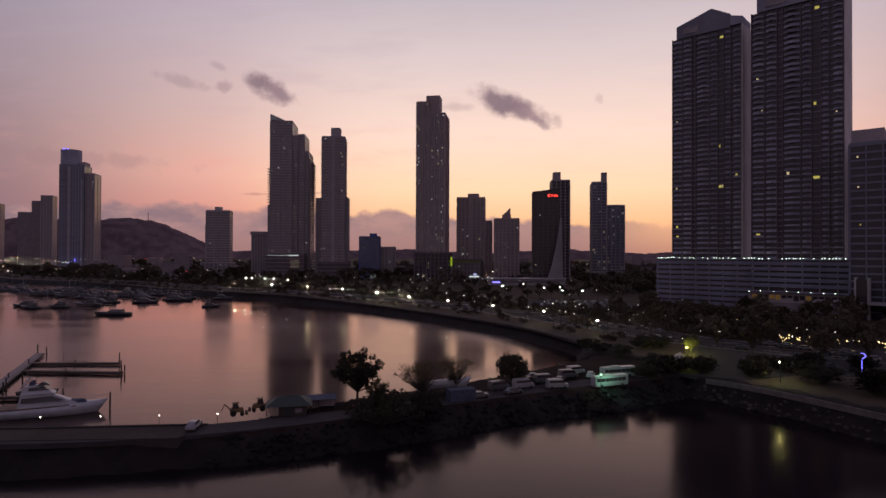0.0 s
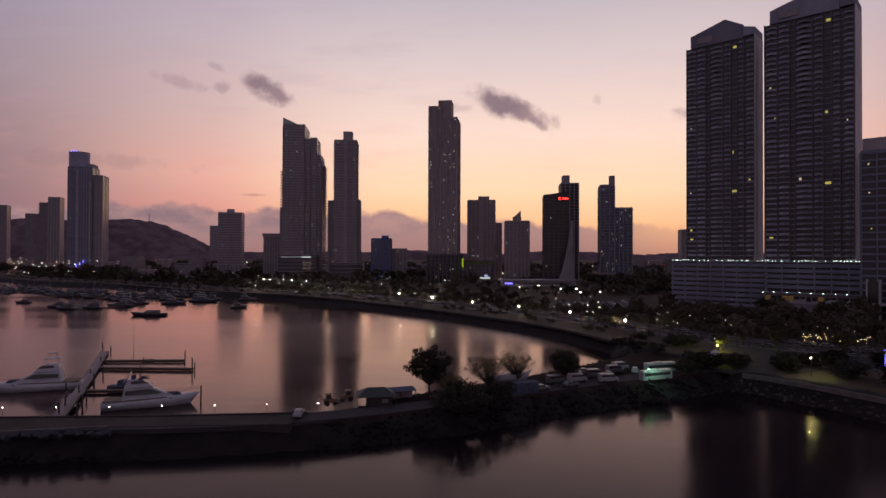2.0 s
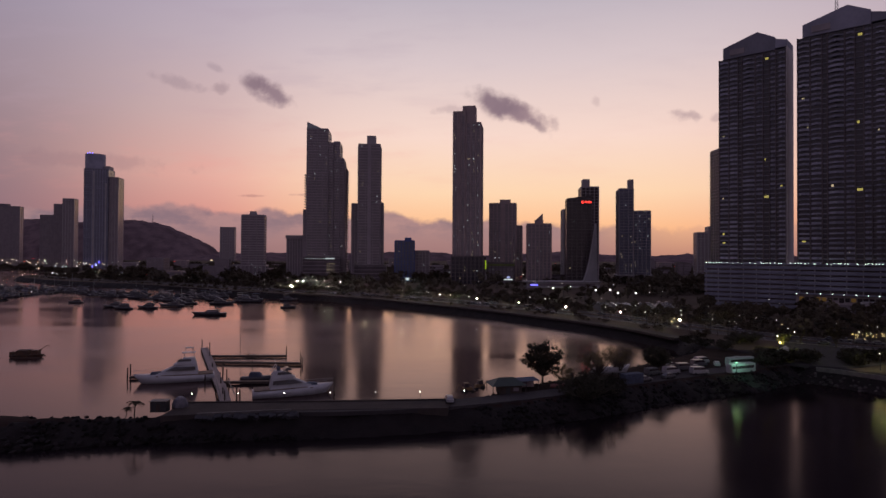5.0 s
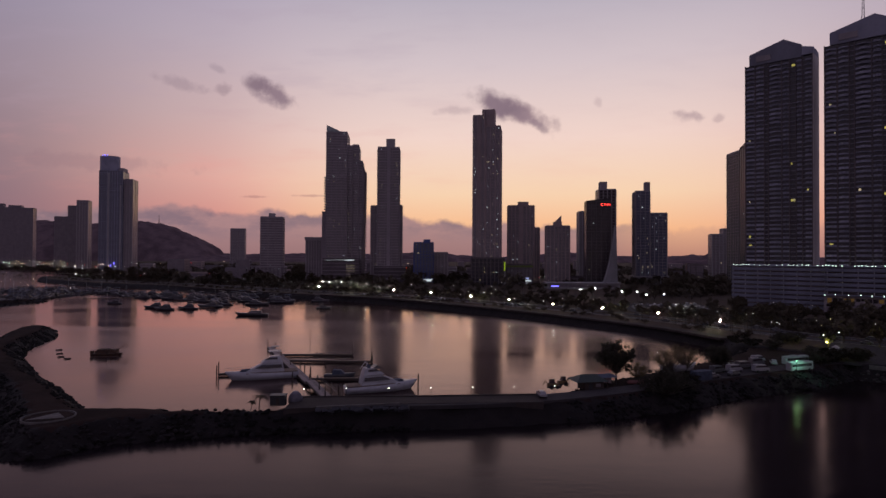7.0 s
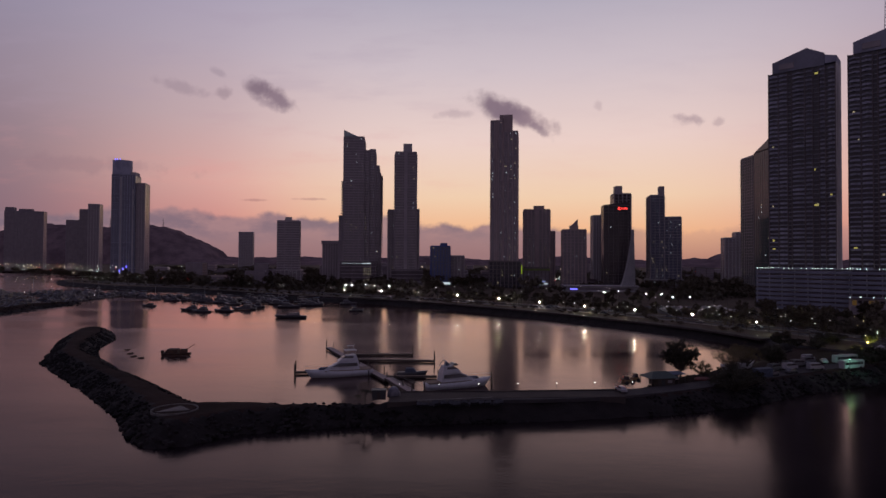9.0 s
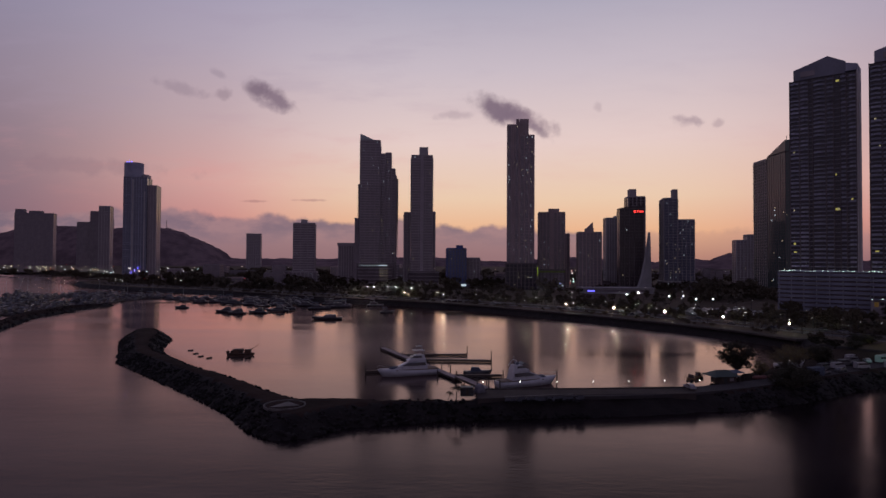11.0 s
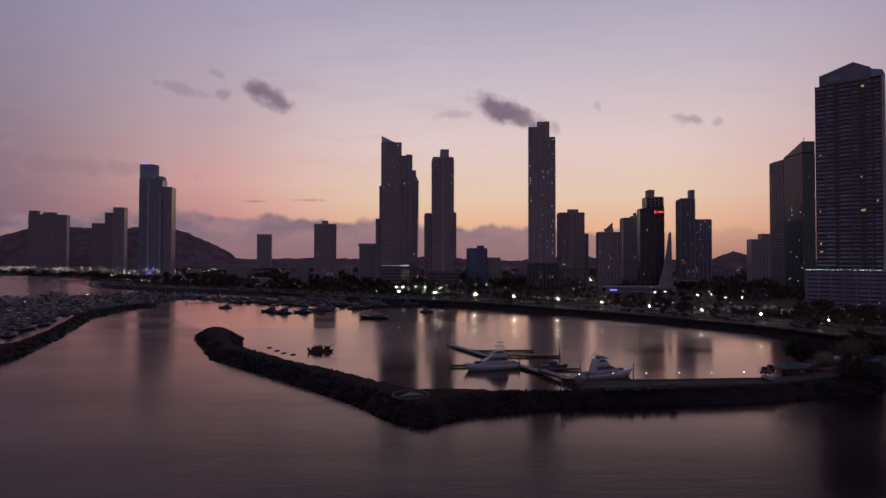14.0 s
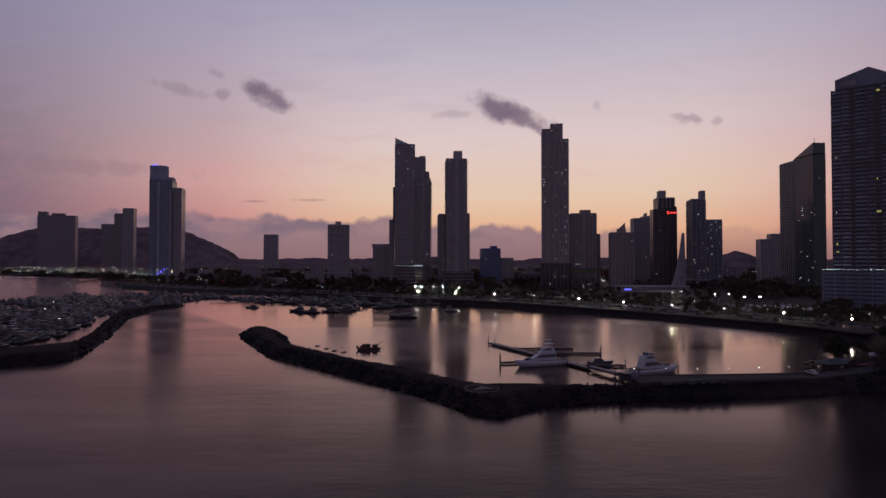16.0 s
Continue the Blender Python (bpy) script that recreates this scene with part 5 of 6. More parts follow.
spread(lamp_post(4.5, 0.5, 0.13, LAMP_Y, "small amber garden lamp near the mall"), [p for p in places if math.hypot(p[0] - 206, p[1] - 302) > 30])
t = thing("street_light", pose(77, 187, 4.4), "low lamp lighting a tree from below", "street lamp")
bm = bmesh.new()
bmesh.ops.create_icosphere(bm, subdivisions=2, radius=0.3)
part("lamp_head", bm, LAMP_Y, t).location = (0, 0, 2.4)
bm = bmesh.new()
tube(bm, (0, 0, -0.2), (0, 0, 2.15), 0.06, 0.05, 6)
part("pole", bm, METAL_D, t)

L = bpy.data.lights.new("tree_lamp", "POINT")
L.energy, L.color, L.shadow_soft_size = 1900, (0.9, 1.0, 0.16), 0.3
new("tree_lamp_light", L).location = (77.2, 185.6, 7.4)

# low lamps along the quay's edge
LAMP_P = glowing("quay_lamp_light", (1.0, 0.93, 0.8), 9)
post = thing("quay_lamp", pose(0, 0, -500), "small white lamp on a slim post at the quay edge", "lamp", "quay lamps")
bm = bmesh.new()
tube(bm, (0, 0, -0.2), (0, 0, 2.1), 0.05, 0.04, 6)
part("pole", bm, METAL_D, post)
bm = bmesh.new()
bmesh.ops.create_icosphere(bm, subdivisions=2, radius=0.1, matrix=Matrix.Translation((0, 0, 2.18)))
part("lamp_head", bm, LAMP_P, post, "glowing round lamp head")
for i in range(7):
    x = -101.0 + 10.17 * i
    y = 103.6 + (x + 103) * 0.053 if x < -73 else 105.2 + (x + 73) * 0.093
    m = pose(x, y, 4.25)
    if i == 0:
        post.matrix_basis = m
    else:
        copy_thing(post, m)

# terrace with rows of yellow lamps and a blue neon pole
t = thing("terrace_lights", pose(140, 204, 4.5, 0, 0, -20), "rows of small yellow lamps over a garden terrace", "string lights")
boxed("deck", (-24, 24, -12, 11, -0.3, 0.25), PAVING, t)
bm = bmesh.new()
bmesh.ops.create_icosphere(bm, subdivisions=1, radius=0.1)
bulb2 = mesh_of("bulb", bm, LAMP_Y)
stakes = bmesh.new()
for i in range(76):
    x, y = DICE.uniform(-23, 23), DICE.uniform(-11, 10)
    h = DICE.uniform(1.2, 3.0)
    tube(stakes, (x, y, 0.2), (x, y, h - 0.1), 0.03, 0.03, 4)
    part("bulb", bulb2, LAMP_Y, t).location = (x, y, h)
tagged(part("stakes", stakes, METAL_D, t), kind="stuff")
t = thing("neon_pole", pose(108, 153, 4.4), "tall pole with a bent blue neon tube", "neon sign")
bm = bmesh.new()
tube(bm, (0, 0, -0.3), (0, 0, 6.5), 0.08, 0.08, 6)
part("pole", bm, METAL_D, t)
bm = bmesh.new()
for a, b in (((0, -0.15, 1.0), (0, -0.15, 4.6)), ((0, -0.15, 4.9), (1.0, -0.15, 5.6)), ((1.0, -0.15, 5.6), (0.5, -0.15, 6.3)), ((0.5, -0.15, 6.3), (-0.3, -0.15, 6.4))):
    tube(bm, a, b, 0.1, 0.1, 6)
part("neon_tube", bm, LAMP_BLUE, t, "blue glowing tube")

# ---- boats ----
GEL = material("white_gelcoat", (0.52, 0.51, 0.54), (0.43, 0.42, 0.45), 0.3, scale=0.5, per_object=0.2, wear=0.1)
GEL_D = material("dark_hull_paint", (0.03, 0.03, 0.04), (0.05, 0.045, 0.05), 0.4, scale=0.5)
CANVAS = material("blue_grey_canvas", (0.10, 0.12, 0.18), (0.07, 0.08, 0.12), 0.9, scale=1.0, per_object=0.5)
TEAK = material("weathered_planks", (0.20, 0.14, 0.10), (0.12, 0.09, 0.07), 0.85, scale=0.6, bump=0.4, bump_scale=6)
# Paler than TEAK: the sky's sheen on the walkway is in the colour.
PLANK_PALE = material("sun_bleached_planks", (0.36, 0.29, 0.27), (0.25, 0.20, 0.19), 0.8, scale=0.6, bump=0.4, bump_scale=6, per_object=0.25)
PILE_WOOD = material("dark_timber_pile", (0.07, 0.05, 0.04), (0.045, 0.035, 0.03), 0.9, scale=1.0, bump=0.4)
RUST = material("rusty_steel", (0.10, 0.05, 0.03), (0.05, 0.03, 0.025), 0.8, scale=0.8, bump=0.3)


def hull(bm, length, beam, free, draft=0.5, sheer=0.5, n=12):
    """A lofted boat hull, stern at x=0 and bow at +x; returns the deck's outline."""
    rings = []
    for i in range(n + 1):
        s = i / n
        half = beam / 2 * (0.9 + 0.1 * math.sin(s * 2)) * (1 - max(0.0, (s - 0.45) / 0.55) ** 2.3)
        half = max(half, 0.02)
        top = free * (1 + sheer * s * s)
        x_top, x_low = length * s, length * (s if s < 0.6 else 0.6 + (s - 0.6) * 0.72)
        rings.append([bm.verts.new(p) for p in ((x_low, 0, -draft), (x_low, half * 0.72, -0.05), ((x_top + x_low) / 2, half * 0.9, top * 0.45), (x_top, half, top),
                                                (x_top, -half, top), ((x_top + x_low) / 2, -half * 0.9, top * 0.45), (x_low, -half * 0.72, -0.05))])
    for a, b in zip(rings, rings[1:]):
        for j in range(7):
            bm.faces.new((a[j], b[j], b[(j + 1) % 7], a[(j + 1) % 7]))
    bm.faces.new(rings[0]), bm.faces.new(rings[-1][::-1])


def house(bm, x0, x1, w0, w1, z0, z1, rake0=0.3, rake1=1.2, taper=0.82):
    """A deckhouse with raked ends; w0 and w1 are its widths aft and forward."""
    a = [(x0, -w0 / 2), (x1, -w1 / 2), (x1, w1 / 2), (x0, w0 / 2)]
    b = [(x0 + rake0, -w0 / 2 * taper), (x1 - rake1, -w1 / 2 * taper), (x1 - rake1, w1 / 2 * taper), (x0 + rake0, w0 / 2 * taper)]
    lo, hi = [bm.verts.new((*p, z0)) for p in a], [bm.verts.new((*p, z1)) for p in b]
    for i in range(4):
        bm.faces.new((lo[i], lo[(i + 1) % 4], hi[(i + 1) % 4], hi[i]))
    bm.faces.new(hi), bm.faces.new(lo[::-1])


def yacht(length, label, tower_top, m):
    t = thing("motor_yacht", m, label, "yacht", "moored yachts")
    b, k1, k2 = length * 0.27, length / 19.0, length / 19.0 * 1.22
    bm = bmesh.new()
    hull(bm, length, b, 1.6 * k1)
    part("hull", bm, GEL, t, "white hull", True)
    bm = bmesh.new()
    box(bm, 0.3, length * 0.72, -b * 0.42, b * 0.42, 1.75 * k1, 1.95 * k1)
    part("deck", bm, TEAK, t)
    bm = bmesh.new()
    house(bm, length * 0.2, length * 0.76, b * 0.80, b * 0.36, 1.5 * k2, 3.55 * k2, 0.5, 4.4 * k2)
    saloon = part("saloon", bevelled(bm), GEL, t)
    bm = bmesh.new()
    house(bm, length * 0.235, length * 0.60, b * 0.815, b * 0.60, 2.45 * k2, 3.15 * k2, 0.1, 1.6 * k2, 0.93)
    part("saloon_window", bm, GLASS_BLACK, saloon, "dark tinted saloon windows")
    bm = bmesh.new()
    house(bm, length * 0.22, length * 0.52, b * 0.70, b * 0.46, 3.55 * k2, 4.95 * k2, 0.7, 2.3 * k2, 0.78)
    fly = part("flybridge", bevelled(bm), GEL, t)
    bm = bmesh.new()
    house(bm, length * 0.29, length * 0.468, b * 0.60, b * 0.48, 4.25 * k2, 4.7 * k2, 0.1, 0.85 * k2, 0.93)
    part("bridge_window", bm, GLASS_BLACK, fly, "dark bridge windows")
    if tower_top:
        bm = bmesh.new()
        box(bm, length * 0.24, length * 0.41, -b * 0.26, b * 0.26, 5.9 * k2, 6.02 * k2)
        part("hardtop", bevelled(bm, 0.04), GEL, t)
        bm = bmesh.new()
        for sx in (0.26, 0.38):
            for sy in (-0.23, 0.23):
                tube(bm, (length * sx, b * sy, 4.9 * k2), (length * sx, b * sy, 5.92 * k2), 0.05, 0.05, 5)
        part("hardtop_frame", bm, METAL, t)
    else:
        bm = bmesh.new()
        house(bm, length * 0.36, length * 0.475, b * 0.56, b * 0.40, 4.95 * k2, 5.5 * k2, 0.7 * k2, 0.75 * k2, 0.9)
        part("windscreen", bm, GLASS_BLACK, t, "raked dark flybridge windscreen")
        bm = bmesh.new()
        for sy in (-1, 1):
            tube(bm, (length * 0.22, sy * b * 0.32, 4.6 * k2), (length * 0.28, sy * b * 0.24, 6.0 * k2), 0.13, 0.1, 6)
        tube(bm, (length * 0.28, -b * 0.25, 6.0 * k2), (length * 0.28, b * 0.25, 6.0 * k2), 0.12, 0.12, 6)
        part("radar_arch", bm, GEL, t, "white raked radar arch")
        bm = bmesh.new()
        for sy in (-0.16, 0.08):
            box(bm, length * 0.29, length * 0.33, b * sy, b * (sy + 0.1), 4.9 * k2, 5.6 * k2)
        part("helm_seat", bevelled(bm, 0.06), CANVAS, t)
    if tower_top:
        bm = bmesh.new()
        for sx in (0.26, 0.37):
            for sy in (-0.2, 0.2):
                tube(bm, (length * sx, b * sy, 6.0 * k2), (length * (sx * 0.6 + 0.13), b * sy * 0.5, 6.9 * k2), 0.05, 0.05, 5)
        box(bm, length * 0.27, length * 0.37, -b * 0.14, b * 0.14, 6.9 * k2, 7.0 * k2)
        part("tuna_tower", bm, METAL, t)
    bm = bmesh.new()
    tube(bm, (length * 0.28, 0, 6.0 * k2), (length * 0.25, 0, (8.0 if tower_top else 7.6) * k2), 0.05, 0.02, 5)
    part("antenna", bm, METAL, t)
    bm = bmesh.new()
    pts = []
    for i in range(9):
        s = 0.62 + 0.37 * i / 8
        half = b / 2 * 0.92 * (1 - max(0.0, (s - 0.45) / 0.55) ** 2.3)
        z = 1.75 * k1 * (1 + 0.5 * s * s)
        pts.append((length * s, half, z))
    for sg in (-1, 1):
        rings = [[bm.verts.new((p[0] + 0.03 * a, sg * p[1] + 0.03 * c, p[2] + 0.8 + 0.03 * d)) for a, c, d in ((0, 1, 0), (0, 0, 1), (0, -1, 0), (0, 0, -1))] for p in pts]
        for ra, rb in zip(rings, rings[1:]):
            for j in range(4):
                bm.faces.new((ra[j], ra[(j + 1) % 4], rb[(j + 1) % 4], rb[j]))
        part("bow_rail", bm, METAL, t, "thin steel bow rail")
        for p in pts[::2]:
            bm = bmesh.new()
            tube(bm, (p[0], sg * p[1], p[2]), (p[0], sg * p[1], p[2] + 0.8), 0.025, 0.025, 4)
            part("stanchion", bm, METAL, t)
        bm = bmesh.new()
    bm.free()
    bm = bmesh.new()
    house(bm, length * 0.62, length * 0.8, b * 0.34, b * 0.2, 2.1 * k1, 2.75 * k1, 0.2, 0.6)
    part("tender", bm, CANVAS, t, "covered tender on the foredeck")
    return t


yacht(22.0, "white sport-fishing yacht with a low tower, moored at the dock", True, toward((-114, 151), (-133.5, 143.6)))
yacht(21.3, "white motor yacht with tinted windows, moored at the dock", False, toward((-95, 127.5), (-76.5, 134.5)))


GEL_S = material("weathered_gelcoat", (0.165, 0.155, 0.19), (0.08, 0.075, 0.095), 0.4, scale=0.5, per_object=0.3, wear=0.2, per_island=0.85)


def small_boat(kind, length, label):
    t = thing("motor_boat" if kind < 3 else "sailing_boat", pose(0, 0, -500), label, "boat", "moored boats")
    b = length * (0.3 if kind < 3 else 0.27)
    bm = bmesh.new()
    hull(bm, length, b, 1.0 if kind != 2 else 1.2, n=9)
    part("hull", bm, GEL_S if kind != 4 else GEL_D, t, smooth=True)
    bm = bmesh.new()
    if kind == 3:
        house(bm, length * 0.3, length * 0.7, b * 0.5, b * 0.3, 1.0, 1.6, 0.1, 0.8)
    else:
        house(bm, length * 0.18, length * 0.72, b * 0.74, b * 0.4, 1.0, 2.3, 0.15, 2.0)
    cab = part("cabin", bm, GEL_S, t)
    bm = bmesh.new()
    if kind == 3:
        house(bm, length * 0.34, length * 0.62, b * 0.49, b * 0.36, 1.2, 1.45, 0.1, 0.3, 0.96)
    else:
        house(bm, length * 0.21, length * 0.62, b * 0.75, b * 0.52, 1.5, 2.05, 0.1, 1.0, 0.93)
    part("window", bm, GLASS_BLACK, cab)
    bm = bmesh.new()
    if kind == 3:
        tube(bm, (length * 0.55, 0, 1.0), (length * 0.55, 0, length * 1.15), 0.08, 0.05, 6)
        tube(bm, (length * 0.55, 0, 2.2), (length * 0.12, 0, 2.0), 0.12, 0.1, 6)
        part("mast", bm, METAL, t)
    else:
        lift = 0.0 if kind == 0 else 1.1
        if lift:
            fb = bmesh.new()
            house(fb, length * 0.2, length * 0.52, b * 0.62, b * 0.42, 2.3, 3.3, 0.15, 1.1)
            part("flybridge", fb, GEL_S, t)
        box(bm, length * 0.16, length * 0.44, -b * 0.34, b * 0.34, 3.3 + lift, 3.45 + lift)
        for sx in (0.18, 0.42):
            for sy in (-0.3, 0.3):
                tube(bm, (length * sx, b * sy, 2.2), (length * sx, b * sy, 3.35 + lift), 0.05, 0.05, 4)
        part("canopy", bm, CANVAS if kind != 1 else GEL_S, t)
    return t


BOATS = [small_boat(0, 9, "small white cabin boat at its berth"), small_boat(1, 12, "white flybridge cruiser at its berth"), small_boat(2, 15, "larger white motor cruiser at its berth"), small_boat(3, 11, "white sailing boat with a bare mast")]
berthed = set()


FAR_BOATS = {}


def moor(kind, x, y, turn):
    b = BOATS[kind]
    m = pose(x, y, 0, 0, 0, turn)
    if (y > 330 and x < -330) or x < -425:
        FAR_BOATS.setdefault(b, []).append(m @ Matrix.Scale(DICE.choice((0.8, 0.95, 1.1, 1.35)), 4))
        return None
    if kind in berthed:
        return copy_thing(b, m)
    berthed.add(kind)
    b.matrix_basis = m
    return b


# boats that lie alone or in pairs in the middle of the harbour
for x, y, kd, turn in ((-259, 381, 1, 170), (-245, 388, 1, 175), (-233, 404, 2, 178), (-223, 428, 2, 10), (-214, 455, 1, 0), (-161, 397, 0, 20), (-322, 431, 0, 190), (-234, 429, 1, 170), (-209, 449, 2, 5),
                      (-272, 396, 1, 180), (-250, 420, 2, 0), (-196, 470, 2, 170), (-218, 478, 1, 0), (-240, 462, 2, 0), (-262, 455, 1, 180), (-180, 466, 1, 10), (-290, 470, 2, 0), (-275, 482, 2, 180), (-255, 490, 1, 0), (-296, 500, 2, 5), (-318, 512, 2, 180), (-335, 530, 2, 0)):
    b = moor(kd, x, y, turn + DICE.uniform(-8, 8))
    if b:
        b.scale = (1.25, 1.25, 1.25)
for i in range(14):
    moor(DICE.choice((1, 2, 2)), -320 - 14 * i, 536 + 5 * i + DICE.uniform(-4, 4), 190 + DICE.uniform(-8, 8))
# rows in the marina behind the second breakwater
for r_i in range(16):
    y0 = 203 + 27 * r_i
    x1 = -366 - 0.42 * max(0, y0 - 240) if y0 < 360 else -414
    for c in range(28):
        x = x1 - 3 - c * 6.6 + DICE.uniform(-1.5, 1.5)
        if DICE.random() < 0.2 or noise.noise((x * 0.03, y0 * 0.03, 5)) > 0.28 or x < -0.9 * (y0 + 70) - 150:
            continue
        for sg in (-1, 1):
            moor(DICE.choice((0, 0, 1, 1, 2, 0, 0, 1, 3)), x + DICE.uniform(-0.5, 0.5), y0 + sg * DICE.uniform(2.5, 3.5), 90 * sg + DICE.uniform(-5, 5))
    d = thing("floating_pier", pose(x1 - 8, y0, 0), "long grey floating pier between berthed boats", "pier", "marina piers")
    boxed("deck", (-150, 2, -1.1, 1.1, 0.25, 0.6), TEAK, d)
    for c in range(6):
        bm = bmesh.new()
        tube(bm, (-2 - c * 26, 1.5, -2.5), (-2 - c * 26, 1.5, 2.6), 0.2, 0.18, 7)
        part("mooring_post", bm, PILE_WOOD, d)
    for c in range(3):
        bm = bmesh.new()
        bmesh.ops.create_icosphere(bm, subdivisions=1, radius=0.22, matrix=Matrix.Translation((-6 - c * 46 - 7 * (r_i % 3), 0, 2.6)))
        if (r_i + c) % 4 == 0:
            part("pier_lamp", bm, LAMP_S, d)
            bm = bmesh.new()
            tube(bm, (-6 - c * 46 - 7 * (r_i % 3), 0, 0.5), (-6 - c * 46 - 7 * (r_i % 3), 0, 2.45), 0.05, 0.05, 5)
            part("lamp_pole", bm, METAL_D, d)
        else:
            bm.free()
for p, q2 in (((-262, 384), (-228, 410)), ((-300, 474), (-215, 462)), ((-384, 484), (-340, 508))):
    d = thing("floating_pier", toward(p, q2), "dark floating pier in the harbour", "pier", "marina piers")
    L = math.hypot(q2[0] - p[0], q2[1] - p[1])
    boxed("deck", (0, L, -0.9, 0.9, 0.25, 0.6), TEAK, d)
    for c in (0.02, 0.5, 0.98):
        bm = bmesh.new()
        tube(bm, (L * c, 1.1, -2.5), (L * c, 1.1, 2.4), 0.2, 0.18, 7)
        part("mooring_post", bm, PILE_WOOD, d)

for i in range(46):
    moor(DICE.choice((0, 1, 1, 2)), DICE.uniform(-345, -205), DICE.uniform(478, 530), DICE.choice((0, 180)) + DICE.uniform(-12, 12)) if i % 3 == 0 else FAR_BOATS.setdefault(BOATS[DICE.choice((0, 1, 1, 2, 3))], []).append(pose(DICE.uniform(-480, -235), 0, 0))
for poses in FAR_BOATS.values():
    for i, m in enumerate(poses):
        if m.translation.y == 0:
            x = m.translation.x
            poses[i] = pose(x, 470 - 0.42 * (x + 235) + DICE.uniform(-16, 14), 0, 0, 0, DICE.choice((0, 180)) + DICE.uniform(-12, 12))
join_copies("far_moored_boats", "crowded pale boats berthed far off in the marina", "boats", FAR_BOATS)

# the low dark vessel at anchor
t = thing("dark_boat", toward((-181, 345), (-203, 343)), "low dark workboat lying at anchor", "boat")
bm = bmesh.new()
hull(bm, 21, 5.2, 1.5)
part("hull", bm, GEL_D, t, "", True)
bm = bmesh.new()
house(bm, 4, 13, 3.8, 3.0, 1.6, 3.3, 0.3, 2.0)
part("cabin", bm, GEL_D, t)
bm = bmesh.new()
house(bm, 4.4, 12, 3.85, 3.2, 2.2, 2.8, 0.2, 1.0, 0.95)
part("window", bm, GLASS, t)
bm = bmesh.new()
tube(bm, (8, 0, 3.2), (7.6, 0, 6.2), 0.07, 0.04, 5)
part("mast", bm, METAL_D, t)

# the small dredger
t = thing("dredger", toward((-201, 187), (-189, 188.5)), "small dark rusty dredging barge with a raised arm", "dredger")
bm = bmesh.new()
hull(bm, 11, 4.5, 1.0, sheer=0.1)
part("hull", bm, RUST, t)
bm = bmesh.new()
box(bm, 2.2, 6.0, -1.5, 1.5, 1.0, 2.5)
box(bm, 2.0, 6.2, -1.7, 1.7, 2.5, 2.65)
part("cabin", bm, RUST, t)
bm = bmesh.new()
box(bm, 6.8, 9.2, -1.1, 1.1, 1.0, 2.5)
part("engine_box", bm, RUST, t)
bm = bmesh.new()
tube(bm, (8.5, 0, 1.8), (12.0, 0.3, 4.4), 0.16, 0.1, 6)
tube(bm, (12.0, 0.3, 4.4), (12.5, 0.3, 3.4), 0.1, 0.08, 6)
part("arm", bm, RUST, t)
for y in (-2.2, 2.2):
    bm = bmesh.new()
    tube(bm, (0.6, y, -0.2), (10.2, y, -0.2), 0.45, 0.45, 8)
    part("pontoon", bm, RUST, t)
for x in (-0.5, 1.2):
    bm = bmesh.new()
    box(bm, x, x + 0.9, -0.8, 0.8, 0.9, 2.0)
    part("winch", bm, RUST, t)
for x, y in ((-222, 200), (-216, 191), (-211, 184), (-206, 180)):
    f = thing("float", pose(x, y, 0, 0, 0, 40), "small dark float lying near the breakwater", "float", "floats")
    bm = bmesh.new()
    tube(bm, (-1.1, 0, 0.1), (1.1, 0, 0.1), 0.35, 0.35, 8)
    part("drum", bm, RUST, f)

# ---- the dock with its two fingers ----
d = thing("dock", pose(0, 0, 0), "weathered timber dock with finger piers and dark piles", "dock")


def planks(parent, p, q2, width, z, name="plank", step=0.7, wood=None):
    """Cross boards on two bearers from p to q."""
    L = math.hypot(q2[0] - p[0], q2[1] - p[1])
    m = toward(p, q2, z)
    bm = bmesh.new()
    box(bm, 0, L, -width / 2, -width / 2 + 0.25, -0.7, -0.06)
    box(bm, 0, L, width / 2 - 0.25, width / 2, -0.7, -0.06)
    part("bearer", bm, PILE_WOOD, parent).matrix_basis = m
    bm = bmesh.new()
    box(bm, 0.02, step - 0.03, -width / 2, width / 2, -0.05, 0.03)
    me = mesh_of(name, bm, wood or TEAK)
    for i in range(int(L / step)):
        part(name, me, TEAK, parent).matrix_basis = m @ pose(i * step, 0, DICE.uniform(-0.012, 0.012), 0, 0, DICE.uniform(-0.6, 0.6))


planks(d, (-96.5, 113), (-107, 137), 2.6, 1.7, wood=PLANK_PALE)
planks(d, (-107, 137), (-139, 206), 2.6, 1.0, wood=PLANK_PALE)
planks(d, (-125, 176), (-93.5, 174.5), 1.7, 0.9, step=0.8)
planks(d, (-130.5, 188), (-102.5, 189.5), 1.7, 0.9, step=0.8)
planks(d, (-114, 156), (-139, 150), 1.4, 0.9, step=0.8)
planks(d, (-110, 143.5), (-92, 144.5), 1.3, 0.9, step=0.8)
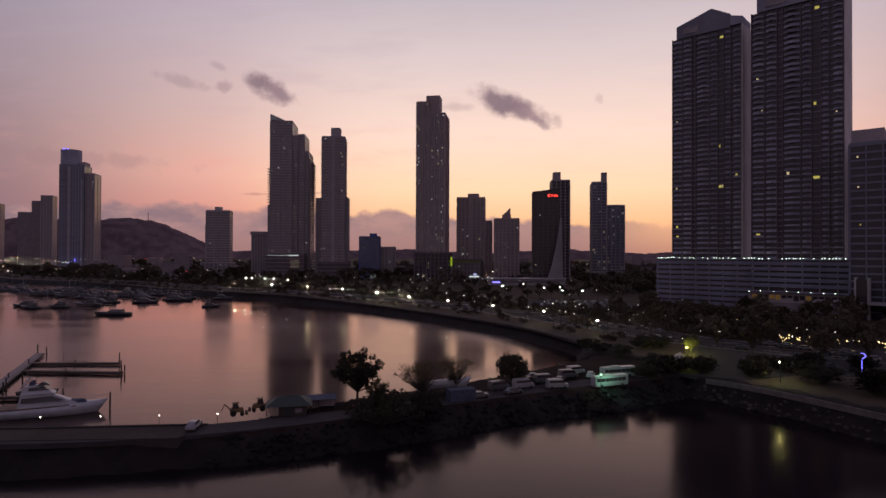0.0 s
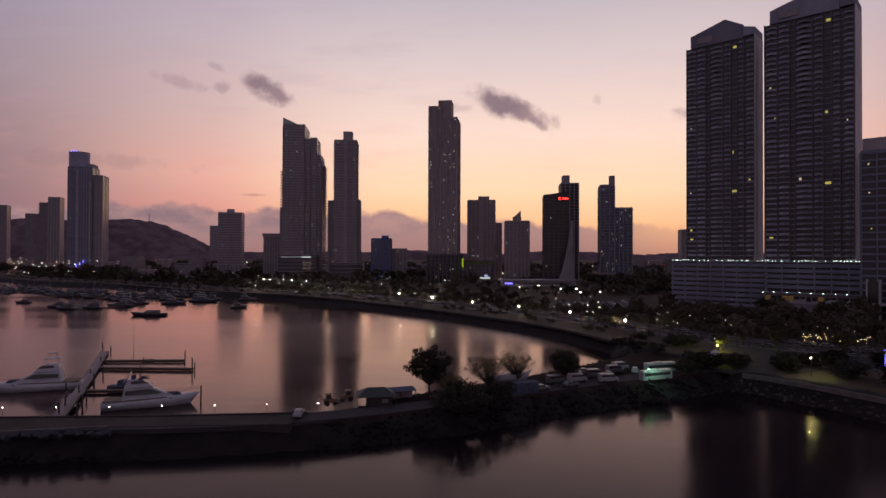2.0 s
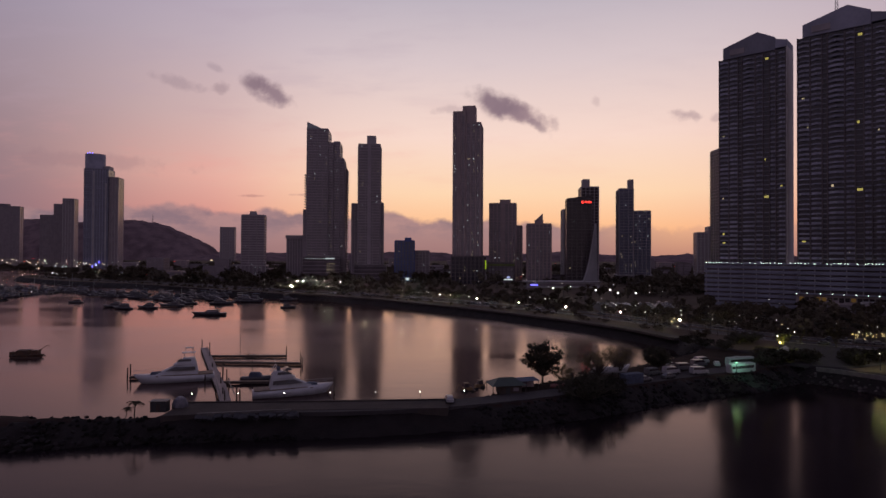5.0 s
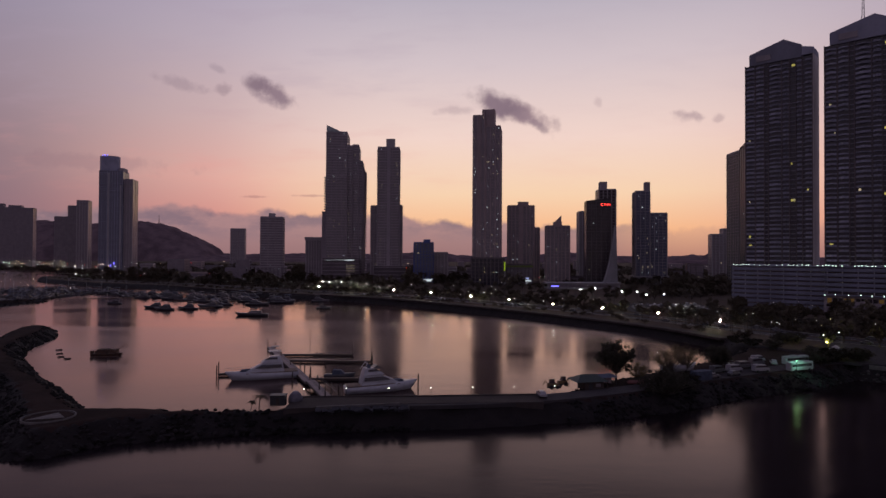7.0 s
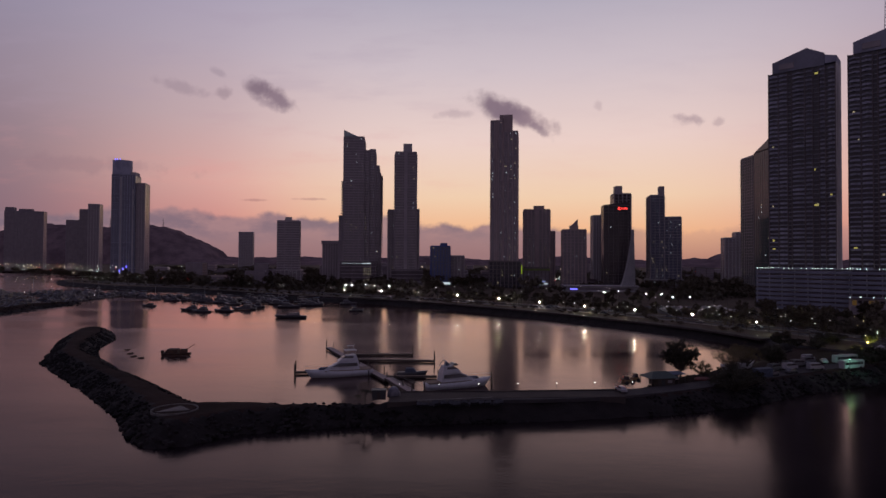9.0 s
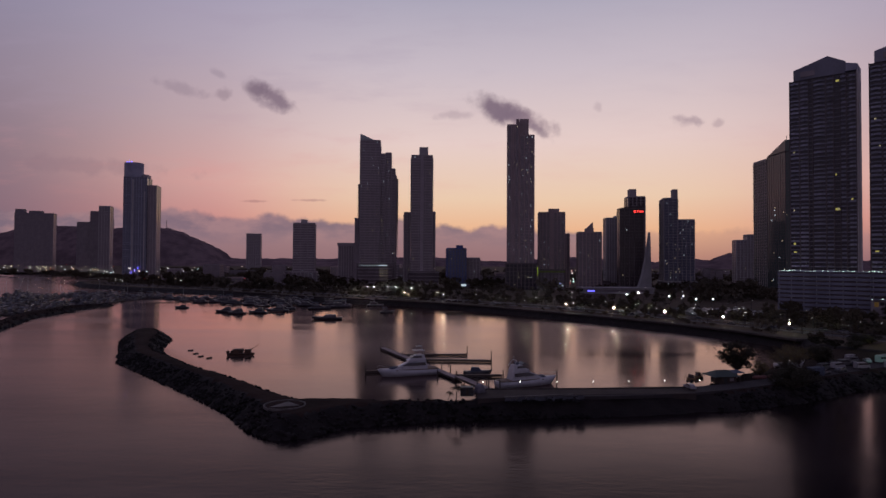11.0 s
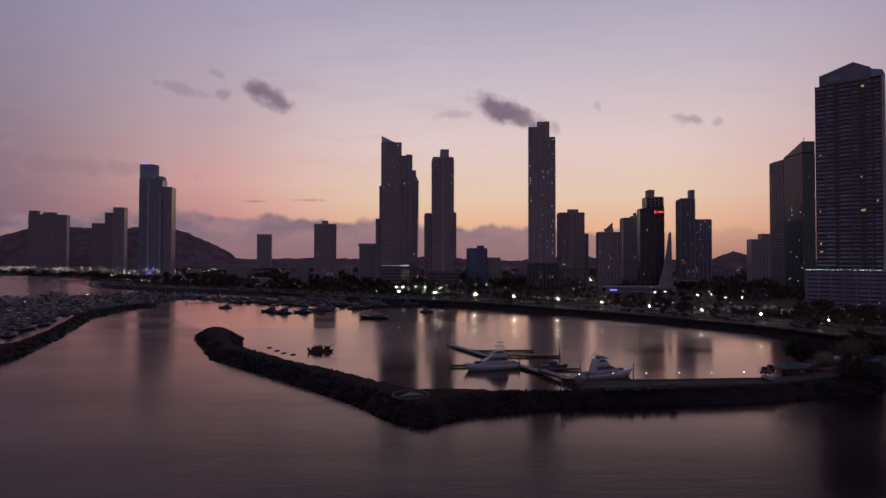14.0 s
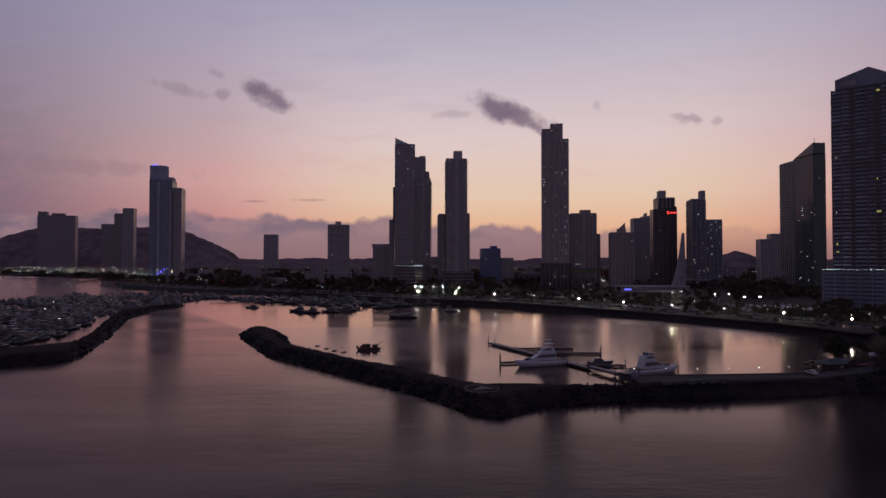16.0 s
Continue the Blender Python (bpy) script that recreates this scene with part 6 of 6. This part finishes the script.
for x, y, h in ((-139.8, 206, 4.2), (-136.8, 206, 3.0), (-93.3, 174, 4.4), (-93.3, 175.6, 2.6), (-102.3, 189.2, 4.2), (-139.3, 149.2, 3.6), (-139.3, 151, 4.4), (-75, 135.5, 4.0), (-120, 165, 2.4), (-117, 166.5, 2.4), (-112.6, 154.2, 3.2), (-109.5, 149, 3.2),
                (-107.5, 139, 3.0), (-105, 138, 3.0), (-98.5, 117, 4.2), (-95, 118, 4.2), (-101.5, 124, 3.4), (-98.5, 125.5, 3.4), (-110, 174.5, 2.0), (-116, 188.5, 2.0), (-129, 186, 2.4), (-91.5, 144.6, 2.6), (-114, 144, 2.6)):
    bm = bmesh.new()
    tube(bm, (x, y, -2.5), (x + DICE.uniform(-0.1, 0.1), y, h), 0.22, 0.18, 8)
    part("mooring_post", bm, PILE_WOOD, d)
bm = bmesh.new()
for z in (2.6, 3.1):
    tube(bm, (-98.3, 114, z + 0.7), (-108, 136.5, z), 0.05, 0.05, 5)
    tube(bm, (-95.2, 115, z + 0.7), (-105.2, 137.8, z), 0.05, 0.05, 5)
part("handrail", bm, METAL_D, d)
bm = bmesh.new()
tube(bm, (-118, 186, 0.9), (-118, 186, 11.5), 0.09, 0.05, 6)
part("tall_pole", bm, METAL_D, d)

t = thing("dark_boat", toward((-105, 148.5), (-94, 148.5)), "small dark fishing boat moored at the finger pier", "boat")
bm = bmesh.new()
hull(bm, 10, 3.2, 1.2)
part("hull", bm, GEL_D, t, "", True)
bm = bmesh.new()
house(bm, 2.5, 6.5, 2.4, 1.9, 1.2, 2.6, 0.2, 1.2)
part("cabin", bm, CANVAS, t)
bm = bmesh.new()
tube(bm, (4.5, 0, 2.5), (4.2, 0, 4.6), 0.05, 0.04, 5)
tube(bm, (0.8, 0.9, 1.2), (-0.6, 1.2, 3.4), 0.03, 0.02, 4)
part("rods", bm, METAL_D, t)
t = thing("dinghy", pose(-118, 192, 0, 0, 0, 5), "small dark rowing dinghy beside the dock", "dinghy")
bm = bmesh.new()
hull(bm, 3.6, 1.4, 0.5, 0.2, n=7)
part("hull", bm, GEL_D, t, "", True)
bm = bmesh.new()
box(bm, 1.0, 1.3, -0.6, 0.6, 0.5, 0.58)
part("thwart", bm, TEAK, t)

# ---- things on the breakwater ----
GREEN_ROOF = material("green_sheet_roof", (0.018, 0.034, 0.026), (0.014, 0.024, 0.02), 0.6, scale=0.5)
TYRE = material("black_rubber", (0.02, 0.02, 0.02), rough=0.9)
CAR_W = material("white_car_paint", (0.28, 0.27, 0.29), (0.22, 0.21, 0.23), 0.3, scale=0.3, wear=0.05)
COACH_W = material("white_coach_paint", (0.33, 0.33, 0.34), (0.27, 0.27, 0.28), 0.3, scale=0.3, wear=0.05)
CAR_D = material("dark_car_paint", (0.05, 0.055, 0.07), (0.04, 0.04, 0.05), 0.3, scale=0.3, wear=0.05)
CAR_S = material("silver_car_paint", (0.15, 0.15, 0.165), (0.12, 0.12, 0.13), 0.3, metal=0.5, scale=0.3, wear=0.05)
YELLOW = material("worn_yellow_paint", (0.16, 0.09, 0.03), (0.09, 0.055, 0.03), 0.6, scale=0.8)

t = thing("boathouse", pose(-29.4, 118.2, 4.1, 0, 0, 12) @ Matrix.Scale(0.74, 4), "low shed with a dark green hipped roof", "shed")
boxed("wall", (-2.6, 4.6, -3, 3, -0.6, 2.7), PILE_WOOD, t)
bm = bmesh.new()
lo = [bm.verts.new(p) for p in ((-6, -4.2, 2.6), (6, -4.2, 2.6), (6, 4.2, 2.6), (-6, 4.2, 2.6))]
hi = [bm.verts.new(p) for p in ((-2.6, 0, 4.7), (2.6, 0, 4.7))]
for f in ((lo[0], lo[1], hi[1], hi[0]), (lo[1], lo[2], hi[1]), (lo[2], lo[3], hi[0], hi[1]), (lo[3], lo[0], hi[0]), (lo[3], lo[2], lo[1], lo[0])):
    bm.faces.new(f)
part("roof", bm, GREEN_ROOF, t)
for x in (-5.6, 5.6):
    for y in (-3.8, 3.8):
        boxed("post", (x - 0.1, x + 0.1, y - 0.1, y + 0.1, -0.6, 2.6), PILE_WOOD, t)
boxed("door", (-1, 0.4, -3.1, -3.02, -0.3, 1.9), METAL_D, t)
boxed("window", (1.6, 3.4, -3.08, -3.02, 0.7, 1.8), GLASS, t)
t = thing("open_shelter", pose(-24.6, 122, 4.1, 0, 0, 20) @ Matrix.Scale(0.75, 4), "open shelter with a dull grey sheet roof", "shelter")
bm = bmesh.new()
prism(bm, [(-5, -2.2), (5, -2.2), (5, 2.2), (-5, 2.2)], 2.6, 0, [2.7, 2.7, 3.2, 3.2])
part("roof", bm, CANVAS, t)
for x in (-4.6, 0, 4.6):
    for y in (-2, 2):
        boxed("post", (x - 0.08, x + 0.08, y - 0.08, y + 0.08, -0.6, 2.62), METAL_D, t)
boxed("back_wall", (-4.8, 4.8, 1.6, 1.75, -0.5, 2.0), CONC_B, t)
t = thing("storage_box", pose(-105.6, 98.6, 4.0, 0, 0, 3) @ Matrix.Scale(0.8, 4), "dark square storage cabin on the breakwater", "cabin")
boxed("body", (-2.1, 2.1, -1.3, 1.3, -0.2, 2.6), METAL_D, t)
boxed("roof", (-2.3, 2.3, -1.5, 1.5, 2.6, 2.75), METAL_D, t)
boxed("door", (-0.5, 0.5, -1.36, -1.31, 0, 2.0), PILE_WOOD, t)

t = thing("tarpaulin", pose(-102.2, 100.6, 4.0, 0, 0, 8) @ Matrix.Scale(0.85, 4), "pale crumpled tarpaulin over stacked gear", "tarpaulin")
bm = bmesh.new()
rg = random.Random(77)
rows = []
for j, (sc, z) in enumerate(((1.0, -0.1), (0.92, 1.2), (0.7, 2.3), (0.38, 2.9))):
    rows.append([bm.verts.new((2.0 * sc * math.cos(a) * rg.uniform(0.85, 1.1), 1.4 * sc * math.sin(a) * rg.uniform(0.85, 1.1), z + rg.uniform(-0.12, 0.12))) for a in [6.28319 * i / 16 for i in range(16)]])
for a, b in zip(rows, rows[1:]):
    for i in range(16):
        bm.faces.new((a[i], a[(i + 1) % 16], b[(i + 1) % 16], b[i]))
bm.faces.new(rows[-1])
part("sheet", bm, GEL_S, t)
boxed("pallet", (-1.6, 1.6, -1.0, 1.0, -0.2, 0.4), PILE_WOOD, t)


def car(label, paint, van=False, lamp=METAL):
    t = thing("car" if not van else "van", pose(0, 0, -500), label, "car" if not van else "van", "parked vehicles")
    bm = bmesh.new()
    L, W = (4.4, 1.75) if not van else (5.2, 1.9)
    house(bm, -L / 2, L / 2, W, W, 0.35, 0.95 if not van else 1.2, 0.05, 0.15, 0.96)
    part("body", bevelled(bm, 0.08), paint, t)
    bm = bmesh.new()
    if van:
        house(bm, -L / 2 + 0.05, L / 2 - 0.7, W * 0.97, W * 0.95, 1.2, 2.2, 0.1, 0.7, 0.93)
    else:
        house(bm, -L / 2 + 0.5, L / 2 - 0.9, W * 0.92, W * 0.9, 0.95, 1.48, 0.5, 0.8, 0.84)
    cab = part("cabin", bevelled(bm, 0.06), paint, t)
    bm = bmesh.new()
    if van:
        house(bm, -L / 2 + 0.4, L / 2 - 0.75, W * 0.98, W * 0.96, 1.45, 1.95, 0.1, 0.5, 0.965)
    else:
        house(bm, -L / 2 + 0.6, L / 2 - 1.0, W * 0.925, W * 0.905, 1.02, 1.38, 0.35, 0.55, 0.87)
    part("window", bm, GLASS_BLACK, cab)
    for x in (-L * 0.31, L * 0.31):
        for y in (-W / 2 + 0.02, W / 2 - 0.02):
            bm = bmesh.new()
            tube(bm, (x, y - 0.1, 0.33), (x, y + 0.1, 0.33), 0.33, 0.33, 12)
            part("wheel", bm, TYRE, t)
    for y in (-W * 0.36, W * 0.36):
        boxed("headlight", (L / 2 - 0.06, L / 2 + 0.02, y - 0.16, y + 0.16, 0.62, 0.78), lamp, t)
    return t


def coach(label, m):
    t = thing("coach", m, label, "bus", "parked vehicles")
    bm = bmesh.new()
    box(bm, -6, 6, -1.25, 1.25, 0.4, 3.45)
    shell = part("body", bevelled(bm, 0.22), COACH_W, t)
    for y in (-1.27, 1.24):
        for i in range(7):
            boxed("window", (-5.4 + i * 1.5, -4.0 + i * 1.5, y, y + 0.03, 1.8, 2.8), GLASS_BLACK, shell)
    boxed("windscreen", (5.98, 6.03, -1.05, 1.05, 1.3, 2.9), GLASS_BLACK, shell)
    boxed("roof_unit", (-2.5, 0.5, -0.8, 0.8, 3.45, 3.7), CAR_W, t)
    for x in (-3.6, 3.7):
        for y in (-1.15, 1.15):
            bm = bmesh.new()
            tube(bm, (x, y - 0.15, 0.5), (x, y + 0.15, 0.5), 0.5, 0.5, 14)
            part("wheel", bm, TYRE, t)
    return t


Z_M = 4.16
coach("white coach parked under a green floodlight", pose(46, 154, 4.2, 0, 0, 18) @ Matrix.Scale(0.8, 4))
coach("white coach parked at the edge of the breakwater", pose(41, 143.2, Z_M, 0, 0, 22) @ Matrix.Scale(0.8, 4))
car_w, car_d, car_s, van_w = car("white saloon car parked on tarmac", CAR_W), car("dark saloon car parked on tarmac", CAR_D), car("silver saloon car parked on tarmac", CAR_S), car("white van parked on the breakwater", CAR_W, True)
at(car_w, -43.5, 106.5, 4.3, 95)
at(van_w, 20, 141, Z_M, 20)
van_s = car("silver van parked on the breakwater", CAR_S, True)
at(van_s, 33, 153, Z_M, 20)
for x, y, a in ((26, 147, 15), (14, 139, 30)):
    copy_thing(van_s, pose(x, y, Z_M, 0, 0, a))
for x, y, a in ((28, 141, 10), (36, 158, 25)):
    copy_thing(van_w, pose(x, y, Z_M, 0, 0, a))
at(car_d, 30, 148, Z_M, 60)
at(car_s, 24, 152, Z_M, 30)
for x, y, a in ((39, 154, 70), (17, 135, 30), (9, 131, 20), (55, 157, 30), (22, 147, 40)):
    copy_thing(DICE.choice((car_d, car_s, car_w)), pose(x, y, Z_M, 0, 0, a))
at(car("dark saloon car standing at the junction with its headlights on", CAR_D, False, LAMP_W), 107, 165, 4.61, 205)
line = dense(AVENUE, 17.0)
for off in (-8.2, -4.0, 4.0, 8.2):
    for p, q2 in zip(offset_line(line, off), offset_line(line, off)[1:]):
        if -260 < p[0] < 250 and DICE.random() < 0.11:
            a = math.degrees(math.atan2(q2[1] - p[1], q2[0] - p[0])) + (180 if off < 0 else 0)
            copy_thing(DICE.choice((car_d, car_s, car_w, car_d)), pose(p[0], p[1], 4.63, 0, 0, a))
# the lit car park behind the avenue, in rows that follow it
for row in range(5):
    for i in range(13):
        x, y = 56 + 4.6 * i + 2.0 * row + DICE.uniform(-0.3, 0.3), 342 + 12 * row - 0.4 * i + DICE.uniform(-0.4, 0.4)
        if DICE.random() < 0.72 and x < 110:
            copy_thing(DICE.choice((car_d, car_s, car_w, car_w, van_w)), pose(x, y, 4.6, 0, 0, 82 + 180 * (i % 2) + DICE.uniform(-3, 3)))

t = thing("boat_on_stand", pose(2, 137, Z_M, 0, 0, 18), "pale boat hull stored ashore on timber blocks", "boat")
bm = bmesh.new()
hull(bm, 12, 3.0, 1.3)
bmesh.ops.translate(bm, verts=bm.verts[:], vec=(-6, 0, 1.2))
part("hull", bm, GEL, t, "", True)
for x in (-3.5, 0, 3):
    boxed("block", (x - 0.25, x + 0.25, -0.9, 0.9, -0.1, 0.75), PILE_WOOD, t)
t = thing("container", pose(5, 129, Z_M, 0, 0, 24), "dull grey-blue storage container with ribbed sides", "container")
boxed("body", (-3, 3, -1.2, 1.2, -0.1, 2.5), CANVAS, t)
bm = bmesh.new()
for i in range(14):
    box(bm, -2.9 + i * 0.43, -2.7 + i * 0.43, -1.28, -1.19, 0.1, 2.4)
part("ribs", bm, CANVAS, t)
boxed("door", (3.0, 3.08, -1.1, 1.1, 0.05, 2.4), METAL, t)
t = thing("tent", pose(66, 165, 4.3, 0, 0, 30), "pale pointed fabric canopy", "tent")
bm = bmesh.new()
c = bm.verts.new((0.6, 0, 4.6))
ring = [bm.verts.new((3.4 * math.cos(radians(a)), 3.0 * math.sin(radians(a)), 2.5)) for a in (0, 60, 120, 180, 240, 300)]
for i in range(6):
    bm.faces.new((ring[i], ring[(i + 1) % 6], c))
part("canopy", bm, CONC_W, t)
for a in (0, 120, 240):
    bm = bmesh.new()
    tube(bm, (3.3 * math.cos(radians(a)), 2.9 * math.sin(radians(a)), -0.3), (3.3 * math.cos(radians(a)), 2.9 * math.sin(radians(a)), 2.52), 0.06, 0.05, 6)
    part("pole", bm, METAL, t)


def digger(m, label):
    t = thing("backhoe", m @ Matrix.Scale(0.78, 4), label, "excavator", "work machines")
    bm = bmesh.new()
    house(bm, -1.8, 1.6, 1.8, 1.5, 0.9, 1.9, 0.1, 0.3)
    part("body", bm, YELLOW, t)
    bm = bmesh.new()
    house(bm, -1.2, 0.4, 1.5, 1.4, 1.9, 3.1, 0.1, 0.3, 0.9)
    part("cab", bm, GLASS_BLACK, t)
    boxed("cab_roof", (-1.2, 0.4, -0.75, 0.75, 3.1, 3.22), YELLOW, t)
    bm = bmesh.new()
    tube(bm, (-1.7, 0, 1.5), (-3.0, 0, 3.0), 0.16, 0.13, 6)
    tube(bm, (-3.0, 0, 3.0), (-3.9, 0, 1.2), 0.13, 0.1, 6)
    part("boom", bm, YELLOW, t)
    bm = bmesh.new()
    box(bm, 1.8, 2.5, -1.0, 1.0, 0.2, 0.9)
    part("bucket", bm, RUST, t)
    for x, rr in ((-1.0, 0.75), (1.1, 0.5)):
        for y in (-0.95, 0.95):
            bm = bmesh.new()
            tube(bm, (x, y - 0.2, rr), (x, y + 0.2, rr), rr, rr, 14)
            part("wheel", bm, TYRE, t)


digger(pose(-39, 116, 4.1, 0, 0, 20), "worn yellow backhoe loader parked on the quay")
digger(pose(-36, 119.5, 4.1, 0, 0, 200), "worn yellow backhoe with its boom folded")

RED_PAINT = material("faded_red_paint", (0.16, 0.05, 0.045), (0.09, 0.035, 0.03), 0.7, scale=0.8)
for x, y, a, L5 in ((-17.5, 122.5, 15, 5.0), (-12.5, 124, 40, 4.2)):
    t = thing("upturned_boat", pose(x, y, 4.75, 180, 0, a), "faded red rowing boat turned keel up", "boat", "stored rowing boats")
    bm = bmesh.new()
    hull(bm, L5, 1.7, 0.55, 0.35, n=8)
    part("hull", bm, RED_PAINT, t, "", True)
    bm = bmesh.new()
    tube(bm, (0.3, 0, -0.38), (L5 * 0.8, 0, -0.38), 0.06, 0.05, 5)
    part("keel", bm, PILE_WOOD, t)
# added concrete blocks, patchily painted, in place of the painted face below the low wall
PATCHY = material("patchily_painted_concrete", (0.065, 0.064, 0.078), (0.024, 0.021, 0.024), 0.85, scale=1.1, bump=0.5, bump_scale=2, per_object=0.6)
rg = random.Random(55)
for i in range(16):
    x = -95 + 1.25 * i + rg.uniform(-0.4, 0.4)
    y = 92.6 + (x + 95) * 0.16 + rg.uniform(-0.5, 1.2)
    t = thing("concrete_block", pose(x, y, 3.9 + rg.uniform(-0.2, 0.25), rg.uniform(20, 50), rg.uniform(-15, 15), rg.uniform(-30, 30)), "broken grey concrete block with faded paint on the rocks", "concrete block", "dumped blocks")
    bm = bmesh.new()
    s = rg.uniform(0.5, 1.0)
    box(bm, -s, s, -s * 0.7, s * 0.7, -0.45, 0.35)
    for v in bm.verts:
        v.co += Vector((rg.uniform(-0.15, 0.15), rg.uniform(-0.15, 0.15), rg.uniform(-0.1, 0.1)))
    part("block", bevelled(bm, 0.07), PATCHY, t)

# green floodlight over the coaches
t = thing("floodlight_mast", pose(38, 139.6, 3.0), "short mast with a green-white floodlight over parked coaches", "street lamp")
bm = bmesh.new()
tube(bm, (0, 0, -0.3), (0, 0, 4.6), 0.08, 0.07, 6)
part("pole", bm, METAL_D, t)
bm = bmesh.new()
box(bm, -0.22, 0.22, -0.15, 0.15, 4.6, 4.85)
part("lamp_head", bm, LAMP_G, t, "glowing green-white lamp head")
for x, y, z, w, col, rx, rz in ((38.0, 139.0, 8.3, 1500, (0.36, 1.0, 0.68), 58, -42), (38, 139.0, 8.3, 200, (0.55, 1.0, 0.34), 46, 112)):
    L = bpy.data.lights.new("flood", "SPOT")
    L.energy, L.color, L.shadow_soft_size, L.spot_size, L.spot_blend = w, col, 0.3, radians(110), 0.5
    new("flood_light", L).matrix_world = pose(x, y, z, rx, 0, rz)

# ---- rocks last ----
ROCKS = []
for i in range(8):
    bm = bmesh.new()
    bmesh.ops.create_icosphere(bm, subdivisions=1, radius=1.0)
    rg = random.Random(100 + i)
    for v in bm.verts:
        v.co *= rg.uniform(0.7, 1.15)
        v.co.z *= 0.72
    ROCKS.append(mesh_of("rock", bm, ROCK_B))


def shared_stone(me, mat):
    """The same stone in another material, made once."""
    if mat is None:
        return me
    key = me.name + "_grey"
    if key not in bpy.data.meshes:
        c = me.copy()
        c.name = key
        c.materials[0] = mat
    return bpy.data.meshes[key]


def rocks_along(outline, parent, count, as_parts, crest, slope, reach, x_range, seed, size=(0.45, 1.25), mat=None):
    """Boulders on the slopes between the water and the crest."""
    rg = random.Random(seed)
    ox, oy = [p[0] for p in outline], [p[1] for p in outline]
    xs = [rg.uniform(max(min(ox), x_range[0]), min(max(ox), x_range[1])) for _ in range(60000)]
    ys = [rg.uniform(max(min(oy), 50), min(max(oy), 620)) for _ in range(60000)]
    ins, d = inside_and_distance(np.array(xs), np.array(ys), outline)
    spots = [(xs[i], ys[i], d[i]) for i in range(60000) if ins[i] and 0.8 < d[i] < reach and not (-106 < xs[i] < -38 and 92.5 < ys[i] < 116)][:count]
    spots.sort(key=lambda s: s[1])
    bm = None
    for i, (x, y, dd) in enumerate(spots):
        s = rg.uniform(*size) * (1.15 - 0.5 * dd / reach)
        m = pose(x, y, min(crest, (dd - 1.2) / slope) + 0.05 * s, rg.uniform(-25, 25), rg.uniform(-25, 25), rg.uniform(0, 360)) @ Matrix.Diagonal((s, s * rg.uniform(0.7, 1.2), s, 1))
        me = rg.choice(ROCKS)
        if i < as_parts:
            part("rock", shared_stone(me, mat), ROCK_B, parent).matrix_basis = m
        else:
            bm = bm or ([], [])
            base = len(bm[0])
            bm[0].extend(tuple(m @ v.co) for v in me.vertices)
            bm[1].extend(tuple(base + j for j in p.vertices) for p in me.polygons)
    if bm:
        me = bpy.data.meshes.new("rubble")
        me.from_pydata(bm[0], [], bm[1])
        me.materials.append(mat or ROCK_B)
        ob = new("rubble", me)
        ob.parent = parent
        tagged(ob, "dark wet armour stones", kind="stuff")


by_name = bpy.data.objects
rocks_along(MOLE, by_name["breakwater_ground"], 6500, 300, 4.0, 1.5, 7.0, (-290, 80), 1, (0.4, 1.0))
rocks_along(SHORE, by_name["ground"], 1900, 200, 4.5, 1.05, 5.0, (50, 300), 2, (0.4, 0.85), ROCK_L)
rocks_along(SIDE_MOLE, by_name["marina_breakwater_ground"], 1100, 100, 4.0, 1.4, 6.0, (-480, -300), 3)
